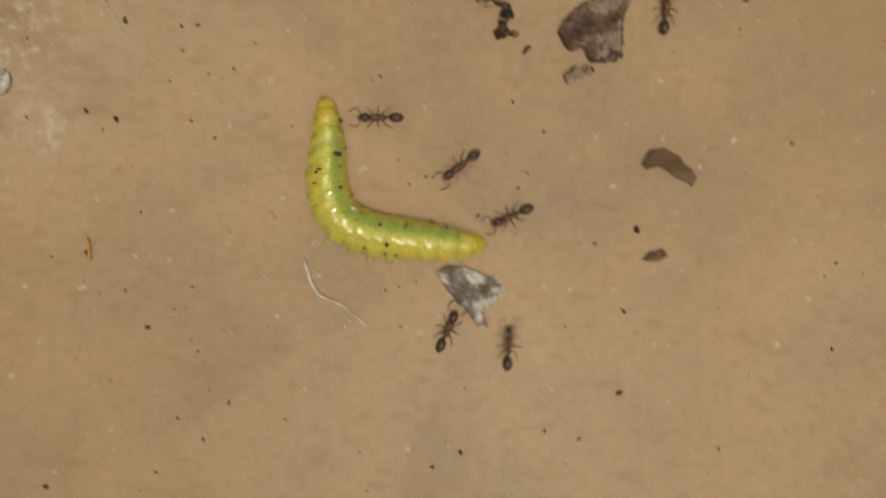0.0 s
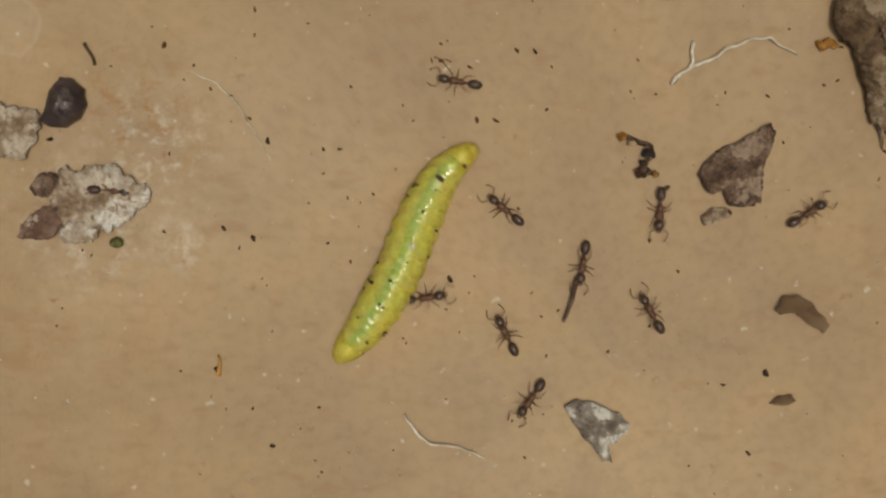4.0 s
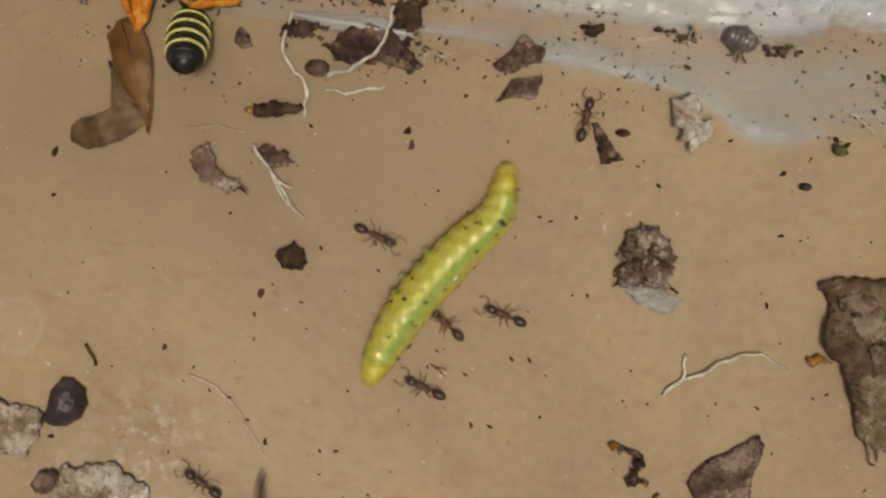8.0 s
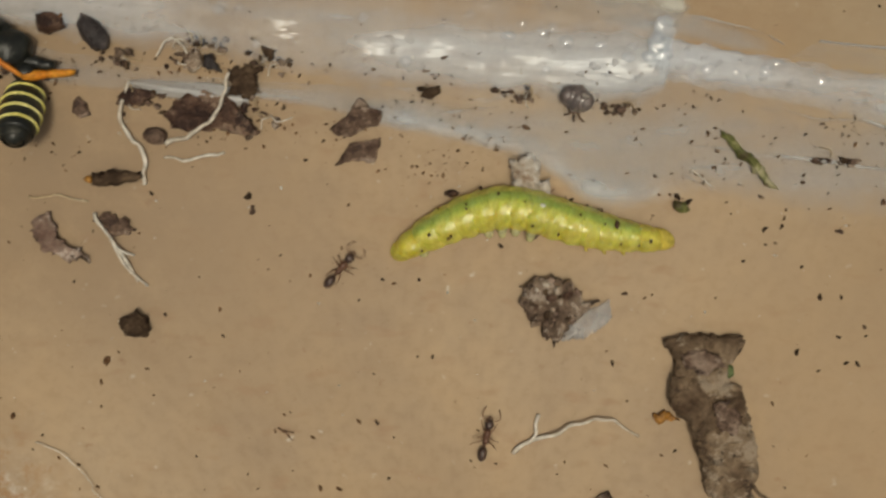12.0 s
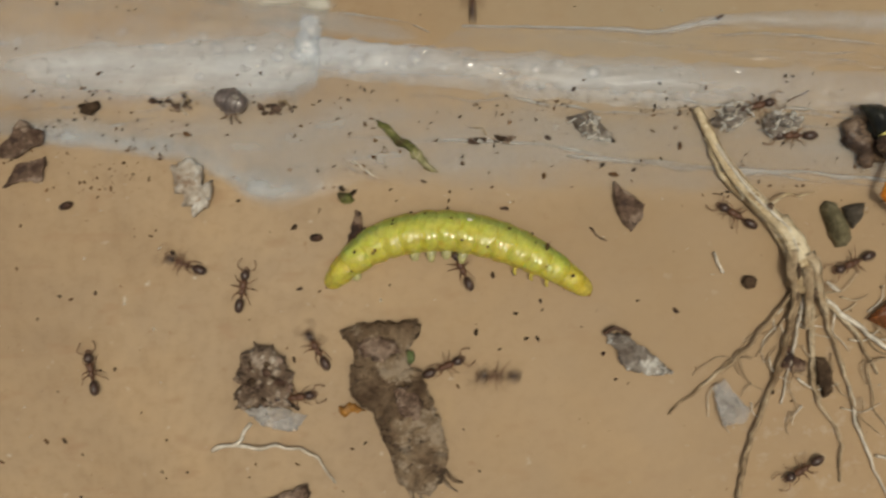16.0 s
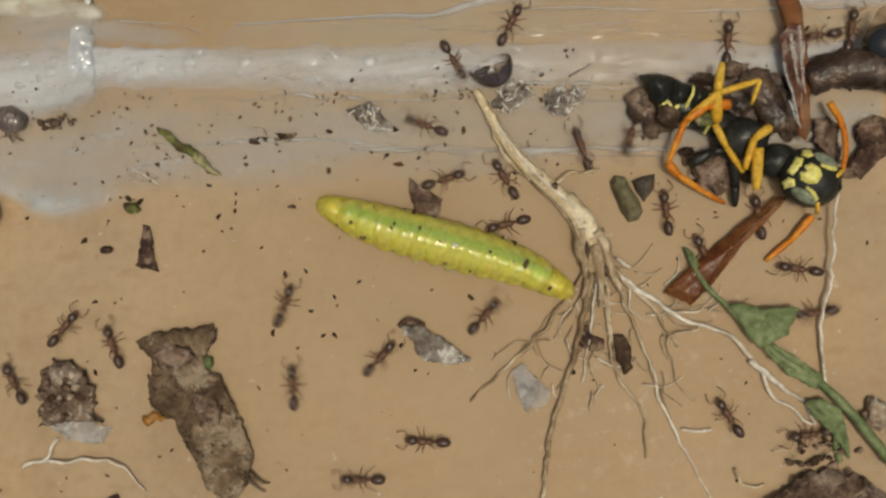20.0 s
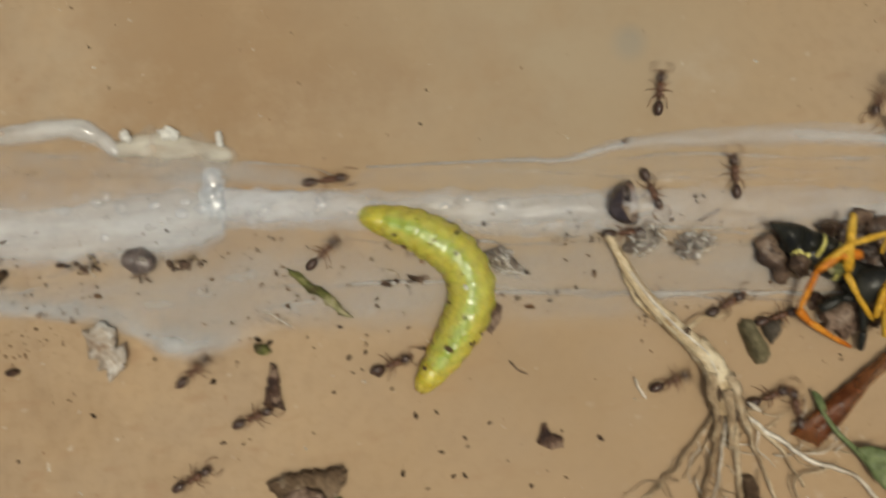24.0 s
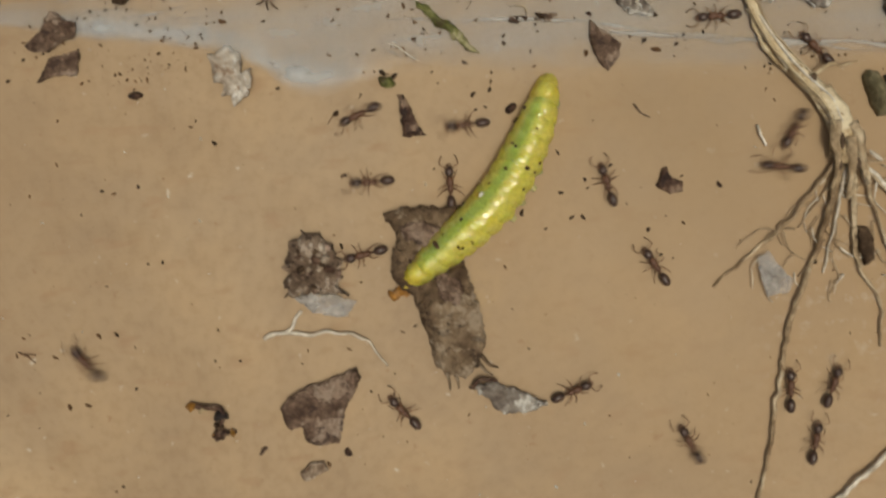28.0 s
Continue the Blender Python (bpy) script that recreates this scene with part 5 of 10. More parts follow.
    scrap("leaf_scrap", (48.94, 10.82, [(-3.46, 0.36), (-1.6, 1.21), (-0.25, 1.79), (1.63, 1.36), (3.66, 0.01), (3.46, -1.93), (-0.32, -1.87), (-3.12, -0.93)]), LITTER, "large dark crumpled leaf litter", "leaf scrap", thick=0.3, crumple=1.3, ragged=0.3)
    lump("white_flower_bit", 52.33, 15.26, 0.7, 0.9, 0.5, PALE_FLAKE, "white and purple dried flower bit", "flower", wobble=0.6, detail=3, freq=2.5)
    scrap("leaf_scrap", (53.54, 30.5, [(-0.76, 1.22), (0.4, 1.72), (1.46, 1.28), (1.45, -0.33), (0.27, -1), (-0.77, -1.84), (-1.49, -1.11), (-0.57, 0.07)]), LITTER_RED, "dark brown curled scrap by the wasp", "leaf scrap", thick=0.3, crumple=0.9)
    scrap("green_strip", (50.05, 13.5, [(-0.21, 0.89), (0.15, 0.68), (0.27, -0.64), (-0.01, -0.84), (-0.19, -0.1)]), GREEN, "narrow green leaf strip on plastic", "leaf", thick=0.15, crumple=0.3)
    strand("wood_splinter", (41.43, 15.6, [(-0.03, 0.04, 0.2), (0.74, -0.12, 0.3), (1.72, -0.14, 0.2)]), THREAD, 0.14, 0.14, "short pale wood splinter on plastic", "splinter")
    scrap("chalky_flake", (-35.58, 12.2, [(-0.63, 1.29), (0.37, 1.53), (1.24, 0.74), (1.12, -0.46), (0.16, -1.55), (-1.02, -1.46), (-1.24, -0.11)]), PALE_FLAKE, "pale flake with a grey edge", "flake", thick=0.15, crumple=0.4)
    for place, lab in (((4.96, 44.94, [(-0.4, 0.21), (0.09, 0.49), (0.44, 0), (0.13, -0.43), (-0.25, -0.27)]), "small white torn chip of sealant"), ((7.45, 44.88, [(-0.6, 0.12), (0.03, 0.46), (0.6, 0.14), (0.35, -0.36), (-0.38, -0.36)]), "curled white chip of sealant"), ((10.3, 44.28, [(-0.25, 0.3), (0.16, 0.46), (0.22, -0.27), (-0.13, -0.5)]), "thin white chip of sealant")):
        scrap("sealant_chip", place, CREAM_SPOT, lab, "chip", z=0.3, thick=0.12, crumple=0.6, ragged=0.15)
    strand("dark_fibre", (37.34, 36.48, [(-0.02, -0.03, 0.2), (0.55, 0.22, 0.3), (1.27, 0.56, 0.2)]), LITTER, 0.06, 0.05, "short brown fibre on the bead", "fibre")
    strand("insect_scrap", (-11.59, 17.73, [(0, 0.02, 0.1), (0.45, -0.15, 0.3), (0.95, -0.25, 0.1)]), ANT_LEG, 0.06, 0.04, "tiny loose insect leg on plastic", "insect part", more=[[(0.45, -0.17, 0.2), (0.7, -0.51, 0.1), (0.92, -0.69, 0.1)]])
    strand("red_fibre", (25.52, 29.55, [(-0.02, 0.01, 0.1), (0.39, -0.41, 0.2), (0.91, -0.81, 0.1)]), LITTER_RED, 0.09, 0.06, "small red-brown fibre on plastic", "fibre")
    strand("white_rootlet", (-19.43, 39.12, [(0.04, -0.02, 0.2), (0.52, 0.78, 0.4), (1.35, 0.83, 0.5), (2.19, -0.06, 0.4), (2.51, -0.6, 0.2)]), THREAD, 0.1, 0.1, "white looped rootlet on soil", "rootlet", rough=0.5)
    lump("dark_seed", -22.95, 40.25, 0.66, 1.2, 0.6, PEBBLE, "dull black oblong seed on the sealant", "seed", turn=38, wobble=0.22, detail=3, freq=1.8)
    scrap("brown_husk", (-25.43, 40.7, [(-1.0, 0.6), (0.2, 0.7), (1.0, 0.3), (0.8, -0.25), (-0.16, -0.58), (-0.65, -0.49)]), LITTER_RED, "purplish brown husk by the dead wasp", "husk", thick=0.3, crumple=0.5, dome=0.4)
    scrap("dark_wedge", (-16.12, 38.75, [(-0.46, 0.57), (0.07, 0.41), (0.65, -0.51), (0.26, -0.47), (-0.54, -0.15)]), PEBBLE, "dark curled wedge of husk by a rootlet", "husk", thick=0.3, crumple=0.5, ragged=0.15)
    scrap("dark_wedge", (-12.95, 39.55, [(-0.39, 0.33), (0.6, 0.14), (0.3, -0.3), (0.09, -0.5), (-0.19, -0.1)]), DIRT, "dark crumb on the sealant's edge", "crumb", thick=0.35, crumple=0.5, ragged=0.15)
    lump("pale_crumb", -17.2, 38.95, 0.5, 0.6, 0.35, PALE_FLAKE, "pale crumbly bit by a looped rootlet", "crumb", wobble=0.6, detail=3, freq=2.2)
    crumb_heap(-16.4, 40.0, 1.3, 0.5, 14, "dark crumbs along the sealant's edge", 71, 1)
    crumb_heap(-13.2, 38.9, 1.7, 0.8, 16, "brown crumbs behind a dark clod", 72, 4)
    crumb_heap(-21.5, 38.9, 1.5, 0.9, 14, "dark brown crumbs on clouded sealant", 73, 2)
    crumb_heap(-27.2, 37.6, 1.4, 0.8, 10, "brown crumbs under the dead wasp", 74, 1)
    crumb_heap(-33.5, 38.0, 2.0, 0.6, 12, "brown crumbs on clouded sealant", 75, 1)
    strand("fibre", (32.69, 27.8, [(-0.06, 0, 0.2), (0.04, -0.61, 0.3), (0.41, -1.22, 0.2)]), THREAD, 0.12, 0.1, "short white fibre on plastic", "fibre")

    crumb_heap(-13.72, 36.28, 2.2, 1.6, 26, "brown crumbs and threads beside a dry leaf", 61, 5)
    crumb_heap(-17.65, 39.4, 1.6, 1.3, 16, "brown crumbs round a white rootlet", 62, 4)
    crumb_heap(-19.97, 36.51, 1.6, 1.2, 14, "loose brown crumbs by the sealant", 63, 2)
    crumb_heap(1.51, 37.9, 1.8, 0.5, 16, "brown crumbs against the wide sealant bead", 64, 2)
    crumb_heap(7.59, 37.38, 1.2, 0.4, 10, "brown crumbs against the wide sealant bead", 65, 1)
    crumb_heap(19.92, 34.99, 1.5, 0.35, 10, "small brown crumbs on the sealant film", 66, 1)
    crumb_heap(48.75, 13.19, 2.6, 1.3, 24, "dark crumbs and threads over leaf litter", 68, 4)
    crumb_heap(44.48, 30.28, 2.0, 1.2, 16, "brown crumbs under the dead wasp", 69, 3)
    crumb_heap(41.66, 34.01, 1.4, 1.3, 14, "brown ragged bits beside the dead wasp", 70, 1)


MOVED = {}
litter()


# ---------------------------------------------------------------- the dry root and the green weed
def root_and_weed():
    root = thing("dry_root", 37.49, 25.54, 0, "dry tan weed root with branching rootlets", "root")

    def limb(name, pts, r0, r1, **kw):
        wood = name in ("stalk", "crown")
        if name.endswith("rootlet"):
            pts = [(x, y, max(0.5 * z, 0.6 * r0)) for x, y, z in pts]
        return part(name, tube(kinked(pts, r0 * 9 + pts[0][0], 0.06 if wood else 0.2), r0 * (0.7 if wood else 0.64), r1 * (0.7 if wood else 0.64), rough=0.22 if wood else 0.6, **kw), STALK if name in ("stalk", "crown", "split", "spur") else THREAD if kw.get("seed", 0.5) % 3 < 1 else ROOT, root)

    limb("stalk", [(-5.57, 10.71, 0.5), (-4.59, 8.48, 0.6), (-3.66, 6.75, 0.65), (-2.25, 4.97, 0.75), (-0.97, 3.53, 0.8)], 0.36, 0.76, sides=11, flat=0.6)
    limb("crown", [(-1.24, 3.98, 0.8), (-0.43, 2.66, 0.9), (0, 1.32, 0.85), (0.05, -0.3, 0.8)], 0.86, 0.95, sides=12, flat=0.75)
    limb("split", [(-5.18, 8.99, 0.4), (-4.38, 6.95, 0.4), (-3.54, 5.75, 0.4), (-2.44, 4.58, 0.5), (-1.32, 3.15, 0.6), (-0.77, 1.73, 0.6), (-0.69, 0.1, 0.6)], 0.16, 0.3)
    for k, (off, r) in enumerate(((-0.34, 0.12), (0.1, 0.11), (0.4, 0.08))):
        line = [(-5.46, 10.51, 0.7), (-4.6, 8.46, 0.85), (-3.67, 6.74, 0.98), (-2.28, 4.96, 1.15), (-1.01, 3.53, 1.35), (-0.4, 2.02, 1.45), (-0.07, 0.54, 1.35)]
        part("wood_fibre", tube(kinked([(x + off * (0.4 + 0.11 * i), y + off * (0.3 + 0.08 * i), z - 0.5 * off * off) for i, (x, y, z) in enumerate(line)][k % 2:7 - k % 3], k, 0.1), r * 0.75, r * 0.3, 6, flat=0.6, swell=0.4, rough=0.3), (STRAW, THREAD, ROOT)[k], root)
    # flat dark lumps on the wood, coloured like the shade in hollows
    for x, y, z, a, b in ((0.15, 0.35, 1.25, 0.36, 0.28), (-0.35, 1.0, 1.3, 0.14, 0.5), (-1.75, 4.75, 1.15, 0.2, 0.24), (0.55, -0.35, 1.15, 0.16, 0.34), (-0.45, -0.3, 1.1, 0.12, 0.4)):
        part("hollow", blob(a, b, 0.12, 2, 0.3, 2, x, (x, y, z)), HOLLOW_SHADE, root, "flat dark lump painted as the shade of a hollow")
    for k, pts in enumerate(([(-0.6, 2.2, 1.2), (-0.7, 0.9, 1.2), (-0.5, -0.6, 0.9), (-0.9, -1.8, 0.6)], [(0.3, 2.0, 1.2), (0.75, 0.6, 1.2), (0.95, -0.6, 1.0), (1.3, -1.6, 0.7)], [(0.1, 1.2, 1.4), (0.2, 0.0, 1.3), (0.25, -1.2, 0.9), (0.1, -2.4, 0.6)])):
        part("root_shoulder", tube(kinked(pts, k, 0.12), 0.34, 0.14, 9, rough=0.5, seed=k, flat=0.8), ROOT, root)
    limb("spur", [(-1.63, 4.89, 1), (-1.11, 5.37, 1.1), (-0.14, 5.36, 1), (0.91, 5.47, 0.8)], 0.16, 0.08)
    for pts, r in (
        ([(-0.24, 0.06, 0.9), (-1.52, -1.41, 0.8), (-2.8, -2.84, 0.6), (-4.07, -4.08, 0.5), (-6.02, -5.53, 0.3), (-7.93, -7.05, 0.2)], 0.2),
        ([(-0.12, -0.27, 0.9), (-0.87, -2.78, 0.8), (-1.79, -5.28, 0.7), (-2.85, -7.61, 0.7), (-3.7, -9.99, 0.6)] + [(-4.58, -14.05, 0.6), (-5.26, -17.44, 0.5), (-5.96, -20.19, 0.4), (-6.59, -22.97, 0.3)], 0.28),
        ([(0.05, -0.45, 0.9), (-0.39, -2.84, 0.7), (-0.9, -4.76, 0.5), (-1.42, -6.69, 0.3)], 0.16),
        ([(0.2, -0.31, 0.9), (0.43, -2.6, 0.8), (0.56, -4.58, 0.6), (0.62, -6.22, 0.5)], 0.18),
        ([(0.58, -0.35, 0.9), (0.57, -2.95, 0.7), (0.45, -5.54, 0.6), (1.08, -7.25, 0.5), (1.82, -8.8, 0.5), (1.79, -11.35, 0.3)], 0.2),
        ([(1.05, -0.73, 0.9), (1.67, -3.06, 0.8), (2.38, -5.42, 0.7), (2.83, -7.44, 0.5), (3.39, -9.31, 0.4)], 0.2),
        ([(1.01, -0.07, 1), (1.99, -1.48, 0.9), (2.98, -2.72, 0.8), (3.68, -3.95, 0.6), (4.23, -5.17, 0.4)], 0.22),
        ([(1.43, -0.77, 0.9), (3.32, -2.43, 0.9), (5.39, -3.95, 0.9), (7.36, -4.98, 0.8), (8.6, -6.73, 0.8), (9.27, -8.45, 0.6), (11.35, -10.39, 0.4)], 0.24),
        ([(5.7, -4.15, 0.8), (3.6, -4.58, 0.7), (3.79, -5.91, 0.6), (3.98, -7.24, 0.5), (4.86, -8.35, 0.3)], 0.12),
        ([(2.52, -5.77, 0.6), (3.05, -8.44, 0.5), (4.05, -11.18, 0.4), (5.19, -14.26, 0.3)], 0.16),
        ([(-1.22, -4.72, 0.5), (-2.14, -5.78, 0.4), (-2.9, -6.85, 0.3)], 0.1),
        ([(-3.9, -4.04, 0.5), (-4.85, -3.86, 0.3), (-5.7, -4.19, 0.3), (-6.43, -4.84, 0.2)], 0.06),
        ([(-0.53, -1.21, 0.7), (-2, -3.01, 0.5), (-2.74, -3.92, 0.3)], 0.1),
        ([(1.08, -7.25, 0.5), (0.55, -6.22, 0.5), (0.5, -5.23, 0.5)], 0.12),
        ([(8.17, -6.36, 0.8), (9.65, -7.84, 0.6), (11.11, -9.31, 0.5), (11.53, -10.43, 0.3)], 0.3),
    ):
        limb("rootlet", pts, r, r * 0.55, seed=r * 40)
    rnd = random.Random(8)
    for k in range(56):
        a, far = radians(rnd.uniform(215, 345)), rnd.uniform(1.0, 7.5)
        x, y, z = far * math.cos(a), far * math.sin(a), rnd.uniform(0.3, 0.9)
        b, ln = a + rnd.uniform(-1.1, 1.1), rnd.uniform(0.8, 2.6)
        limb("fine_rootlet", [(x, y, z), (x + ln * 0.5 * math.cos(b), y + ln * 0.5 * math.sin(b), z * 0.9), (x + ln * math.cos(b + 0.4), y + ln * math.sin(b + 0.4), z * 0.6)], rnd.uniform(0.05, 0.1), 0.035, seed=k)
    part("pale_scar", blob(0.5, 0.13, 0.12, 2, 0.2), THREAD, root, "pale broken scar").matrix_basis = pose(0.0016, 0, 0.0012, 0, 0, -40)
    weed = thing("green_weed", 45.16, 21.74, 0, "wilted green weed with a twisted leaf", "weed")
    part("stem", tube([(-2.41, 4.19, 0.5), (-2.04, 2.87, 0.8), (-1.36, 1.68, 0.9), (-0.32, 0.44, 0.9), (0.94, -1.32, 0.8), (2.67, -2.96, 0.8), (4.41, -4.43, 0.8), (5.81, -6.19, 0.8), (7.7, -9.19, 0.8)], 0.12, 0.34, rough=0.3), GREEN, weed)
    part("leaf", sheet([(-0.48, 0.77), (0.28, 0.81), (1.29, 0.41), (3.39, 0.21), (3.1, -0.43), (2.66, -1.25), (1.72, -1.47), (0.89, -1.8), (0.47, -1.27), (0.15, -0.43)], 0.1, crumple=0.6, lift=0.8, ragged=0.1, seed=4), GREEN, weed)
    part("leaf", sheet([(1.09, -1.4), (2.16, -1.84), (3.31, -2.87), (4.33, -3.69), (3.93, -4.54), (2.75, -3.71), (1.61, -2.52)], 0.1, crumple=0.9, lift=0.4, ragged=0.15, seed=8), GREEN, weed)
    part("leaf", sheet([(3.23, -5.18), (4.19, -5.05), (5.22, -5.81), (5.41, -6.96), (5.38, -8.73), (5, -7.88), (4.46, -7.02), (3.6, -6.12)], 0.1, crumple=0.8, lift=0.3, ragged=0.12, seed=12), GREEN, weed)
    part("leaf", sheet([(-2.52, 4.28), (-2.11, 3.97), (-1.71, 2.9), (-1.66, 2.19), (-2.09, 2.94)], 0.1, crumple=0.5, lift=0.4, ragged=0.05, seed=15), GREEN, weed, "pale green leaf tip")


root_and_weed()


# ---------------------------------------------------------------- dead wasps
def wasp_leg(parent, pts, material, r=0.2):
    """A leg of three lengths: thick thigh, shin and thin foot."""
    leg = None
    for k in range(len(pts) - 1):
        rr = r * (1.0 - 0.2 * k)
        bm = tube([pts[k], pts[k + 1]], rr, rr * 0.75, 7, 0.3, 0.1, k, swell=0.25)
        if leg is None:
            leg = part("leg", bm, material, parent)
        else:
            part("leg_joint", bm, material, leg)
    return leg


def banded_abdomen(parent, cuts, reach, wide, turn, x, y, z, tilt=0.0, bands=9, arc=28, thick=0.12):
    """Overlapping black rings, each with a thin scalloped yellow hind edge. cuts: where the rings meet."""
    def girth(s):
        return wide * max(0.06, 1 - abs(s / reach) ** 2.4) ** 0.5

    def hoop(bm, s, r, wave=0.0, n=28, k=0):
        return [bm.verts.new((s - wave * (0.55 + 0.45 * math.cos(3 * a + k)), r * math.cos(a), 0.92 * r * math.sin(a))) for a in (2 * math.pi * i / n for i in range(n))]

    def skin(bm, loops, full=True):
        for p, q in zip(loops, loops[1:]):
            for i in range(len(p) if len(p) < 28 or full else arc):
                j = (i + 1) % len(p)
                bm.faces.new((p[i], p[j], q[j], q[i]))

    ab = part("abdomen", blob(reach * 0.97, wide * 0.9, wide * 0.85, 3), WASP_BLACK, parent)
    ab.matrix_basis = pose(x * MM, y * MM, z * MM, 0, tilt, turn)
    for k, (s0, s1) in enumerate(zip(cuts, cuts[1:])):
        bm = bmesh.new()
        steps = [s0 + (s1 - s0) * i / 5 for i in range(6)]
        skin(bm, [hoop(bm, s, girth(s) * (0.93 + 0.07 * min(1, 1.6 * i / 5))) for i, s in enumerate(steps)] + [hoop(bm, s1, girth(s1) * 0.86)])
        part("ring", bm, WASP_BLACK, ab)
        if k >= bands:
            continue
        bm = bmesh.new()
        skin(bm, [hoop(bm, s1 - thick, girth(s1 - thick) * 1.008, 0.8 * thick, k=k), hoop(bm, s1 - 0.06, girth(s1 - 0.06) * 1.016, k=k), hoop(bm, s1 + 0.01, girth(s1) * 1.01, k=k), hoop(bm, s1 + 0.02, girth(s1) * 0.9, k=k)], False)
        part("yellow_band", bm, WASP_YELLOW, ab, "yellow abdominal band")
    return ab


def wing_part(parent, outline, material, name="wing", lift=0.3, rise=0.3, veins=(), **kw):
    w = part(name, sheet(outline, 0.05, lift=lift, rise=rise, crumple=0.25, ragged=0.05, **kw), material, parent)
    for v in veins:
        part("vein", tube(v, 0.045, 0.03, 5), LITTER_RED, w)
    return w


def wasps():
    first = thing("dead_wasp", -29.71, 39.24, 0, "dead wasp with yellow-banded abdomen and amber wings", "wasp", "dead wasps")
    part("thorax", blob(1.8, 1.2, 1.15, 4, 0.24, 1.7, 2, (0.5, 0.62, 1.3)), WASP_BLACK, first)
    part("waist", blob(0.7, 0.6, 0.5, 2, 0.1, 1, 1, (3.2, -1.5, 1.3)), WASP_BLACK, first)
    banded_abdomen(first, (-2.1, -1.25, -0.4, 0.42, 1.15, 1.7, 2.15), 2.5, 1.24, -84, 3.3, -3.75, 1.95, -40, 4, 28, 0.075)
    part("tail_tip", blob(0.32, 0.28, 0.2, 2, 0.1, 1, 1, (3.55, -5.15, 3.2)), AMBER, first, "amber tip of the abdomen")
    part("hind_thorax", blob(1.25, 1.15, 1.1, 3, 0.2, 1.9, 4, (2.3, -0.2, 1.2)), WASP_BLACK, first)
    wing_part(first, [(-1.78, -3.69), (-1.24, -2.82), (-0.33, -2.37), (0.32, -2.96), (0.93, -4.84), (1.08, -6.92), (0.94, -9.2), (0.57, -8.35), (0, -7.49), (-0.78, -6.25), (-1.39, -5.01)], WING, veins=[[(0.22, -3.02, 0.7), (0.92, -5.15, 0.7), (0.81, -9.1, 0.5)], [(-0.81, -3.03, 0.7), (-0.23, -4.91, 0.7), (0.62, -7.91, 0.5)]])
    wing_part(first, [(-1.59, -5.02), (-0.79, -5.93), (0.04, -7.65), (0.95, -7.58), (0.74, -8.57), (-0.44, -9.53), (-1.72, -10.07), (-2.75, -10.28), (-3.53, -9.82), (-3.6, -8.98), (-3.04, -8.48), (-1.82, -8.07), (-0.68, -7.41), (-1.2, -6.28)], WING_CLEAR, veins=[[(-1.55, -5.16, 0.6), (-0.66, -7.19, 0.5), (0.81, -7.66, 0.4)], [(0.18, -8.26, 0.4), (-1.59, -8.88, 0.4), (-3.55, -9.74, 0.3)]])
    wasp_leg(first, [(-0.8, 0.29, 2), (-0.65, -1.24, 1.9), (-0.26, -2.41, 1.3), (0.03, -3.12, 0.6)], WASP_ORANGE, 0.26)
    wasp_leg(first, [(-0.42, 0.54, 2.2), (1.46, -0.58, 2.2), (3.27, -1.75, 1.8), (5.93, -1.24, 0.8)], WASP_ORANGE, 0.2)
    wasp_leg(first, [(3.17, -1.73, 1.5), (4.51, -1.51, 1.2), (5.81, -1.3, 0.7)], WASP_ORANGE, 0.28)
    wasp_leg(first, [(0.75, -1.38, 1.2), (0.39, -2.32, 0.8), (-0.11, -3.27, 0.4)], WASP_ORANGE, 0.3)
    wasp_leg(first, [(-1.59, 0.74, 1.8), (-2.93, 0.27, 1.6), (-4.48, 0.67, 1)], WASP_GOLD, 0.24)
    part("leg", sheet([(-0.64, -0.73), (0.4, -1.04), (0.78, -2.35), (0.21, -3.48), (-0.17, -2.93), (-0.46, -2.05)], 0.2, lift=0.5, crumple=0.5, ragged=0.12, seed=21), WASP_ORANGE, first, "broad flattened orange thigh")
    part("dark_thigh", tube([(0.75, 0.2, 1.2), (2.55, -0.63, 1.2), (4.75, -1.09, 1)], 0.55, 0.3, 9, 0.25, 0.7, 2), WASP_BLACK, first)

    second = thing("dead_wasp", 46.27, 32.01, 0, "dead wasp on its back with orange legs and yellow face", "wasp", "dead wasps")
    banded_abdomen(second, (-2.9, -1.9, -0.9, 0.2, 1.2, 2.2, 2.7), 2.9, 0.95, 149, -2.3, 1.5, 0.95, 0, 4, 7)
    part("thorax", blob(1.5, 1.15, 1.1, 3, 0.14, 1.9, 5, (0.12, -0.25, 1.2)), WASP_BLACK, second)
    part("breast", blob(1.25, 0.95, 0.9, 3, 0.14, 2.1, 6, (1.85, -1.73, 1.15)), WASP_BLACK, second)
    part("green_gloss_plate", blob(0.55, 0.4, 0.2, 2, 0.2, 1, 1, (-2.02, 0.95, 2.1)), OLIVE, second)
    head = part("head", blob(1.8, 1.62, 1.3, 3, 0.02, 1, 1), WASP_BLACK, second)
    head.matrix_basis = pose(0.00343, -0.00291, 0.0016, 0, 0, -38)
    for side in (-1, 1):
        part("eye", blob(0.85, 0.44, 0.55, 3, 0.02, 1, 1, (0.1, side * 1.02, 0.62)), WASP_EYE, head, "grey-green kidney-shaped eye")
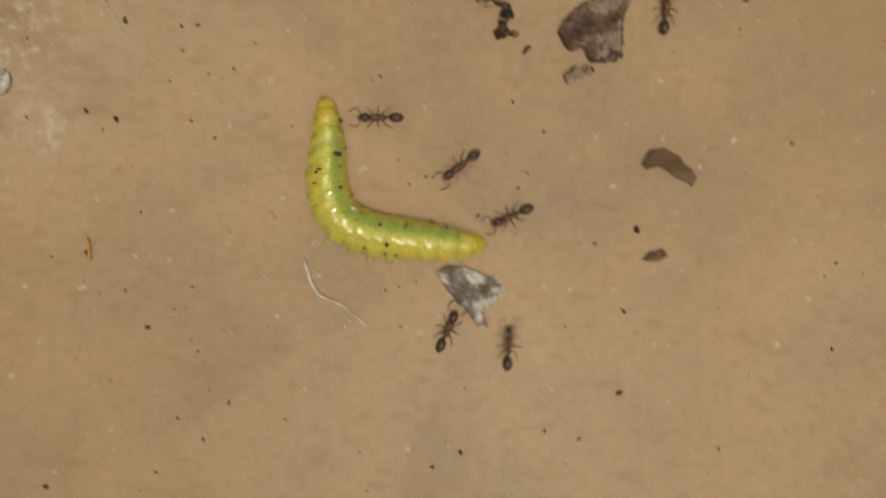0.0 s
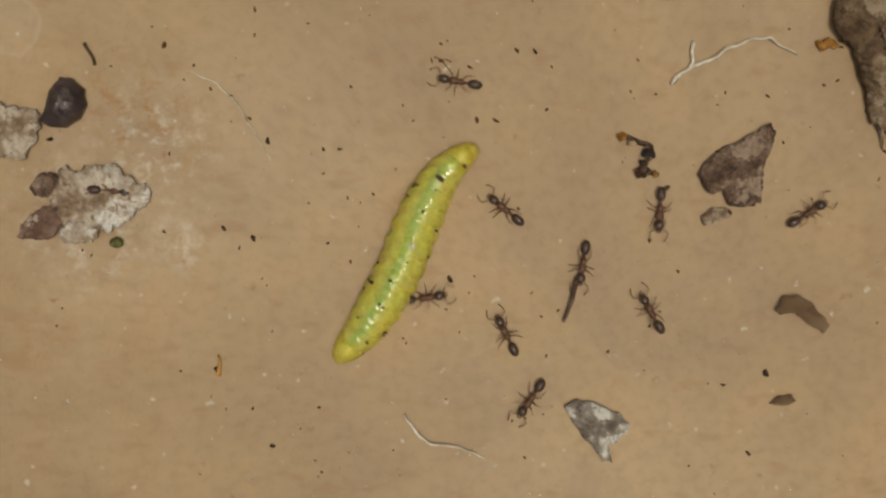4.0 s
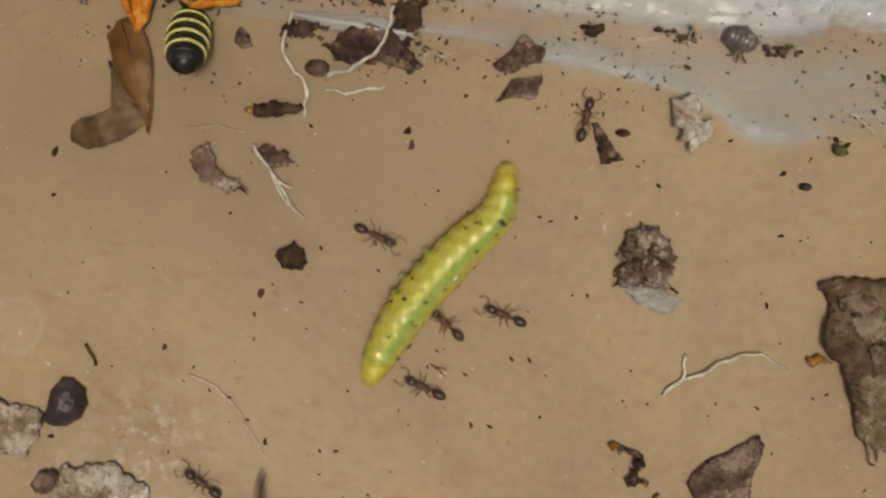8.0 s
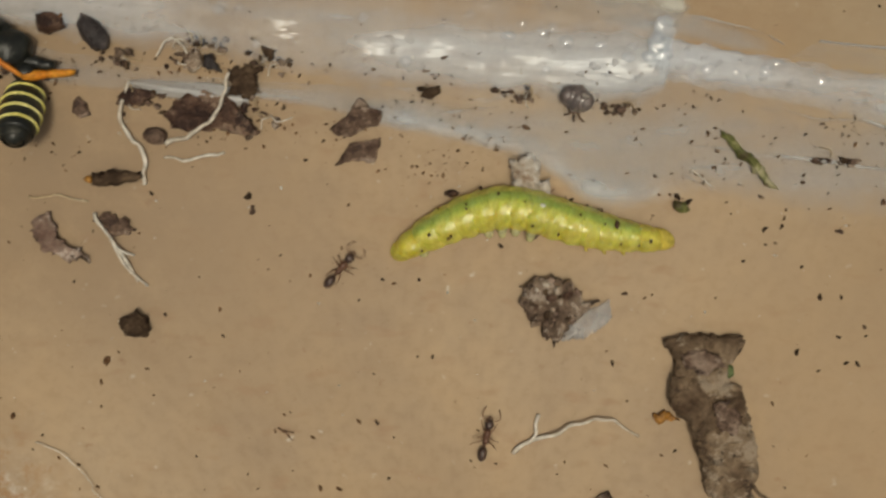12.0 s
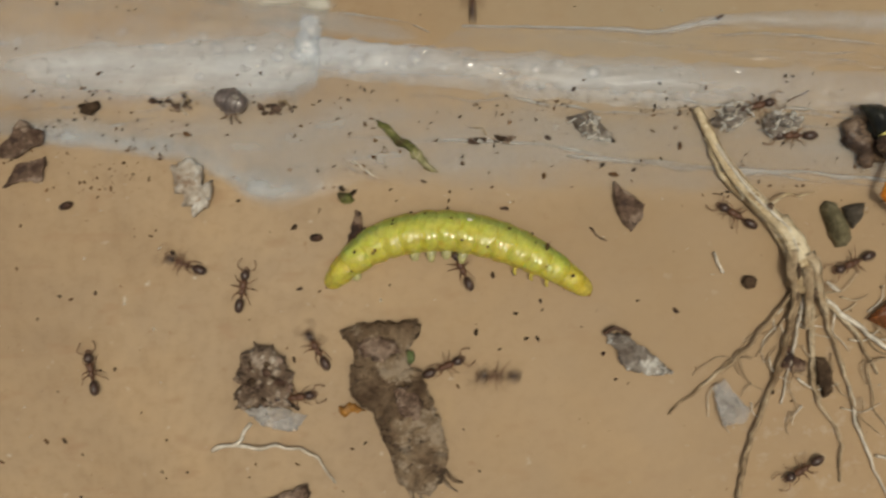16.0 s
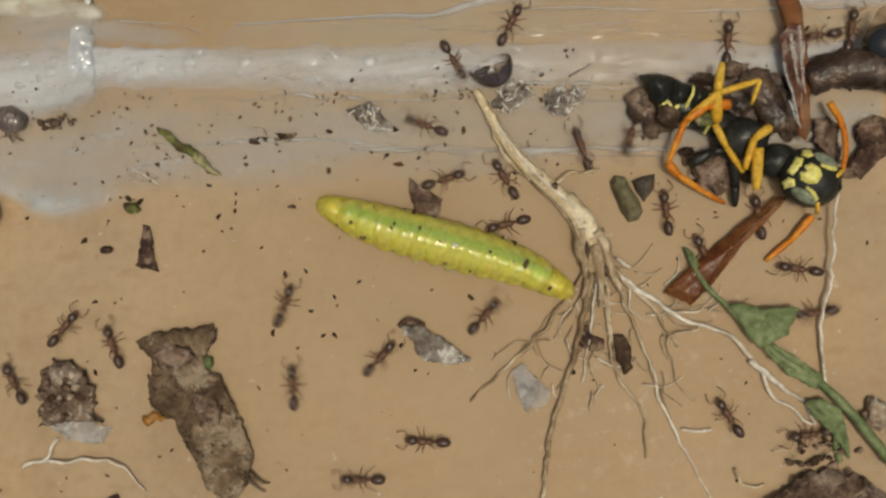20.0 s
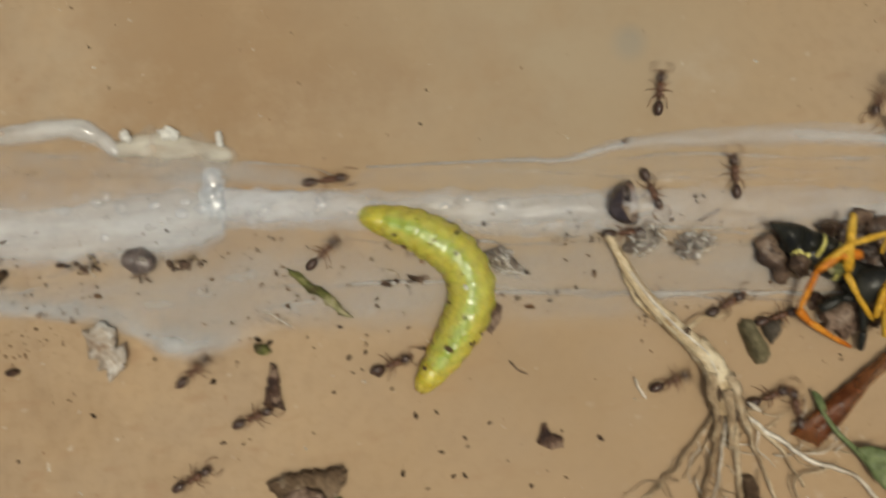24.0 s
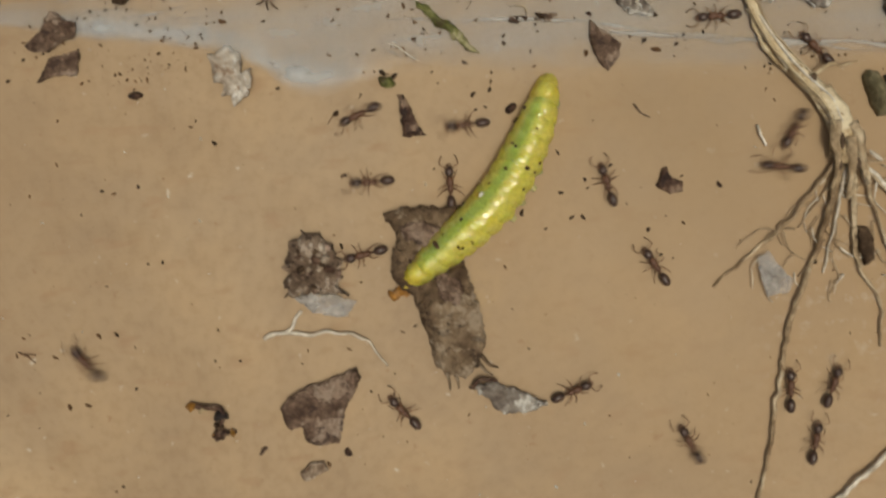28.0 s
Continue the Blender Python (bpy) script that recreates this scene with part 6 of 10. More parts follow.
    for outline, lab in (
        ([(-0.8, -0.2), (-0.55, -0.5), (-0.1, -0.45), (0.2, -0.25), (0.2, 0.25), (-0.1, 0.45), (-0.55, 0.5), (-0.8, 0.2), (-0.55, 0)], "yellow face shield"),
        ([(-1.3, -0.42), (-0.98, -0.5), (-0.9, -0.1), (-0.98, 0.0), (-0.9, 0.1), (-0.98, 0.5), (-1.3, 0.42)], "yellow brow mark"),
        ([(-1.15, -0.95), (-0.85, -1.15), (-0.6, -0.85), (-0.8, -0.6), (-1.1, -0.62)], "yellow brow mark"),
        ([(-1.15, 0.95), (-0.85, 1.15), (-0.6, 0.85), (-0.8, 0.6), (-1.1, 0.62)], "yellow brow mark"),
    ):
        bm = sheet([(x * 1.08, y * 1.12) for x, y in outline], 0.08, ragged=0.02, rings=3, crumple=0.04, fine=0.2)
        for v in bm.verts:
            v.co.z += 1.3 * math.sqrt(max(0.05, 1 - (v.co.x / 1.8) ** 2 - (v.co.y / 1.62) ** 2)) - 0.02
        part("face_mark", bm, WASP_YELLOW, head, lab)
    for side in (-1, 1):
        part("eye_rim", tube([(-0.15, side * 0.72, 1.2), (0.3, side * 0.78, 1.19), (0.72, side * 0.98, 0.98)], 0.09, 0.14, 7), WASP_YELLOW, head, "yellow eye rim")
    part("jaw", blob(0.5, 0.35, 0.35, 2, 0.1, 1, 1, (1.25, 0.3, 0.45)), WASP_BLACK, head)
    part("antenna", tube([(3.46, -3.85, 2), (3.56, -4.34, 2.2), (3.57, -4.9, 1.8)], 0.16, 0.12), WASP_GOLD, second)
    part("antenna", tube([(4.14, -3.22, 2.2), (4.66, -2.98, 2.4), (5.13, -2.65, 2.2)], 0.16, 0.12), WASP_GOLD, second)
    part("antenna", tube([(5.13, -2.65, 2.2), (5.49, -1.28, 2), (5.41, 0, 1.8), (5.01, 1.11, 1.5)], 0.14, 0.22), WASP_ORANGE, second)
    for pts, mt, r in (
        ([(-1.37, 0.78, 2), (-1.26, 2.42, 2.6), (-0.76, 3.9, 2.2)], WASP_GOLD, 0.3),
        ([(-3.09, 0.99, 2), (-1.27, 2.26, 2.6), (1.07, 2.69, 2.6), (0.68, 1.5, 1.8)], WASP_GOLD, 0.22),
        ([(-0.58, 1.61, 2.2), (-1.89, 1.66, 2.3), (-3.13, 0.97, 2.2), (-4.2, -1.21, 1.6)], WASP_ORANGE, 0.3),
        ([(-4.18, -1.21, 1.5), (-3.65, -1.9, 1.3), (-2.27, -3, 0.9), (-1.07, -3.77, 0.4)], WASP_ORANGE, 0.24),
        ([(-1.52, 0.63, 2.2), (-1.04, -0.68, 2.2), (-0.18, -2.17, 1.8)], WASP_GOLD, 0.2),
        ([(1.47, 0.1, 2), (0.48, -0.41, 2.4), (-0.17, -2.03, 2.2)], WASP_GOLD, 0.26),
        ([(0.64, -0.95, 2.4), (0.43, -3.18, 1.8)], WASP_GOLD, 0.3),
        ([(3.73, -5.03, 0.5), (2.42, -6.27, 0.4), (0.9, -7.29, 0.3)], WASP_ORANGE, 0.22),
        ([(-2.88, -1.35, 1.2), (-1.68, -0.81, 1.5), (-0.41, -0.86, 1.4)], WASP_BLACK, 0.3),
        ([(-0.48, -1.02, 1.6), (-0.48, -2.89, 1), (-0.55, -3.99, 0.5)], WASP_BLACK, 0.28),
    ):
        wasp_leg(second, pts, mt, r)
    wing_part(second, [(2.26, 9.36), (3.21, 8.94), (3.83, 7.96), (4.18, 6.43), (4.24, 4.29), (4.13, 2.17), (3.97, 0.06), (3.68, -0.87), (3.24, -0.49), (3.26, 1.43), (3.26, 3.78), (3.05, 5.83), (2.74, 7.68)], WING_RED, lift=1.0, rise=0.5)
    wing_part(second, [(2.63, 5.03), (3.35, 5.69), (3.97, 5.6), (4.03, 4.32), (3.67, 2.23), (3.16, 0.59), (2.94, 2.33), (2.7, 3.85)], WING_SHINE, lift=1.4, rise=0.3)
    wing_part(second, [(2.4, -3.86), (1.7, -4.58), (-0.21, -6.12), (-2.17, -8.15), (-3.58, -9.34), (-5.08, -8.46), (-3.68, -7.33), (-1.62, -5.96), (0.6, -4.45), (1.95, -3.65)], WING_RED, lift=0.4, rise=0.5, veins=[[(2.04, -3.82, 1), (-0.9, -6.2, 1), (-3.22, -8.99, 0.8)]])
    for pts in ([(2.57, 3.62, 2.2), (2.76, 1.97, 2.3), (3.14, -0.17, 2.1)], [(3.59, 5.42, 2.2), (3.53, 3.43, 2.3), (3.56, 1.73, 2.2)], [(2.61, 1.43, 2.3), (2.89, 0.57, 2.2), (3.07, 0.04, 2)], [(3.12, 5.04, 2.2), (3.1, 3.16, 2.4), (3.25, 2.24, 2.2)]):
        part("wing_fold", tube(kinked(pts, pts[0][0], 0.12), 0.1, 0.05, 6, flat=0.5), MEMBRANE, second, "pale glossy wing fold")
    for k, outline in enumerate((
        [(-5.26, 3.89), (-4.26, 3.86), (-3.22, 3.48), (-3.4, 2.77), (-3.9, 2.0), (-4.4, 2.06), (-4.78, 2.93)],
        [(-3.35, 3.42), (-2.36, 2.95), (-2.48, 2.23), (-2.96, 1.66), (-3.86, 1.98), (-3.66, 2.79)],
        [(-2.46, 2.98), (-1.42, 2.42), (-1.69, 1.82), (-2.77, 1.43), (-2.68, 2.24)],
    )):
        plate = part("back_plate", sheet(outline, 0.16, crumple=0.16, ragged=0.05, fine=0.3, lift=1.35 + 0.06 * k, dome=0.5, seed=70 + k), WASP_BLACK, second, "slate-black abdominal plate")
        for pts in ([[(-4.36, 1.94, 1.75), (-3.92, 2.2, 1.95), (-3.75, 1.9, 1.9)]], [[(-2.38, 2.94, 1.9), (-2.52, 2.43, 2.15), (-2.97, 1.71, 1.85)]], [[(-1.49, 2.37, 1.9), (-1.71, 1.85, 1.9)]])[k]:
            part("yellow_edge", tube(pts, 0.07, 0.12, 6, rough=0.5, flat=0.6), WASP_YELLOW, plate, "pale yellow plate edge")
    for k, (outline, m, up) in enumerate((
        ([(-6.01, 2.76), (-5.58, 3.24), (-4.94, 3.27), (-4.47, 2.68), (-4.05, 1.67), (-3.93, 0.91), (-4.64, 0.19), (-5.1, 0.84), (-5.05, 1.26), (-5.96, 1.69)], TORN_HUSK, 0.5),
        ([(-4.3, 2.01), (-3.67, 2.14), (-3.32, 1.47), (-3.3, 0.74), (-3.93, 0.65), (-4.47, 1.4)], TORN_HUSK, 1.5),
        ([(-2.41, 3.42), (-1.49, 3.69), (-1.04, 3.19), (-1.79, 2.7)], TORN_HUSK, 0.9),
        ([(0.42, 3.55), (1.98, 3.46), (2.39, 2.47), (2.8, 1.36), (3.1, 0.27), (2.62, -0.3), (1.61, 0.03), (1.08, 0.93), (0.96, 1.79), (0.43, 2.7)], TORN_HUSK, 0.7),
        ([(-2.59, -1.1), (-1.78, -0.69), (-0.77, -1.32), (-0.84, -2.59), (-1.71, -2.94), (-2.47, -2.33)], LITTER, 0.6),
    )):
        part("torn_plate", sheet(outline, 0.1, crumple=0.45, ragged=0.2, fine=0.35, lift=up, dome=0.4, seed=50 + k), m, second, "torn ragged brown body plate")
    mess = thing("brown_litter_wad", 47.74, 33.77, 0, "brown matted litter under the dead wasp", "litter")
    part("wad", sheet([(-2.55, 1.6), (-0.76, 1.87), (1.27, 1.46), (2.17, -0.58), (1.65, -2.46), (0.13, -1.79), (-1.37, -0.81), (-2.37, 0.28)], 0.12, crumple=0.8, ragged=0.4, fine=0.4, seed=31, rings=7), TORN_HUSK, mess)
    part("wad", sheet([(-7.24, 1.35), (-6.4, 1.74), (-6.06, 0.4), (-5.3, -0.01), (-5.92, -1.24), (-6.33, -1.51), (-6.78, -0.32)], 0.1, crumple=0.5, ragged=0.3, seed=37), TORN_HUSK, mess)
    part("wad", sheet([(-4.12, -3.07), (-3.16, -2.54), (-1.94, -3.17), (-1.59, -4.34), (-2.63, -5.03), (-3.84, -4.4)], 0.2, crumple=0.9, ragged=0.25, seed=41), LITTER, mess)
    for k, (x, y, s) in enumerate(((-6.2, 0.6, 0.6), (-5.4, -0.8, 0.5), (-3.0, 1.6, 0.5), (-1.2, 1.9, 0.7), (0.4, 0.6, 0.6), (1.4, -1.6, 0.55), (-2.2, -3.0, 0.6), (-1.0, -4.2, 0.5), (3.6, -3.4, 0.6), (4.4, -4.6, 0.45), (2.2, 1.2, 0.5), (-4.4, -2.4, 0.4))):
        part("crumb", blob(s, s * 0.75, s * 0.6, 2, 0.5, 2, k, (x, y, 0.6)), (LITTER, DIRT, LITTER_RED)[k % 3], mess)
    part("wad", sheet([(2.72, -1.45), (3.69, -1.25), (4.3, -3.09), (4.04, -4.03), (2.97, -3.58)], 0.4, crumple=1.2, ragged=0.3, seed=43), LITTER, mess)

    fly = thing("dead_beetle", 52.94, 34.76, 0, "dead insect with a brown body and glossy black head", "insect")
    body = tube([(-2.52, -0.3, 0.9), (-1.29, 0.16, 1.1), (0.23, 0.06, 1.2), (2.36, -0.29, 1.2)], 0.95, 1.25, 14, 0.3, 0.25, 3)
    part("body", body, TORN_HUSK, fly)
    part("head", blob(1.25, 1.15, 1.1, 3, 0.04, 1, 1, (1.67, 1.24, 1.5)), BLACK_GLOSS, fly)
    part("wing", sheet([(0.73, 2.02), (1.47, 3.19), (1.71, 3.32), (1.87, 1.88), (2.02, 0.91), (1.23, 0.85)], 0.06, lift=1.6, crumple=0.5, seed=5), WING_CLEAR, fly)


wasps()


# ---------------------------------------------------------------- things that get carried or pushed about
def movers():
    made = {}
    cup = thing("shell_cup", 0, 0, 0, "glossy black hollow shell with a brown inside, carried by ants", "shell")

    def bowl(rx, ry, tall, cut):
        """A domed half shell with a notch in its rim."""
        bm, last = bmesh.new(), None
        for i in range(9):
            a = math.pi / 2 * i / 8.3
            ring = []
            for k in range(28):
                b = 2 * math.pi * k / 28
                notch = (cut * math.exp(-((b - 1.3) / 0.5) ** 2) - 0.45 * max(0, math.cos(b - 4.1)) ** 5) * math.cos(a) ** 3
                ring.append(bm.verts.new((rx * math.cos(a) * math.cos(b) * (1 - notch), ry * math.cos(a) * math.sin(b) * (1 - notch) * (1 + 0.12 * math.cos(b)), tall * math.sin(a) + 0.5 * max(0, notch) * tall)))
            if last:
                for k in range(28):
                    bm.faces.new((last[k], last[(k + 1) % 28], ring[(k + 1) % 28], ring[k]))
            last = ring
        bm.faces.new(last)
        return bm

    part("shell", bowl(1.2, 1.0, 1.35, 0.6), SHELL, cup)
    part("lining", bowl(1.12, 0.92, 1.24, 0.6), PINK_PEEL, cup, "grey-brown lining")
    part("flap", sheet([(-0.9, -0.75), (-0.2, -0.6), (-0.1, -0.2), (-0.6, 0.2), (-1.05, -0.1)], 0.12, crumple=0.3, lift=0.12), SHELL, cup)
    part("membrane", sheet([(0.2, -0.5), (0.8, -0.3), (0.9, 0.3), (0.4, 0.5), (0.1, 0.1)], 0.06, crumple=0.3, lift=0.2), PALE_FLAKE, cup, "pale torn membrane")
    made["cup"] = cup
    stick = thing("straw_stick", 0, 0, 0, "short dark brown stick dragged by an ant", "stick")
    part("stick", tube([(-1.35, 0, 0.35), (0, 0.08, 0.42), (1.35, 0, 0.35)], 0.14, 0.1, rough=0.3), LITTER, stick)
    made["stick"] = stick
    flake = thing("bark_chip", 0, 0, 0, "dark pushed-about chip of bark", "bark")
    part("chip", sheet([(-0.55, -1.1), (0.75, -1.3), (0.45, 0.0), (0.15, 1.3), (-0.2, 1.35), (-0.35, 0.2)], 0.22, crumple=0.4, ragged=0.1, seed=6), LITTER_RED, flake)
    made["flake"] = flake
    clump = thing("debris_clump", 0, 0, 0, "crumbly brown debris clump with a clear flap", "debris")
    part("crumb_mass", sheet([(-1.7, 1.0), (-0.9, 2.2), (-0.2, 2.4), (1.4, 1.6), (1.7, 0.4), (1.5, -1.2), (1.9, -1.6), (0.2, -1.2), (-1.2, -1.3), (-1.9, -1.2), (-1.4, 0.0)], 0.4, crumple=0.6, ragged=0.4, rings=7, seed=3, fine=0.3), PALE_DARK, clump)
    part("clear_flap", sheet([(-1.2, -1.3), (0.2, -1.2), (1.8, -1.5), (2.4, -1.9), (1.6, -2.7), (0.4, -2.6), (-0.6, -2.1)], 0.08, crumple=0.4, ragged=0.2, seed=5), MEMBRANE, clump, "clear milky flap")
    rnd = random.Random(21)
    for k in range(34):
        a, r, size = rnd.uniform(0, 6.28), rnd.random() ** 0.6, rnd.uniform(0.1, 0.3)
        x, y = 1.65 * r * math.cos(a), 0.4 + 1.6 * r * math.sin(a)
        part("crumb", sheet([(x + size * q * math.cos(b), y + size * q * math.sin(b)) for b, q in ((0.9 * i, rnd.uniform(0.6, 1.3)) for i in range(7))], 0.15, crumple=0.3, ragged=0.1, rings=3, lift=0.9 - 0.5 * r, seed=k), rnd.choice((PALE_FLAKE, LITTER_RED, PALE_DARK, LITTER, PINK_PEEL, DIRT)), clump)
    made["clump"] = clump
    heart = thing("brown_chip", 0, 0, 0, "small heart-shaped brown chip on plastic", "chip")
    part("chip", sheet([(-0.75, -0.3), (-0.35, 0.75), (-0.05, 0.85), (0.05, 0.2), (0.75, -0.1), (0.75, -0.7), (0.0, -0.75)], 0.2, crumple=0.2, ragged=0.06), LITTER_RED, heart)
    made["heart"] = heart
    grey = thing("grey_flake", 0, 0, 0, "grey ragged flake with a dark red edge", "flake")
    part("flake", sheet([(-2.0, 1.2), (-1.2, 1.3), (-0.5, 0.9), (0.6, 0.1), (1.9, -1.3), (0.3, -1.3), (-0.8, -0.9), (-1.3, 0.2)], 0.12, crumple=0.6, ragged=0.2, seed=9), GREY_FLAKE, grey)
    part("dark_edge", tube([(-2.0, 1.2, 0.4), (-1.4, 1.55, 0.6), (-0.5, 1.1, 0.5)], 0.16, 0.1), LITTER_RED, grey)
    made["grey"] = grey
    leafy = thing("leaf_chip", 0, 0, 0, "pointed red-brown chip of dry leaf", "leaf scrap")
    part("chip", sheet([(-0.85, 1.5), (-0.3, 1.0), (0.9, 0.1), (0.75, -0.6), (0.1, -1.5), (-0.5, -0.9), (-0.9, 0.2)], 0.15, crumple=0.6, ragged=0.08, seed=13), LITTER, leafy)
    made["leafy"] = leafy
    bent = thing("fibre", 0, 0, 0, "bent pale plant fibre with a side shoot", "fibre")
    part("stem", tube(kinked([(-0.02, 0.02, 0.1), (1.02, 1.07, 0.3), (2.11, 1.6, 0.4), (3.51, 2.45, 0.5), (4.96, 2.88, 0.5), (6.03, 2.72, 0.3), (7.17, 2.13, 0.1)], 3, 0.3, 0.5), 0.12, 0.055, step=0.2, rough=0.7, flat=0.6), THREAD, bent)
    part("branch", tube([(1.14, 2.56, 0.1), (1.03, 1.96, 0.2), (1.14, 1.43, 0.2), (0.91, 1.01, 0.2)], 0.11, 0.09, rough=0.4), THREAD, bent)
    made["bent"] = bent
    return made


MOVERS = movers()


# ---------------------------------------------------------------- the caterpillar
RINGS = (0.80, 0.97, 1.09, 1.18, 1.24, 1.28, 1.30, 1.30, 1.30, 1.28, 1.24, 1.16, 1.04, 0.84)


def build_caterpillar():
    """Rings that overlap and slide on one another; +y of each looks at the head."""
    worm = thing("caterpillar", 0, 0, 0, "plump moist yellow-green caterpillar with a dark back line", "caterpillar")
    made = []
    gap = 15.6 / len(RINGS)
    rnd = random.Random(5)
    for k, r in enumerate(RINGS):
        bm = bmesh.new()
        bmesh.ops.create_uvsphere(bm, u_segments=28, v_segments=16, radius=1)
        for v in bm.verts:
            x, y, z = v.co.x, v.co.z, v.co.y
            s = math.hypot(x, z)
            full = (1 - abs(y) ** 2.7) ** 0.42 / max(1e-5, s) if s > 1e-5 else 0
            crease = 1 - 0.035 * math.exp(-((y - 0.3) / 0.13) ** 2) - 0.03 * math.exp(-((y + 0.3) / 0.13) ** 2) + 0.05 * noise.noise(Vector((x * 2.2 + k * 3.1, y * 2.6, z * 2.2))) + 0.05 * noise.noise(Vector((x * 4.6 + k * 7.7, y * 4.0, z * 4.6)))
            taper = 1 + (0.06 if k < 4 else -0.05 if k > 9 else 0) * -y
            flank = 1 + (0.04 + 0.09 * math.cos(y * 3.0)) * math.exp(-((z / max(1e-5, s) + 0.15) / 0.25) ** 2)
            v.co = Vector((x * full * r * crease * taper * flank, y * gap * 1.08, z * full * r * 0.92 * crease * taper))
        bmesh.ops.recalc_face_normals(bm, faces=bm.faces)
        ends = k < 1 or k > len(RINGS) - 2
        seg = part("segment", bm, SKIN_END if ends else SKIN, worm)
        part("gut", blob(0.42 * r, gap * 0.9, 0.4 * r, 2, 0.1, 1.5, k, (0, 0, 0.3 * r)), GUT_END if ends else GUT, seg, "green gut under the skin")
        if k in (1, 2, 3):
            for side in (-1, 1):
                part("leg", tube([(side * r * 0.45, 0.2, -r * 0.7), (side * r * 0.6, 0.3, -r * 0.98), (side * r * 0.5, 0.45, -r * 1.12)], 0.16, 0.05), HEAD_SKIN, seg)
        if k in (6, 7, 8, 9, 13):
            for side in (-1, 1):
                part("proleg", tube([(side * r * 0.45, 0, -r * 0.6), (side * r * 0.72, 0, -r * 0.82), (side * r * (0.95 if k % 2 == 0 else 0.8), 0, -r * 0.95)], 0.4, 0.16, rough=0.2), PROLEG, seg)
        for side in (-1, 1):
            part("breathing_hole", blob(0.07, 0.07, 0.05, 1, 0, 1, 1, (side * r * 1.0, 0.1, -0.1)), HEAD_SKIN, seg)
        for _ in range(rnd.choice((1, 1, 2, 3))):
            a = rnd.uniform(-1.5, 1.5)
            at = (r * 1.0 * math.sin(a), rnd.uniform(-0.4, 0.4), r * 0.92 * math.cos(a))
            part("stuck_dirt_grain", blob(rnd.uniform(0.08, 0.2), rnd.uniform(0.06, 0.13), 0.08, 1, 0.4, 2, a, at), DIRT, seg, "dark dirt grain stuck to the skin")
        if k == 6:
            part("white_fleck", blob(0.12, 0.2, 0.06, 1, 0.2, 2, 1, (0.35, 0.1, r * 0.90)), CREAM_SPOT, seg, "small white fleck")
        if k == 2:
            part("stuck_dirt_grain", blob(0.3, 0.14, 0.12, 2, 0.4, 2, 4, (0.1, 0.3, r * 0.92)), DIRT, seg, "dark dirt grain stuck to the skin")
        made.append(seg)
    head = part("head", blob(0.68, 0.95, 0.6, 3, 0.03, 1, 1), HEAD_SKIN, worm, "small orange-brown head")
    for side in (-1, 1):
        part("jaw", blob(0.14, 0.2, 0.12, 1, 0, 1, 1, (side * 0.17, 0.82, -0.1)), AMBER, head)
        part("eye_spot", blob(0.07, 0.07, 0.06, 1, 0, 1, 1, (side * 0.42, 0.5, 0.18)), DIRT, head)
    tail = part("tail_plate", blob(0.7, 0.9, 0.58, 3, 0.03, 1, 1), SKIN_END, worm)
    part("tail_spot", blob(0.11, 0.11, 0.06, 1, 0.2, 1, 1, (0.1, 0.15, 0.4)), DIRT, tail)
    return worm, [head, *made, tail]


CATERPILLAR, BODY = build_caterpillar()


# ---------------------------------------------------------------- ants
HIPS = ((0.62, 0.13), (0.38, 0.15), (0.14, 0.13))
KNEES = (
    ((0.24, 0.30, 0.16), (0.44, 0.48, -0.25), (0.56, 0.60, -0.42)),
    ((-0.02, 0.38, 0.20), (-0.06, 0.62, -0.22), (-0.12, 0.78, -0.42)),
    ((-0.30, 0.34, 0.22), (-0.60, 0.50, -0.22), (-0.82, 0.60, -0.42)),
)


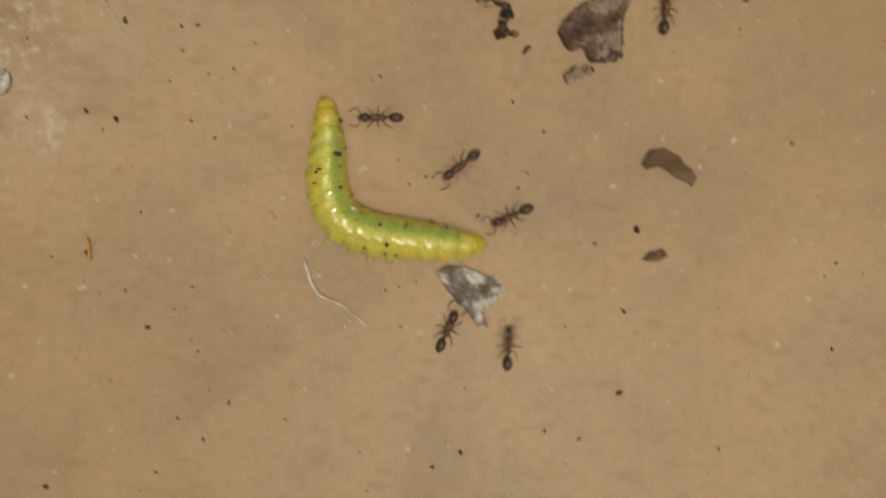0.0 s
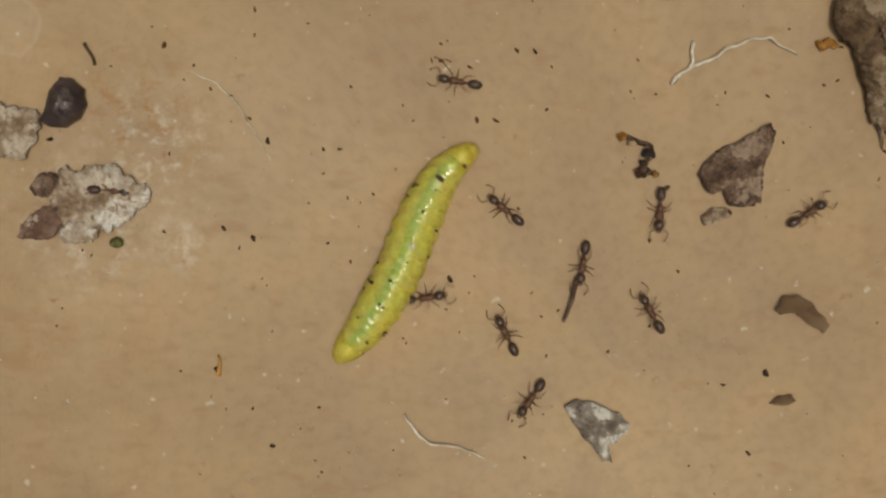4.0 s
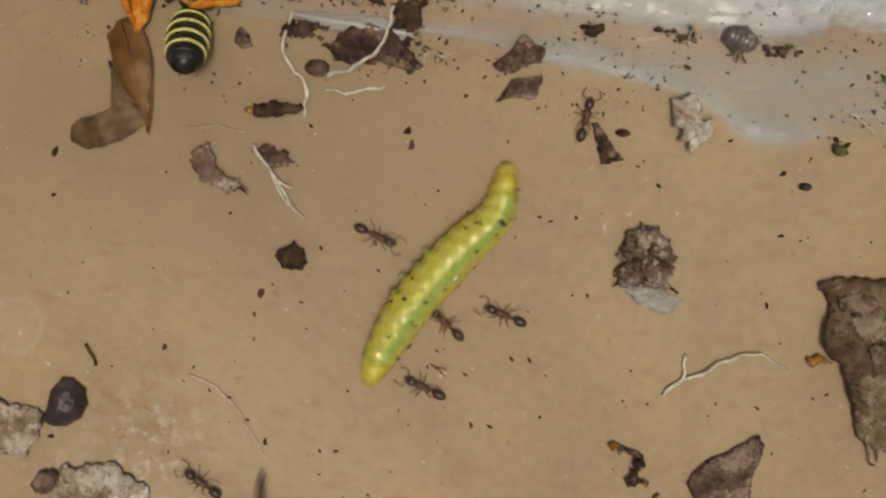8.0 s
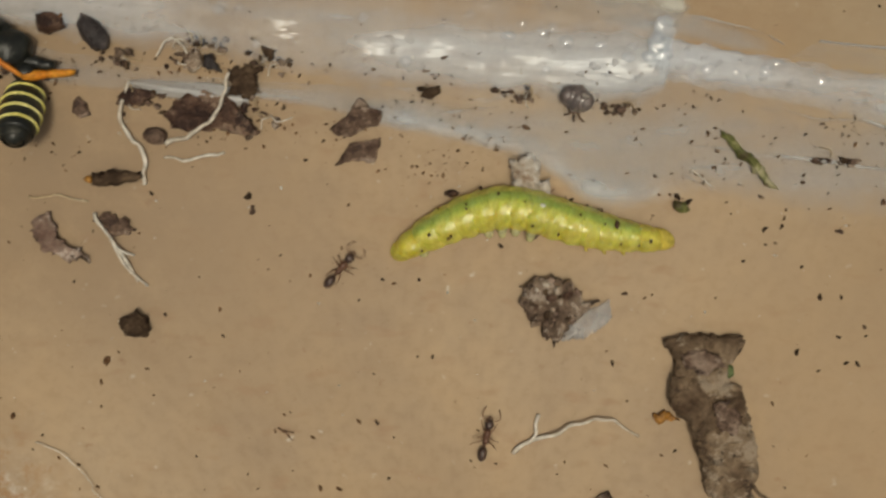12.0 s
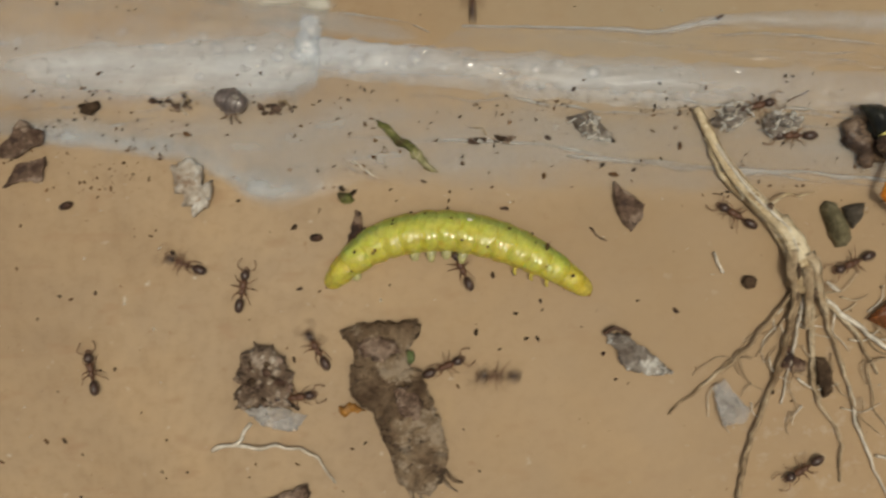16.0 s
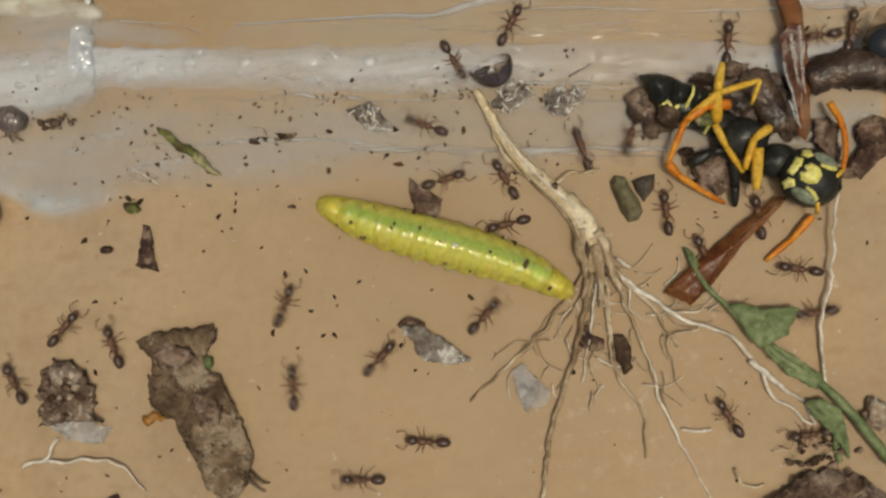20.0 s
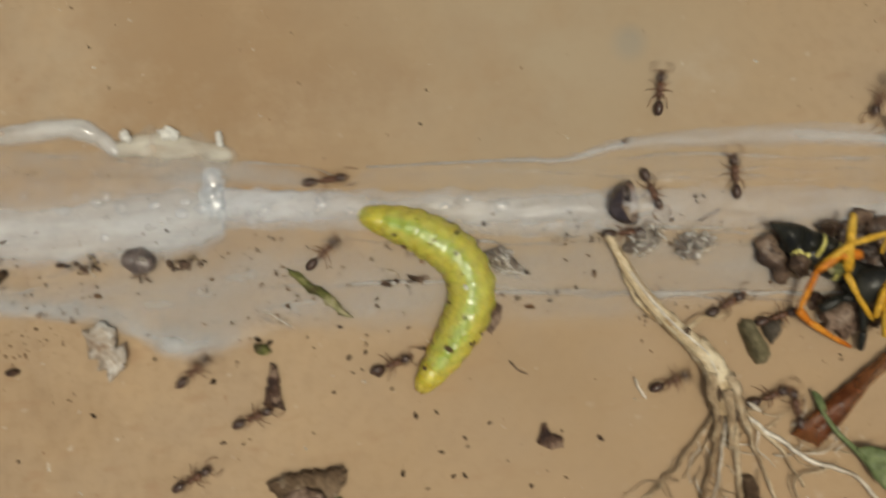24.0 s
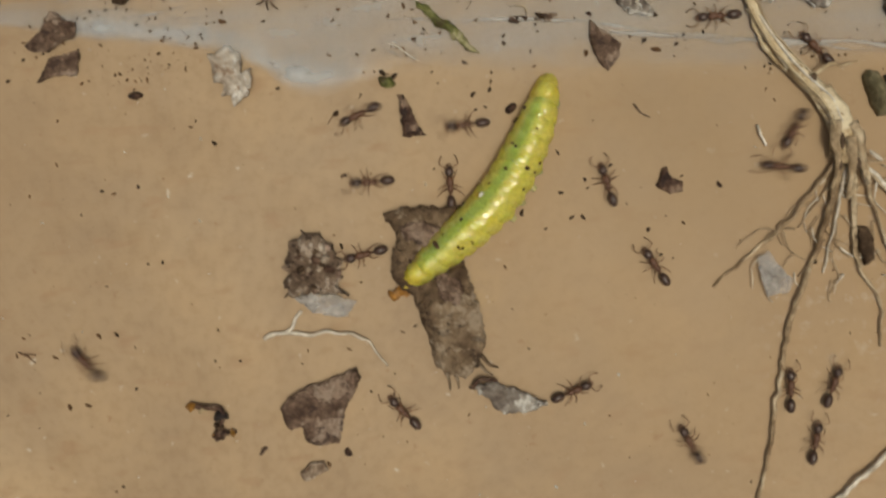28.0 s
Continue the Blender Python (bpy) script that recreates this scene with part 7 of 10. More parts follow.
def build_ant():
    ant = thing("ant", 0, 0, 0, "small brown ant with a dark shiny abdomen", "ant", "ants round the caterpillar")
    head = part("head", blob(0.36, 0.29, 0.24, 3, 0.03, 1.5, 1, (1.20, 0, 0.46)), ANT_DARK, ant)
    for s in (-1, 1):
        part("eye", blob(0.07, 0.05, 0.07, 1, 0, 1, 1, (1.25, s * 0.25, 0.55)), BLACK_GLOSS, head)
        part("jaw", tube([(1.52, s * 0.12, 0.40), (1.64, s * 0.10, 0.38), (1.72, s * 0.02, 0.37)], 0.07, 0.03, 6), ANT_BROWN, head)
        feel = part("antenna", tube([(1.42, s * 0.14, 0.52), (1.58, s * 0.42, 0.62), (1.70, s * 0.60, 0.60)], 0.035, 0.03, 6), ANT_LEG, ant)
        part("antenna_tip", tube([(1.70, s * 0.60, 0.60), (1.98, s * 0.56, 0.42), (2.25, s * 0.42, 0.25)], 0.028, 0.036, 6), ANT_LEG, feel)
    chest = part("thorax", blob(0.40, 0.24, 0.22, 3, 0.05, 2, 2, (0.56, 0, 0.48)), ANT_BROWN, ant)
    part("thorax_rear", blob(0.32, 0.2, 0.19, 2, 0.05, 2, 3, (0.14, 0, 0.46)), ANT_BROWN, chest)
    part("waist", blob(0.13, 0.10, 0.15, 2, 0, 1, 1, (-0.20, 0, 0.44)), ANT_BROWN, ant)
    rear = part("abdomen", blob(0.49, 0.3, 0.28, 3, 0.02, 1, 1, (-0.80, 0, 0.46)), ANT_DARK, ant)
    for k in range(3):
        ring = bmesh.new()
        x = -0.58 - k * 0.22
        w = 0.3 * math.sqrt(max(0.05, 1 - ((x + 0.80) / 0.49) ** 2)) + 0.004
        loops = [[ring.verts.new((x + dx, math.cos(a * math.pi / 10) * w * g, 0.46 + math.sin(a * math.pi / 10) * w * 0.92 * g)) for a in range(20)] for dx, g in ((0.02, 0.985), (0.0, 1.02), (-0.03, 0.99))]
        for a, b in zip(loops, loops[1:]):
            for i in range(20):
                ring.faces.new((a[i], a[(i + 1) % 20], b[(i + 1) % 20], b[i]))
        part("abdomen_ring", ring, ANT_BROWN, rear)
    legs = []
    for (hx, hy), (knee, ankle, toe) in zip(HIPS, KNEES):
        for s in (-1, 1):
            flip = [(x, y * s, z) for x, y, z in (knee, ankle, toe)]
            leg = part("leg", tube([(0, 0, 0), flip[0]], 0.045, 0.036, 6, 0.2, swell=0.25), ANT_LEG, ant)
            part("shin", tube([flip[0], flip[1]], 0.03, 0.022, 6, 0.2), ANT_LEG, leg)
            part("foot", tube([flip[1], flip[2]], 0.018, 0.012, 5, 0.2), ANT_LEG, leg)
            leg.matrix_basis = pose(hx * MM, hy * s * MM, 0.42 * MM)
            legs.append(leg)
    return ant


ANTS = [build_ant()]
ANTS[0].scale = (0.9, 0.9, 0.9)
while len(ANTS) < 30:
    ANTS.append(copy_thing(ANTS[0], pose(0, 0, 0)))


# ---------------------------------------------------------------- dirt grains
def grains():
    """The larger grains one by one, then the finest dust as one sheet of crumbs."""
    shapes = []
    rnd = random.Random(11)
    for k in range(9):
        bm = bmesh.new()
        m = 6 + k % 3
        around = [(2 * math.pi * (i + rnd.uniform(-0.3, 0.3)) / m, rnd.uniform(0.3, 0.62)) for i in range(m)]
        low = [bm.verts.new((q * 1.15 * math.cos(a), q * 0.8 * math.sin(a), 0)) for a, q in around]
        mid = [bm.verts.new((q * 0.95 * math.cos(a), q * 0.68 * math.sin(a), rnd.uniform(0.16, 0.34))) for a, q in around]
        top = bm.verts.new((rnd.uniform(-0.1, 0.1), rnd.uniform(-0.1, 0.1), 0.4))
        for i in range(m):
            j = (i + 1) % m
            bm.faces.new((low[i], low[j], mid[j], mid[i]))
            bm.faces.new((mid[i], mid[j], top))
        for v in bm.verts:
            v.co *= MM
        shapes.append(to_mesh("dirt_grain", bm, (DIRT, CRUMB, LITTER, DIRT, LITTER_RED, CRUMB, DIRT, LITTER_RED, DIRT)[k]))
        for face in shapes[-1].polygons:
            face.use_smooth = False
    for row in GRAINS:
        for x, y, size in row:
            ob = tagged(new("dirt_grain", rnd.choice(shapes)), "dark dirt grain on the plastic", "dirt grain", "dirt grains")
            ob.matrix_basis = pose(x * MM, y * MM, max(0.0, ON_TOP(x, y) - 0.04) * MM, 0, 0, rnd.uniform(0, 360)) @ Matrix.Diagonal((0.92 * size, size * rnd.uniform(0.45, 0.9), size * 0.7, 1))
    for name, count, small, big, material, along, near, lab in DUST:
        verts, faces = [], []
        drift = None
        for _ in range(count):
            if along:
                if not drift or rnd.random() < 0.22:
                    drift = (-34 + rnd.random() * 92, rnd.gauss(near, along))
                x = drift[0] + rnd.gauss(0, 1.1)
                y = BEAD_LINE(x) + drift[1] + rnd.gauss(0, 0.35)
            else:
                x, y = rnd.uniform(-46, 66), rnd.uniform(-24, 60)
            s = small + (big - small) * rnd.random() ** 3
            a, e = rnd.uniform(0, 6.28), rnd.uniform(0.25, 0.7)
            z = ON_TOP(x, y) + 0.04
            n = len(verts)
            m = rnd.choice((4, 5, 6))
            for i in range(m):
                b = a + 6.283 * i / m
                q = s * rnd.uniform(0.7, 1.2)
                dx, dy = q * math.cos(b), q * math.sin(b) * e
                verts.append(((x + dx * math.cos(a) - dy * math.sin(a)) * MM, (y + dx * math.sin(a) + dy * math.cos(a)) * MM, (z - 0.05) * MM))
            verts.append((x * MM, y * MM, (z + s * 0.7) * MM))
            faces += [(n + i, n + (i + 1) % m, n + m) for i in range(m)]
        me = bpy.data.meshes.new(name)
        me.from_pydata(verts, [], faces)
        me.materials.append(material)
        tagged(new(name, me), lab, "dirt", kind="stuff")


def BEAD_LINE(x):
    return 38.642 + -0.04319 * x + -0.0005382 * x * x


GRAINS = [
    ((-20, -5.51, 0.46), (-15.28, -9.97, 0.34), (-1.59, -12.97, 0.46), (-3.23, -13.81, 0.34), (-23.45, 7.24, 0.49), (-22.48, 6.09, 0.27), (-14.79, 9.63, 0.23), (-6.71, 8.94, 0.23),),
    ((2.23, 10.73, 0.61), (1.45, 7.73, 0.34), (6.25, -0.54, 0.34), (8.73, 0.26, 0.49), (7.97, -4.5, 0.53), (7.81, -9.35, 0.61), (-12.46, 0.98, 0.23), (-17.09, -6.91, 0.23),),
    ((-16.81, -12.13, 0.34), (-26.24, -15.01, 0.49), (-19.65, -14.13, 0.27), (13.69, -12.72, 0.34), (20.27, -6.77, 0.3), (20.44, -1.7, 0.27), (5.4, -12.12, 0.27), (-0.61, 1.08, 0.27),),
    ((-23.49, -1.11, 0.53), (-17.41, -3.07, 0.27), (-3.65, 3.36, 0.3), (-5.15, -5.43, 0.23), (-1.36, -9.12, 0.19), (7.26, 10.24, 0.57), (-27.31, 17.63, 0.49), (-21.85, 21.32, 0.68),),
    ((-19.43, 20.88, 0.3), (-22.14, 19.97, 0.3), (-5.79, 18.36, 0.46), (-10.06, 4.87, 0.49), (-11.17, 17.52, 0.46), (-7.9, 14.26, 0.53), (-17.81, 12.12, 0.3), (-16.85, 12.15, 0.27),),
    ((-21.68, 6.66, 0.49), (-17.3, 6.63, 0.23), (-6.26, 9.18, 0.3), (1.74, 2.71, 0.27), (-2.67, 22.43, 0.3), (7.86, 22.51, 0.53), (1.33, 16.23, 0.23), (-5.2, -3.11, 0.27),),
    ((11.82, 17.51, 0.34), (-33.79, 11.89, 0.49), (-23.38, 14.92, 0.3), (-22.16, 13.67, 0.34), (-21.1, 12.42, 0.57), (-26.92, 6.84, 0.23), (5.12, 13.1, 0.3), (-13.82, 31.28, 0.68),),
    ((-13.57, 30.51, 0.53), (-34.29, 28.74, 0.76), (-18.46, 24.12, 0.38), (-34.27, 26.2, 0.34), (-27.73, 27.96, 0.23), (-23.87, 25.84, 0.27), (-19.49, 31.22, 0.38), (-11.85, 27.95, 0.23),),
    ((-9.61, 34.7, 0.3), (8.12, 30.3, 0.49), (0.96, 29.15, 0.46), (-9.52, 17.26, 0.34), (7.83, 16.43, 0.3), (-16.38, 15.81, 0.3), (-12.68, 14, 0.23), (-4.94, 15.04, 0.3),),
    ((4.94, 31.99, 0.38), (11.07, 32.41, 0.61), (11.74, 32.22, 0.53), (2.07, 36.04, 0.46), (9.93, 26.66, 0.19), (-5.13, 26.62, 0.27), (-7.14, 25.56, 0.23), (-10.58, 33.56, 0.34),),
    ((-15.01, 23.02, 0.3), (-33.18, 20.51, 0.3), (8.35, 26.67, 0.34), (9.5, 26.46, 0.27), (23.94, 26.11, 0.34), (20.94, 24.71, 0.42), (18.56, 23.73, 0.57), (22.17, 23.18, 0.49),),
    ((30.28, 24.5, 0.46), (22.54, 24.88, 0.27), (20.92, 27.09, 0.38), (19.92, 22.66, 0.34), (17.38, 20.6, 0.3), (22.96, 32.67, 0.49), (16.2, 30.83, 0.53), (17.18, 31, 0.34),),
    ((15.88, 32.68, 0.34), (12.59, 36.15, 0.46), (13.01, 36.53, 0.34), (19.07, 34.81, 0.19), (6.66, 39.33, 0.34), (-2.79, 39.76, 0.42), (24.9, 37.72, 0.34), (28.34, 36.97, 0.3),),
    ((30.97, 34.07, 0.61), (26.38, 33.19, 0.42), (28.75, 33.04, 0.23), (23.23, 34.95, 0.53), (20.41, 35.06, 0.76), (36.1, 31.53, 0.27), (36.73, 18.95, 0.23), (35.62, 19.57, 0.46),),
    ((44.15, 19.38, 0.27), (29.89, 37.8, 0.27), (27.03, 22.93, 0.19), (18.43, 15.65, 0.23), (19.71, 27.05, 0.46), (16.9, 30.02, 0.23), (15.09, 28.9, 0.3), (45.39, 17.86, 0.27),),
    ((44.31, 12.34, 0.38), (26.6, 20.66, 0.3), (25.51, 38.23, 0.23), (53.04, 25.08, 0.34), (50.5, 26.73, 0.34), (25.95, 22.17, 0.3), (-2.85, 36.21, 0.34), (-2.94, 41.91, 0.27),),
    ((5.76, 41.28, 0.19), (27.02, 32.61, 0.53), (28.21, 32.84, 0.3), (27.03, 34.61, 0.53), (20.55, 30.88, 0.46), (-5.79, 26.81, 0.34), (-3.68, 26.95, 0.34), (-8.28, 28.55, 0.23),),
    ((18.53, 28.73, 0.3), (16.31, 29.94, 0.27), (24.75, 23.8, 0.23), (-4, 37.97, 0.76), (-7.89, 45.11, 0.46), (-5.35, 44.15, 0.3), (33.59, 41.53, 0.46), (1.14, 38, 0.38),),
    ((-6.84, 18.35, 0.34), (-8.93, 14.2, 0.49), (-3.54, 22.36, 0.23), (-0.11, 16.31, 0.27), (6.07, 9.6, 0.34), (14.89, 13.55, 0.38), (11.03, 17.21, 0.3), (21.53, 23.23, 0.38),),
    ((22.41, 25.39, 0.3), (18.2, 34.01, 0.3), (-7.97, 31.06, 0.27), (-11.76, 17.54, 0.27), (14.6, 11.93, 0.23),),
]
DUST = (
    ("fine_dirt", 600, 0.03, 0.13, DIRT, 0, 0, "fine dark dirt specks scattered on plastic"),
    ("fine_pale_dust", 700, 0.03, 0.15, CREAM_SPOT, 0, 0, "fine pale dust specks on plastic"),
    ("fine_brown_crumbs", 650, 0.03, 0.16, CRUMB, 0, 0, "fine red-brown crumbs on plastic"),
    ("sealant_dirt", 130, 0.03, 0.2, DIRT, 2.2, -2.6, "dark dirt crumbs along the sealant"),
    ("sealant_brown_dirt", 950, 0.03, 0.2, CRUMB, 2.2, -3.0, "red-brown crumbs along the sealant edge"),
    ("bead_dirt", 60, 0.03, 0.2, DIRT, 2.4, 2.2, "dark dirt specks on the sealant beads"),
    ("sealant_edge_dirt", 460, 0.03, 0.2, PALE_DARK, 0.45, -0.35, "crumbly brown dirt against the sealant bead"),
)
grains()


# ---------------------------------------------------------------- all that moves
def along_spine(points, count):
    """count places with their headings, evenly spread from the head end to the tail end."""
    line = smooth_line([(x, y, 0) for x, y in points], 0.2)
    far = [0.0]
    for a, b in zip(line, line[1:]):
        far.append(far[-1] + (b - a).length)
    out = []
    for k in range(count):
        share = 0.45 / (count - 1)
        d = far[-1] * (share + (1 - 2 * share) * k / (count - 1))
        if k in (0, count - 1):
            d = far[-1] * (share * 1.5 if k == 0 else 1 - share * 1.5)
        i = max(0, min(len(line) - 2, next((n for n, f in enumerate(far) if f > d), len(far) - 1) - 1))
        u = (d - far[i]) / max(1e-6, far[i + 1] - far[i])
        p = line[i].lerp(line[i + 1], u)
        a, b = line[max(0, i - 3)], line[min(len(line) - 1, i + 4)]
        out.append((p.x, p.y, math.degrees(math.atan2(a.y - b.y, a.x - b.x)) - 90))
    return out


def near_turn(angle, last):
    return angle if last is None else last + (angle - last + 180) % 360 - 180


def crawl(rows):
    """Keys the caterpillar. rows: seconds, roll of the back to its right, then the spine from head to tail."""
    base, parts, last = [], [[] for _ in BODY], [None] * len(BODY)
    home = None
    for t, roll, *spine in rows:
        spots = along_spine(spine, len(BODY))
        mx, my, turn = spots[len(spots) // 2]
        home = near_turn(turn, home)
        foot = pose(mx * MM, my * MM, 0, 0, 0, home)
        base.append((t, foot))
        back = foot.inverted()
        for k, (x, y, a) in enumerate(spots):
            r = 0.5 if k in (0, len(spots) - 1) else RINGS[k - 1] * 0.92
            last[k] = near_turn(a, last[k])
            here = pose(x * MM, y * MM, (r + 0.02) * MM, 0, 0, last[k]) @ pose(0, 0, 0, 0, roll, 0)
            parts[k].append((t, back @ here))
    walk(CATERPILLAR, base)
    for ob, keys in zip(BODY, parts):
        walk(ob, keys)


def paced(rows):
    """The rows of a walk with the ant facing its way while it travels, and no turn of a quarter circle between two rows."""
    out = [rows[0]]
    for t, x, y, a in rows[1:]:
        t0, x0, y0, a0 = out[-1]
        a = near_turn(a, a0)
        legs = [(t, x, y, a)]
        if math.hypot(x - x0, y - y0) > 3.5 and t - t0 > 0.15:
            face = near_turn(math.degrees(math.atan2(y - y0, x - x0)), a0)
            legs = [(t0 + (t - t0) * u, x0 + (x - x0) * u, y0 + (y - y0) * u, face) for u in (0.3, 0.7)] + [(t, x, y, near_turn(a, face))]
        for t1, x1, y1, a1 in legs:
            t0, x0, y0, a0 = out[-1]
            n = 1 + int(abs(a1 - a0) / 75)
            n = min(n, max(1, int((t1 - t0) * FPS / 1.01)))
            out += [(t0 + (t1 - t0) * i / n, x0 + (x1 - x0) * i / n, y0 + (y1 - y0) * i / n, a0 + (a1 - a0) * i / n) for i in range(1, n + 1)]
    return out


def march(ant, rows, phase):
    """Keys an ant and, where it walks, the swing of its legs."""
    rows = paced(rows)
    walk(ant, [(t, pose(x * MM, y * MM, 0, 0, 0, a)) for t, x, y, a in rows])
    legs = [c for c in ant.children if c.name.startswith("leg")]
    legs.sort(key=lambda c: (-c.matrix_basis.translation.x, c.matrix_basis.translation.y))
    beats = [(0.0, 0.0)]
    for (t0, x0, y0, _), (t1, x1, y1, _) in zip(rows, rows[1:]):
        way = math.hypot(x1 - x0, y1 - y0)
        n = min(int((t1 - t0) * 7), int(way / 0.9))
        beats += [(t0 + (t1 - t0) * (i + 1) / (n + 1), 1.0 if i % 2 else -1.0) for i in range(n)]
        beats.append((t1, phase))
    for k, leg in enumerate(legs):
        hip = leg.matrix_basis.translation.copy()
        sign = 1 if k in (0, 3, 4) else -1
        walk(leg, [(t, pose(*hip, 0, 0, 17 * s * sign)) for t, s in beats])


def carry(name, rows):
    walk(MOVERS[name], [(t, pose(x * MM, y * MM, z * MM, 0, 0, a)) for t, x, y, z, a in rows])


def tumble(name, rows):
    """Keys a thing that is also tipped over: seconds, place, turn, tip."""
    walk(MOVERS[name], [(t, pose(x * MM, y * MM, z * MM, tip, 0, a)) for t, x, y, z, a, tip in rows])


def nudge(name, rows):
    """Keys a thing that is shoved a little: seconds, shift x and y, turn."""
    ob = MOVED[name]
    x, y, z = ob.matrix_basis.translation / MM
    walk(ob, [(t, pose((x + dx) * MM, (y + dy) * MM, z * MM, 0, 0, a)) for t, dx, dy, a in rows])


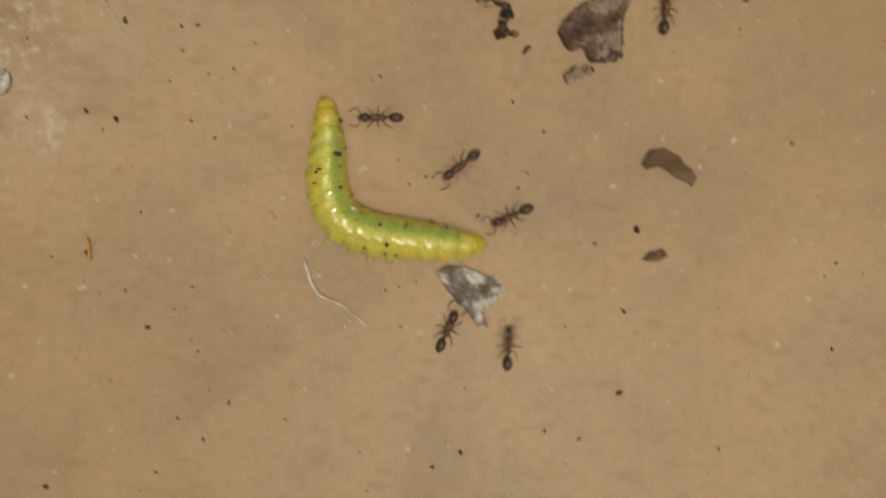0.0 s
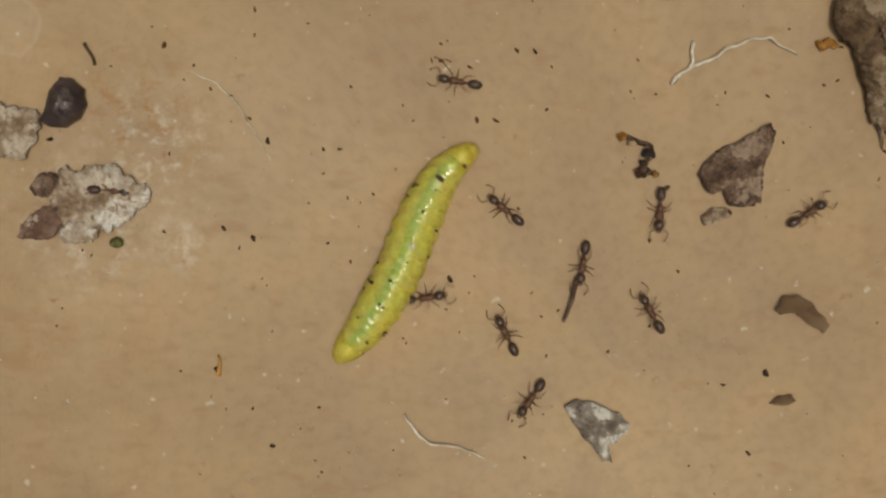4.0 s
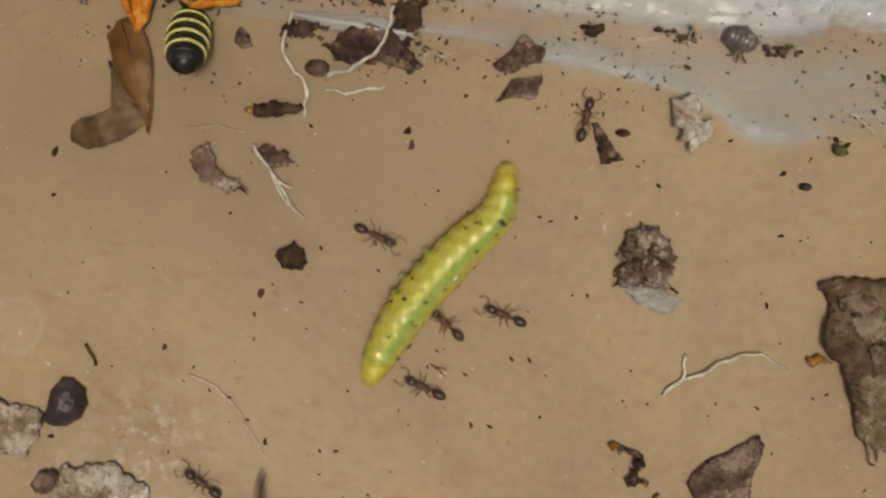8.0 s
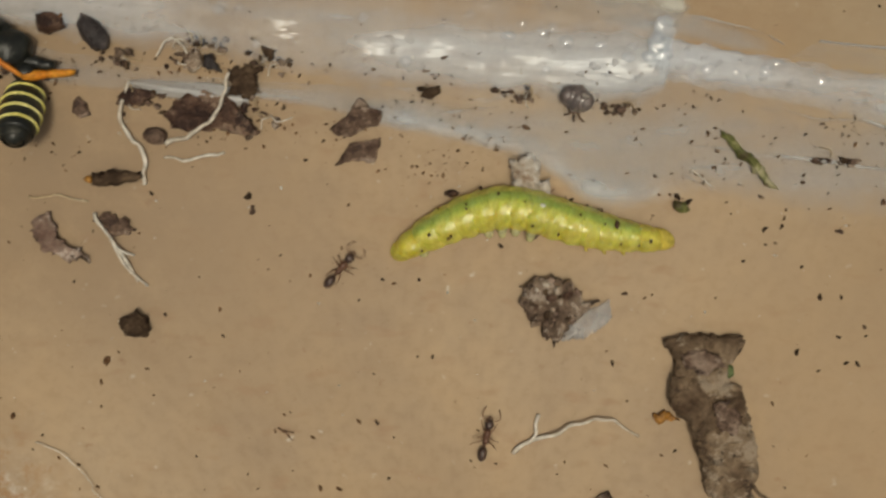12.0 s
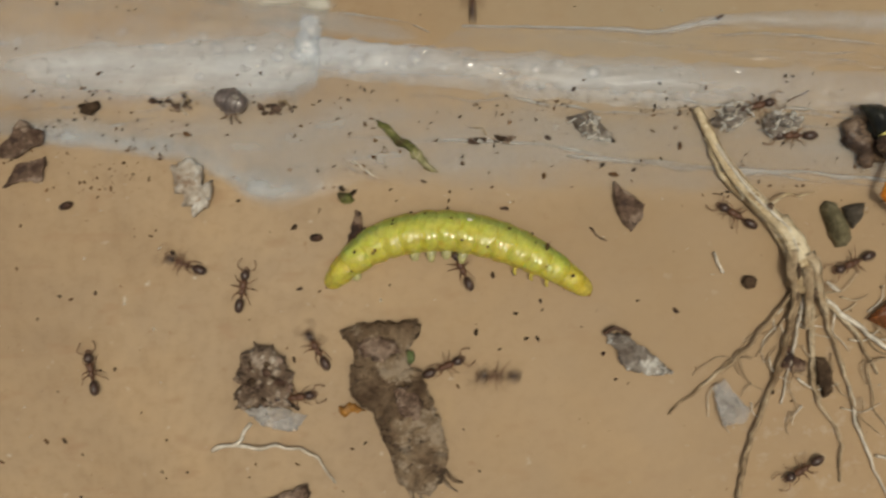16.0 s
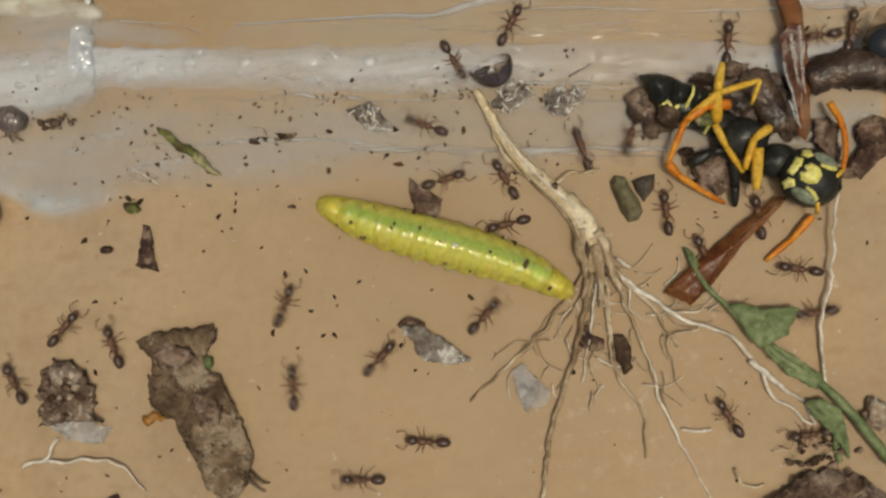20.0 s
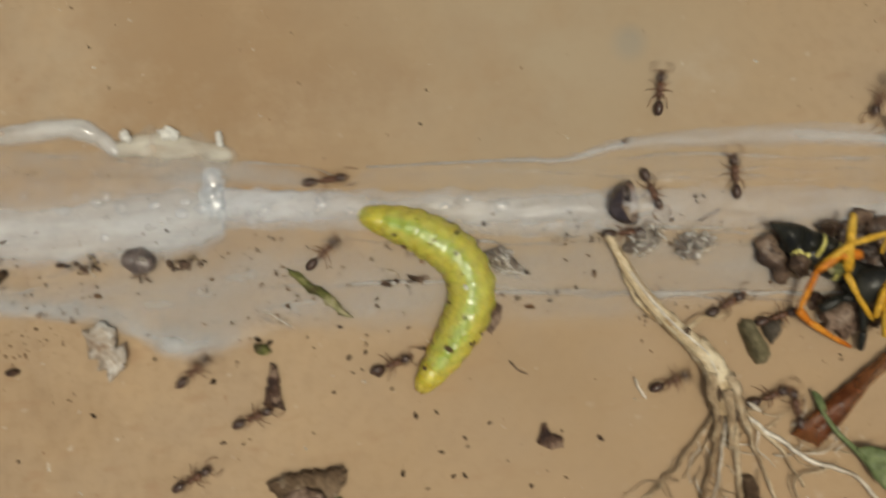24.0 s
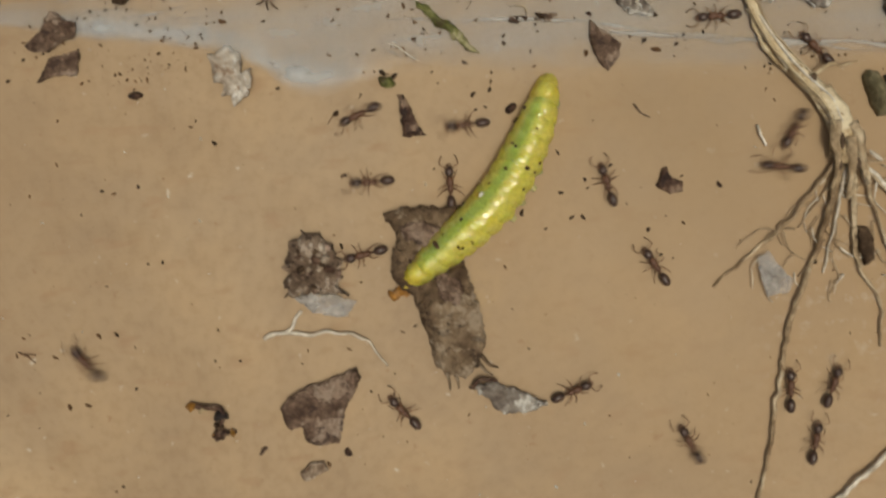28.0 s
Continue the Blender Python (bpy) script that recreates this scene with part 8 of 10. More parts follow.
def motions():
    crawl([
        (0.0, 35, (-9.41, 7.69), (-9.22, 5.37), (-9.24, 2.95), (-8.53, 1.01), (-6.81, 0.13), (-4.38, -0.26), (-2.10, -0.52), (-0.28, -0.58)),
        (0.3, 10, (-11.92, 10.14), (-11.13, 6.51), (-9.84, 2.8), (-7.08, -0.12), (-2.19, -1.25)),
        (0.6, -50, (-10.44, 8.56), (-13.02, 6.12), (-13.67, 3.68), (-12.21, 1.57), (-9.77, 1.26), (-6.61, 2.04)),
        (0.9, 0, (-11.21, 11.81), (-12, 9.16), (-11.97, 5.92), (-11.14, 2.68), (-9.57, -0.59)),
        (1.0, 0, (-12.3, 13.86), (-12.17, 10.65), (-12.33, 7.1), (-11.97, 3.52), (-10.47, 0)),
        (1.2, 0, (-11.77, 15.14), (-12.21, 11.67), (-12.42, 7.79), (-12.54, 4.21), (-12.01, 0.61)),
        (1.5, -10, (-6.81, 9.93), (-9.37, 11.81), (-12.59, 10.94), (-13.66, 6.86), (-11.44, 1.34)),
        (1.8, -30, (-8.62, 4.50), (-8.43, 5.84), (-9.06, 6.96), (-10.59, 7.38), (-12.02, 6.88), (-12.56, 5.73), (-12.23, 4.59), (-11.18, 3.59), (-9.52, 2.87)),
        (1.9, -28, (-8.81, 3.84), (-8.43, 5.19), (-9.07, 6.39), (-10.60, 6.80), (-11.99, 6.30), (-12.49, 5.07), (-12.16, 4.01), (-11.07, 3.12), (-9.34, 2.56)),
        (2, -25, (-10.58, 2.81), (-9.78, 3.50), (-9.43, 4.49), (-9.61, 5.53), (-10.28, 6.34), (-11.26, 6.72), (-12.29, 6.55), (-13.12, 5.90), (-13.51, 4.92), (-13.37, 3.87), (-12.73, 3.03), (-11.76, 2.62), (-10.71, 2.75)),
        (2.1, -28, (-10.66, 2.80), (-9.83, 3.40), (-9.40, 4.33), (-9.46, 5.34), (-10.01, 6.21), (-10.89, 6.70), (-11.90, 6.71), (-12.80, 6.23), (-13.36, 5.38), (-13.44, 4.36), (-13.03, 3.43), (-12.22, 2.81), (-11.21, 2.66)),
        (2.2, -30, (-8.56, 2.75), (-8.70, 4.66), (-9.74, 6.07), (-11.27, 6.55), (-12.77, 5.85), (-13.56, 4.30), (-13.06, 2.98), (-11.72, 2.64)),
        (2.4, -35, (-7.23, 2.74), (-7.65, 4.64), (-8.87, 5.92), (-10.78, 6.27), (-12.46, 5.41), (-13.44, 3.85), (-13.31, 2.32), (-12.21, 1.40)),
        (4.5, 0, (-13.12, 14.3), (-13.07, 11.46), (-12.9, 8.24), (-13.38, 4.96), (-14.83, 1.62), (-16.66, -0.77)),
        (5.0, 0, (-15.65, 16.16), (-14.06, 13.93), (-13.06, 10.76), (-13.5, 7.16), (-14.46, 4.17), (-15.43, 1.16)),
        (5.5, 0, (-11.1, 19.79), (-12.02, 16.42), (-13.23, 12.46), (-14.12, 8.49), (-14.86, 4.51)),
        (6.0, 0, (-10.73, 20.91), (-12.25, 16.92), (-14.14, 13.53), (-15.06, 10.19), (-14.98, 6.58)),
        (6.5, -50, (-6.67, 23.95), (-9.81, 22.12), (-12.73, 19.32), (-14.84, 16.57), (-15.87, 12.25)),
        (7.0, -65, (-9.37, 26.07), (-11.92, 25.26), (-12.4, 22.48), (-13.86, 19.78), (-16.31, 17), (-16.29, 13.88)),
        (7.5, -40, (-12.25, 28.37), (-11.26, 25.52), (-11.89, 22.54), (-14.34, 19.77), (-15.69, 17.7), (-15.9, 15.54)),
        (8.0, 25, (-7.9, 29.62), (-8.35, 26.84), (-10.46, 24.42), (-12.86, 21.3), (-14.31, 18.57), (-15.16, 16.46)),
        (8.5, 0, (-2.68, 27.92), (-5.55, 28.04), (-8.07, 27.04), (-10.84, 24.89), (-12.81, 22.78), (-13.57, 21.09)),
        (9.0, -65, (-3.27, 31.13), (-5.76, 29.92), (-7.88, 27.99), (-11.37, 26.92), (-14.92, 26.57), (-18.34, 26.64)),
        (9.5, 15, (-2.47, 32.68), (-2.82, 30.4), (-4.72, 27.83), (-7.82, 25.97), (-10.96, 24.43), (-13.58, 23.74)),
        (10.0, -20, (2.98, 32.59), (0.23, 31.58), (-2.87, 30.05), (-5.64, 28.39), (-8.1, 26.57), (-9.89, 25.3)),
        (10.5, 25, (4.88, 32.15), (4.24, 30.33), (1.73, 29.33), (-2.09, 28.56), (-5.19, 26.87), (-8.32, 25.33)),
        (11.0, 25, (6.05, 28.7), (4.41, 29.72), (1.47, 30.17), (-2.02, 29.44), (-5.42, 27.27), (-8.62, 24.27)),
        (11.5, -50, (8.18, 30.56), (5.25, 31.19), (1.68, 31.77), (-1.5, 31.42), (-4.27, 29.33), (-6.32, 26.93)),
        (13.5, 20, (15.99, 28.41), (12.21, 28.71), (8.92, 28.85), (5.62, 29.87), (1.67, 29.94), (-1.95, 29.09)),
        (14.0, -60, (15.62, 28.43), (13.15, 29.41), (11.51, 31.21), (7.9, 30.87), (3.62, 31.03), (0.17, 30.2)),
        (14.5, -45, (18.3, 29.45), (14.87, 29.49), (10.95, 29.47), (7.68, 29.74), (4.42, 30.1), (0.98, 29.98)),
        (15.0, 35, (20.89, 29.42), (17.45, 28.52), (14.18, 27.88), (10.92, 27.69), (7.99, 27.76), (5.29, 28.31)),
        (15.5, 30, (22.59, 27.12), (19.52, 27.7), (15.96, 28.14), (12.37, 27.6), (9.42, 26.88), (6.5, 26.97)),
        (16.0, -55, (25.21, 25.88), (22.54, 27.78), (19.36, 29.21), (16.12, 29.68), (12.84, 29), (10.08, 26.84)),
        (16.5, -25, (26.23, 27.57), (22.95, 28.22), (19.4, 28.63), (16.15, 28.64), (12.87, 28.1), (10.06, 27.26)),
        (17.0, -35, (30.81, 28.1), (27.32, 28.31), (23.78, 28.76), (20.56, 29.28), (17.62, 29.14), (14.72, 28.6)),
        (17.5, -15, (32.64, 27.82), (29.43, 28.2), (25.9, 28.6), (22.67, 28.82), (19.44, 29.04), (16.23, 28.77)),
        (18.0, -15, (35.3, 27.06), (32.42, 27.28), (28.94, 28.1), (25.75, 28.6), (22.53, 28.78), (19.58, 28.42)),
        (18.5, -20, (35.67, 25.89), (32.71, 26.79), (29.58, 27.7), (26.41, 28.3), (23.21, 28.58), (20.34, 28.42)),
        (19.0, -20, (33.28, 23.74), (32.89, 26.36), (30.6, 27.55), (27.44, 28.18), (23.92, 28.53), (20.66, 28.37)),
        (19.5, -15, (34.7, 22.29), (33.21, 24.87), (31.18, 27.02), (28.06, 28), (24.53, 28.37), (20.92, 28.11)),
        (20.0, -20, (35.94, 24.16), (33.57, 25.87), (30.82, 27.15), (28.05, 28.27), (25.27, 29.4), (22.26, 30.87)),
        (20.5, -20, (35.91, 24.1), (33.22, 25.85), (30.5, 27.28), (27.71, 28.25), (24.59, 29.25), (21.15, 29.81)),
        (22.5, 50, (31.33, 32.19), (28.29, 32.42), (25.13, 32.99), (22.88, 34.42), (22.53, 36.73), (24.16, 37.97), (25.62, 38)),
        (23.0, 0, (28.98, 29.71), (27.01, 32.07), (24.71, 34.31), (22.68, 36.18), (20.68, 38.22), (18.41, 39.48)),
        (23.5, 0, (23.69, 28.91), (24.47, 31.26), (24.78, 33.82), (22.94, 35.99), (20.22, 37.62), (17.7, 38.74)),
        (24.0, 0, (20.22, 28.66), (22.28, 31.04), (23.69, 33.48), (23.3, 35.8), (21.08, 37.68), (17.98, 39)),
        (24.5, 0, (20.31, 27.1), (21.06, 29.64), (22.33, 32.45), (22.3, 35.39), (20.78, 37.99), (18.15, 39.24)),
        (25.0, 0, (20.42, 25.12), (21.19, 28.34), (21.97, 31.54), (22.13, 35.12), (21.42, 38.17)),
        (25.5, 0, (17.29, 23.84), (19.28, 27.12), (21.35, 30.54), (21.61, 33.78), (20.96, 36.92)),
        (26.0, 0, (14.88, 22.65), (18.05, 25.54), (20.19, 28), (21.56, 31.16), (22.01, 34.37)),
        (27.0, 10, (14.41, 22.61), (16.8, 23.89), (18.91, 26.01), (20.42, 28.8), (21.92, 31.73)),
        (27.5, 10, (13.51, 19.92), (14.85, 22.45), (17.62, 24.53), (20.28, 27.57), (21.53, 31.48)),
        (28.0, 30, (11.39, 20.12), (14.35, 22.36), (17.13, 24.76), (19.33, 28.17), (20.69, 31.44)),
    ])
    tumble("cup", [(0, 40.32, 49.31, 0.95, 60, 120), (13.5, 40.32, 49.31, 0.95, 60, 120), (14.5, 36.97, 43.63, 0.95, 60, 120), (15, 35.96, 41.17, 0.95, 70, 120), (15.6, 42.67, 42.73, 0.95, 60, 120), (16.2, 47.65, 40.81, 0.95, 50, 120), (16.6, 46.27, 38.3, 0.95, 45, 120), (17, 44.24, 38.34, 0.95, 45, 120), (18, 44.49, 38.88, 1.0, 40, 120), (18.5, 43.04, 38.71, 1.0, 40, 120), (19, 38.43, 38.59, 1.0, 35, 120), (19.5, 34.66, 37.54, 1.0, 30, 120), (20, 32.95, 37.5, 1.0, 20, 120), (20.5, 32.49, 37.67, 1.0, 10, 120), (21.5, 32.8, 38.0, 1.1, -40, 120), (22.5, 33.02, 38.4, 1.15, -80, 118), (23, 33.1, 38.25, 1.15, -70, 120), (23.5, 33.29, 38.26, 1.15, -70, 120), (24, 33.32, 37.9, 1.15, -85, 120), (24.5, 32.78, 37.95, 1.15, -75, 120), (25, 32.64, 38.23, 1.15, -60, 120), (25.5, 32.15, 38.54, 1.15, -60, 120), (26, 32.29, 38.46, 1.15, -70, 120), (28, 32.29, 38.46, 1.15, -70, 120)])
    carry("stick", [(0, -36.56, 3.16, 0, 29), (0.3, -34.91, 3.17, 0, 29), (0.6, -13.89, 3.48, 2.4, 29), (0.9, -11.22, 6.66, 2.3, 20), (1, -11.38, 7.08, 2.3, 8), (1.2, -11.1, 7.46, 1.7, -25), (1.5, -8.63, 7.08, 0, 15), (1.8, -4.28, 3.67, 0, -63), (2.1, -4.69, 3.6, 0, -85), (4.5, -1.78, 4.5, 0, -119), (5, 0.12, 5.54, 0, -160), (5.5, 2.23, 5.9, 0, -177), (28, 2.23, 5.9, 0, -177)])
    carry("flake", [(0, -2.46, 31.31, 0, 25), (8, -2.46, 31.31, 0, 25), (9, -2.55, 31.72, 0, 25), (9.5, -2.28, 31.9, 0, 20), (10, -2.68, 32.16, 0, 15), (10.5, -2.35, 31.01, 0, 30), (11, -2.58, 31.32, 0, 35), (11.5, -0.27, 33.09, 0, 35), (13.5, 7.02, 31.04, 0, 35), (14, 9.4, 31.2, 0, 80), (14.5, 10.8, 31.29, 0, -20), (15, 11.84, 29.92, 0, -10), (15.5, 11.74, 29.77, 0, -10), (17, 11.99, 29.76, 0, -10), (20, 11.82, 29.45, 0, -10), (23.5, 11.84, 29.59, 0, -5), (24, 11.65, 29.66, 0, -10), (24.5, 11.69, 29.65, 0, -15), (25, 12.42, 29.84, 0, 8), (28, 12.29, 29.8, 0, 10)])
    carry("clump", [(0, 0.55, 24.44, 0, 0), (8, 0.55, 24.44, 0, 0), (9, 0.46, 24.37, 0, 0), (9.5, 0.15, 24.9, 0, 0), (10, -0.68, 24.83, 0, 20), (10.5, 0.86, 24.08, 0, 5), (11, 0.21, 24.67, 0, 5), (11.5, 2.29, 26.48, 0, 60), (13.5, 6.15, 21.15, 0, 0), (28, 6.15, 21.15, 0, 0)])
    carry("heart", [(0, 36.83, 21.39, 0, 0), (20.6, 36.83, 21.39, 0, 0), (22.4, 27.3, 24.96, 0, 0), (28, 27.3, 24.96, 0, 0)])
    carry("grey", [(0, 28.01, 22.13, 0, 0), (20.5, 28.01, 22.13, 0, 0), (22.5, 28.91, 22.3, 0, 10), (24.5, 17.19, 13.04, 0, 15), (28, 17.19, 13.04, 0, 15)])
    carry("leafy", [(0, 27.81, 30.7, 0, 0), (17.5, 27.81, 30.7, 0, 0), (18, 28.36, 30.47, 0, 20), (18.5, 28.37, 30.34, 0, 0), (20, 28.39, 30.25, 0, 0), (25, 24.08, 33.05, 0, 0), (28, 24.08, 33.05, 0, 0)])
    carry("bent", [(0, 2.22, 16.78, 0, 0), (11.5, 2.22, 16.78, 0, 0), (13.4, 2.87, 17.41, 0, -33), (28, 2.87, 17.41, 0, -33)])
    nudge("leaf", [(0, 0, 0, 0), (11.5, 0, 0, 0), (13.4, -0.3, 0.95, -14), (20.5, -0.3, 0.95, -14), (23, -0.5, 1.0, -15), (28, -0.5, 1.0, -15)])
    nudge("fibre", [(0, 0, 0, 0), (2.5, 0, 0, 0), (4.5, -1.9, -2.1, 26), (28, -1.9, -2.1, 26)])
    nudge("bean", [(0, 0, 0, 0), (11.5, 0, 0, 0), (13.4, -3.8, 0.1, 20), (20.5, -3.8, 0.1, 20), (24.5, -1.9, 0.15, 0), (28, -1.9, 0.15, 0)])
    nudge("seed", [(0, 0, 0, 0), (20.5, 0, 0, 0), (24.5, 8.9, 0.2, 40), (28, 8.9, 0.2, 40)])
    nudge("fragment", [(0, 0, 0, 0), (11.5, 0, 0, 0), (16, -1.1, 0.3, 8), (28, -1.1, 0.3, 8)])
    nudge("pellet", [(0, 0, 0, 0), (17.1, 0, 0, 0), (17.5, 1.6, 0.1, 40), (18.0, 2.9, -0.3, 90), (28, 2.9, -0.3, 90)])
    nudge("bark", [(0, 0, 0, 0), (24.3, 0, 0, 0), (26.0, -0.5, -0.05, -4.3), (28, -0.5, -0.05, -4.3)])
    march(ANTS[0], [(0, -6.06, 6.78, 180), (0.3, -7.5, 6.96, 170), (0.6, -8.8, 6.14, 187), (0.9, -8.75, 6.59, 151), (1, -9.15, 7.14, 149), (1.2, -9.54, 6.75, 154), (1.5, -6.54, 7.54, 194), (1.8, -4.45, 5.55, 248), (2, -4.16, 5.69, 252), (2.1, -4.29, 5.53, 253), (2.4, -4.47, 6.5, 205), (4.5, -7.67, 9.74, 218), (4.73, -7.42, 10.05, 144), (5, -7.16, 10.37, 70), (5.5, -4.58, 15.54, 91), (6, -3.44, 22.91, 123), (7, -3.55, 32.66, 86), (7.5, -4.1, 32.4, 98), (8, -3.64, 32.45, 79), (8.5, -3.92, 32.23, 75), (9, -2.29, 34.32, 52), (9.27, 1.6, 32.17, 93), (9.5, 5.5, 30.02, 134), (10, 10.35, 33.11, 176), (10.5, 13.63, 30.43, 172.5), (11, 20.38, 30.67, 9), (11.5, 30.61, 31.43, 4), (13.5, 18.88, 20.45, 138), (14, 21.47, 25.48, 190), (14.5, 19.18, 26.42, 158), (15, 20.73, 26.24, 163), (15.5, 18.63, 24.78, 137), (16, 17.98, 27.24, 113), (16.5, 28.64, 20.46, 87), (17, 32.78, 20.2, 61), (17.5, 40.84, 28.66, -66), (18, 44.69, 28.15, 21), (18.5, 44.74, 27.77, 47), (19, 45.1, 27.96, 47), (19.5, 47.19, 27.56, 101), (20, 41.89, 27.89, 91), (20.5, 41.87, 27.97, 84), (22.5, 43.97, 25.58, 101), (23, 41.94, 27.76, 128), (23.5, 42.92, 26.64, 57), (24, 40.98, 30.41, 10), (24.5, 37.73, 29.4, 116), (25, 32.82, 31.78, 104), (25.5, 32.19, 30.06, 70), (26, 32.56, 28.22, 104), (26.5, 37.05, 30.8, 104), (27, 37.01, 31.07, 95), (27.5, 36.67, 31.2, 127), (28, 36.39, 31.81, 132)], -1)
    march(ANTS[1], [(0, -1.4, 4.14, -142), (0.3, -4.93, 2.96, -168), (0.6, -9.94, 3.43, -182), (0.9, -8.89, 3.87, -206), (1, -9.07, 4.19, -212), (1.2, -9.71, 4.19, -218), (1.5, -10.55, 4.5, -203), (1.8, -7.4, 1.2, -232), (2, -7.19, 2.71, -185), (2.1, -6.27, 1.92, -202), (2.4, -2.68, 1.29, -200), (4.5, -5.47, -2.87, -90), (4.9, -4.96, -11.84, -87), (5.7, -4.96, -11.84, -87), (26.3, 3.39, -14.21, 85), (27.1, 4.81, 1.72, 85), (27.5, 5.27, 6.91, 122), (27.9, 4.81, 1.72, 265), (28, 4.81, 1.72, 265)], 0.4)
    march(ANTS[2], [(0, 1.58, 1.16, -156), (0.3, 0.87, 0.83, -160), (0.6, -4.57, 0.24, -191), (0.9, -6.59, 0.88, -189), (1, -7.24, 0.8, -188), (1.2, -9.15, 0.18, -192), (1.5, -9.15, 0.52, -205), (1.8, -0.13, -5.8, -256), (2, -6.9, 0.33, -226), (2.1, -6.95, -0.01, -229), (2.4, -7.07, -0.63, -241), (4.5, -6.41, 1.98, -240), (5, -10.36, 1.34, -203), (5.5, -10.21, 11.86, -260), (6, -10.22, 12.38, -195), (6.5, -10.12, 14.14, -213), (7, -10.24, 15.44, -200), (7.5, -10.3, 19.17, -208), (8, -10.65, 20.08, -220), (8.5, -9.66, 30.16, -344), (9, -8.06, 32.93, -278), (9.5, -4.19, 38.23, -196), (9.9, -4.77, 45.29, -265), (10.6, -13.36, 45.76, -86), (11, -12.79, 36.55, 17), (11.5, -12.93, 35.97, -1), (11.9, -13.45, 46.27, 93), (12.7, -13.84, 54.26, 93), (14, -24.97, 39.25, 45), (15.3, -36.1, 24.25, -3), (16.1, -12.13, 23.03, -3), (16.5, -6.22, 22.73, 37), (17, -4.5, 25.9, 52), (17.5, -3.99, 25.62, 3), (18, 1.4, 28.85, 87), (18.5, 3.82, 30.47, 55), (19, 10.79, 31.77, 173), (19.5, 16.31, 36.22, 59), (20, 29.34, 31.37, 12), (20.5, 29.82, 30.67, 18), (22.5, 22.69, 30.1, 82), (23, 22.88, 31.33, 86), (23.5, 18.83, 31.14, 45), (24, 18.47, 30.14, 14), (24.5, 17.83, 29.93, -3), (25, 15.48, 27.33, 171), (25.5, 17.09, 28.75, 15), (26, 17.41, 28.32, 13), (26.5, 17.03, 27.62, 82), (27, 16.65, 26.92, 151), (27.5, 15.7, 25.81, 121), (28, 14.5, 25.35, 90)], 1)
    march(ANTS[3], [(0, -2.46, -5.87, 66), (0.3, -3.75, -5.44, 88), (0.6, -3, -5.25, 84), (0.9, -3.76, -4.68, 99), (1, -4.5, -3.23, 96), (1.2, -2.62, 0.32, 226), (1.5, 0.69, 3.16, 402), (1.8, 6.81, -0.75, 457), (2, -0.2, -6.21, 452), (2.1, 0.42, -5.62, 439), (2.27, 2.48, -3.34, 511), (2.4, 4.55, -1.07, 584), (4.5, 1.1, 4.53, 508), (5, 0.66, -0.32, 404), (5.27, 1.73, 1.86, 334), (5.5, 2.8, 4.05, 264), (6, 3.49, 2.43, 278), (6.5, -0.14, 2.63, 177), (6.9, 0.33, -3.81, 274), (7.7, 0.33, -3.81, 274), (10.3, 1.29, -6.57, 454), (11.1, 0.26, 9.4, 454), (11.5, -0.06, 14.46, 485), (13.5, 2.9, 26.32, 454), (14, -1.69, 26.16, 487), (14.5, 1.88, 26.38, 449), (15, 4.56, 25.97, 405), (15.5, 4.93, 25.04, 416), (16, 5, 26.55, 437), (16.5, 6.46, 28.84, 373), (17, -0.53, 30.61, 475), (17.5, 2.69, 25.01, 472), (18, 6.23, 24.5, 338), (18.5, 8.79, 24.6, 468), (19, 9.92, 25.04, 459), (19.5, 15.89, 21.26, 364), (20, 19.43, 20.26, 448), (20.5, 23.67, 14.19, 534), (22.5, 26.14, 8.82, 577), (24.8, 25.94, 9.04, 446), (25.6, 25.94, 9.04, 446), (26, 26.66, 20.16, 481), (27, 26.67, 19.81, 489), (27.5, 26.97, 19.62, 506), (28, 26.31, 19.81, 480)], -0.3)
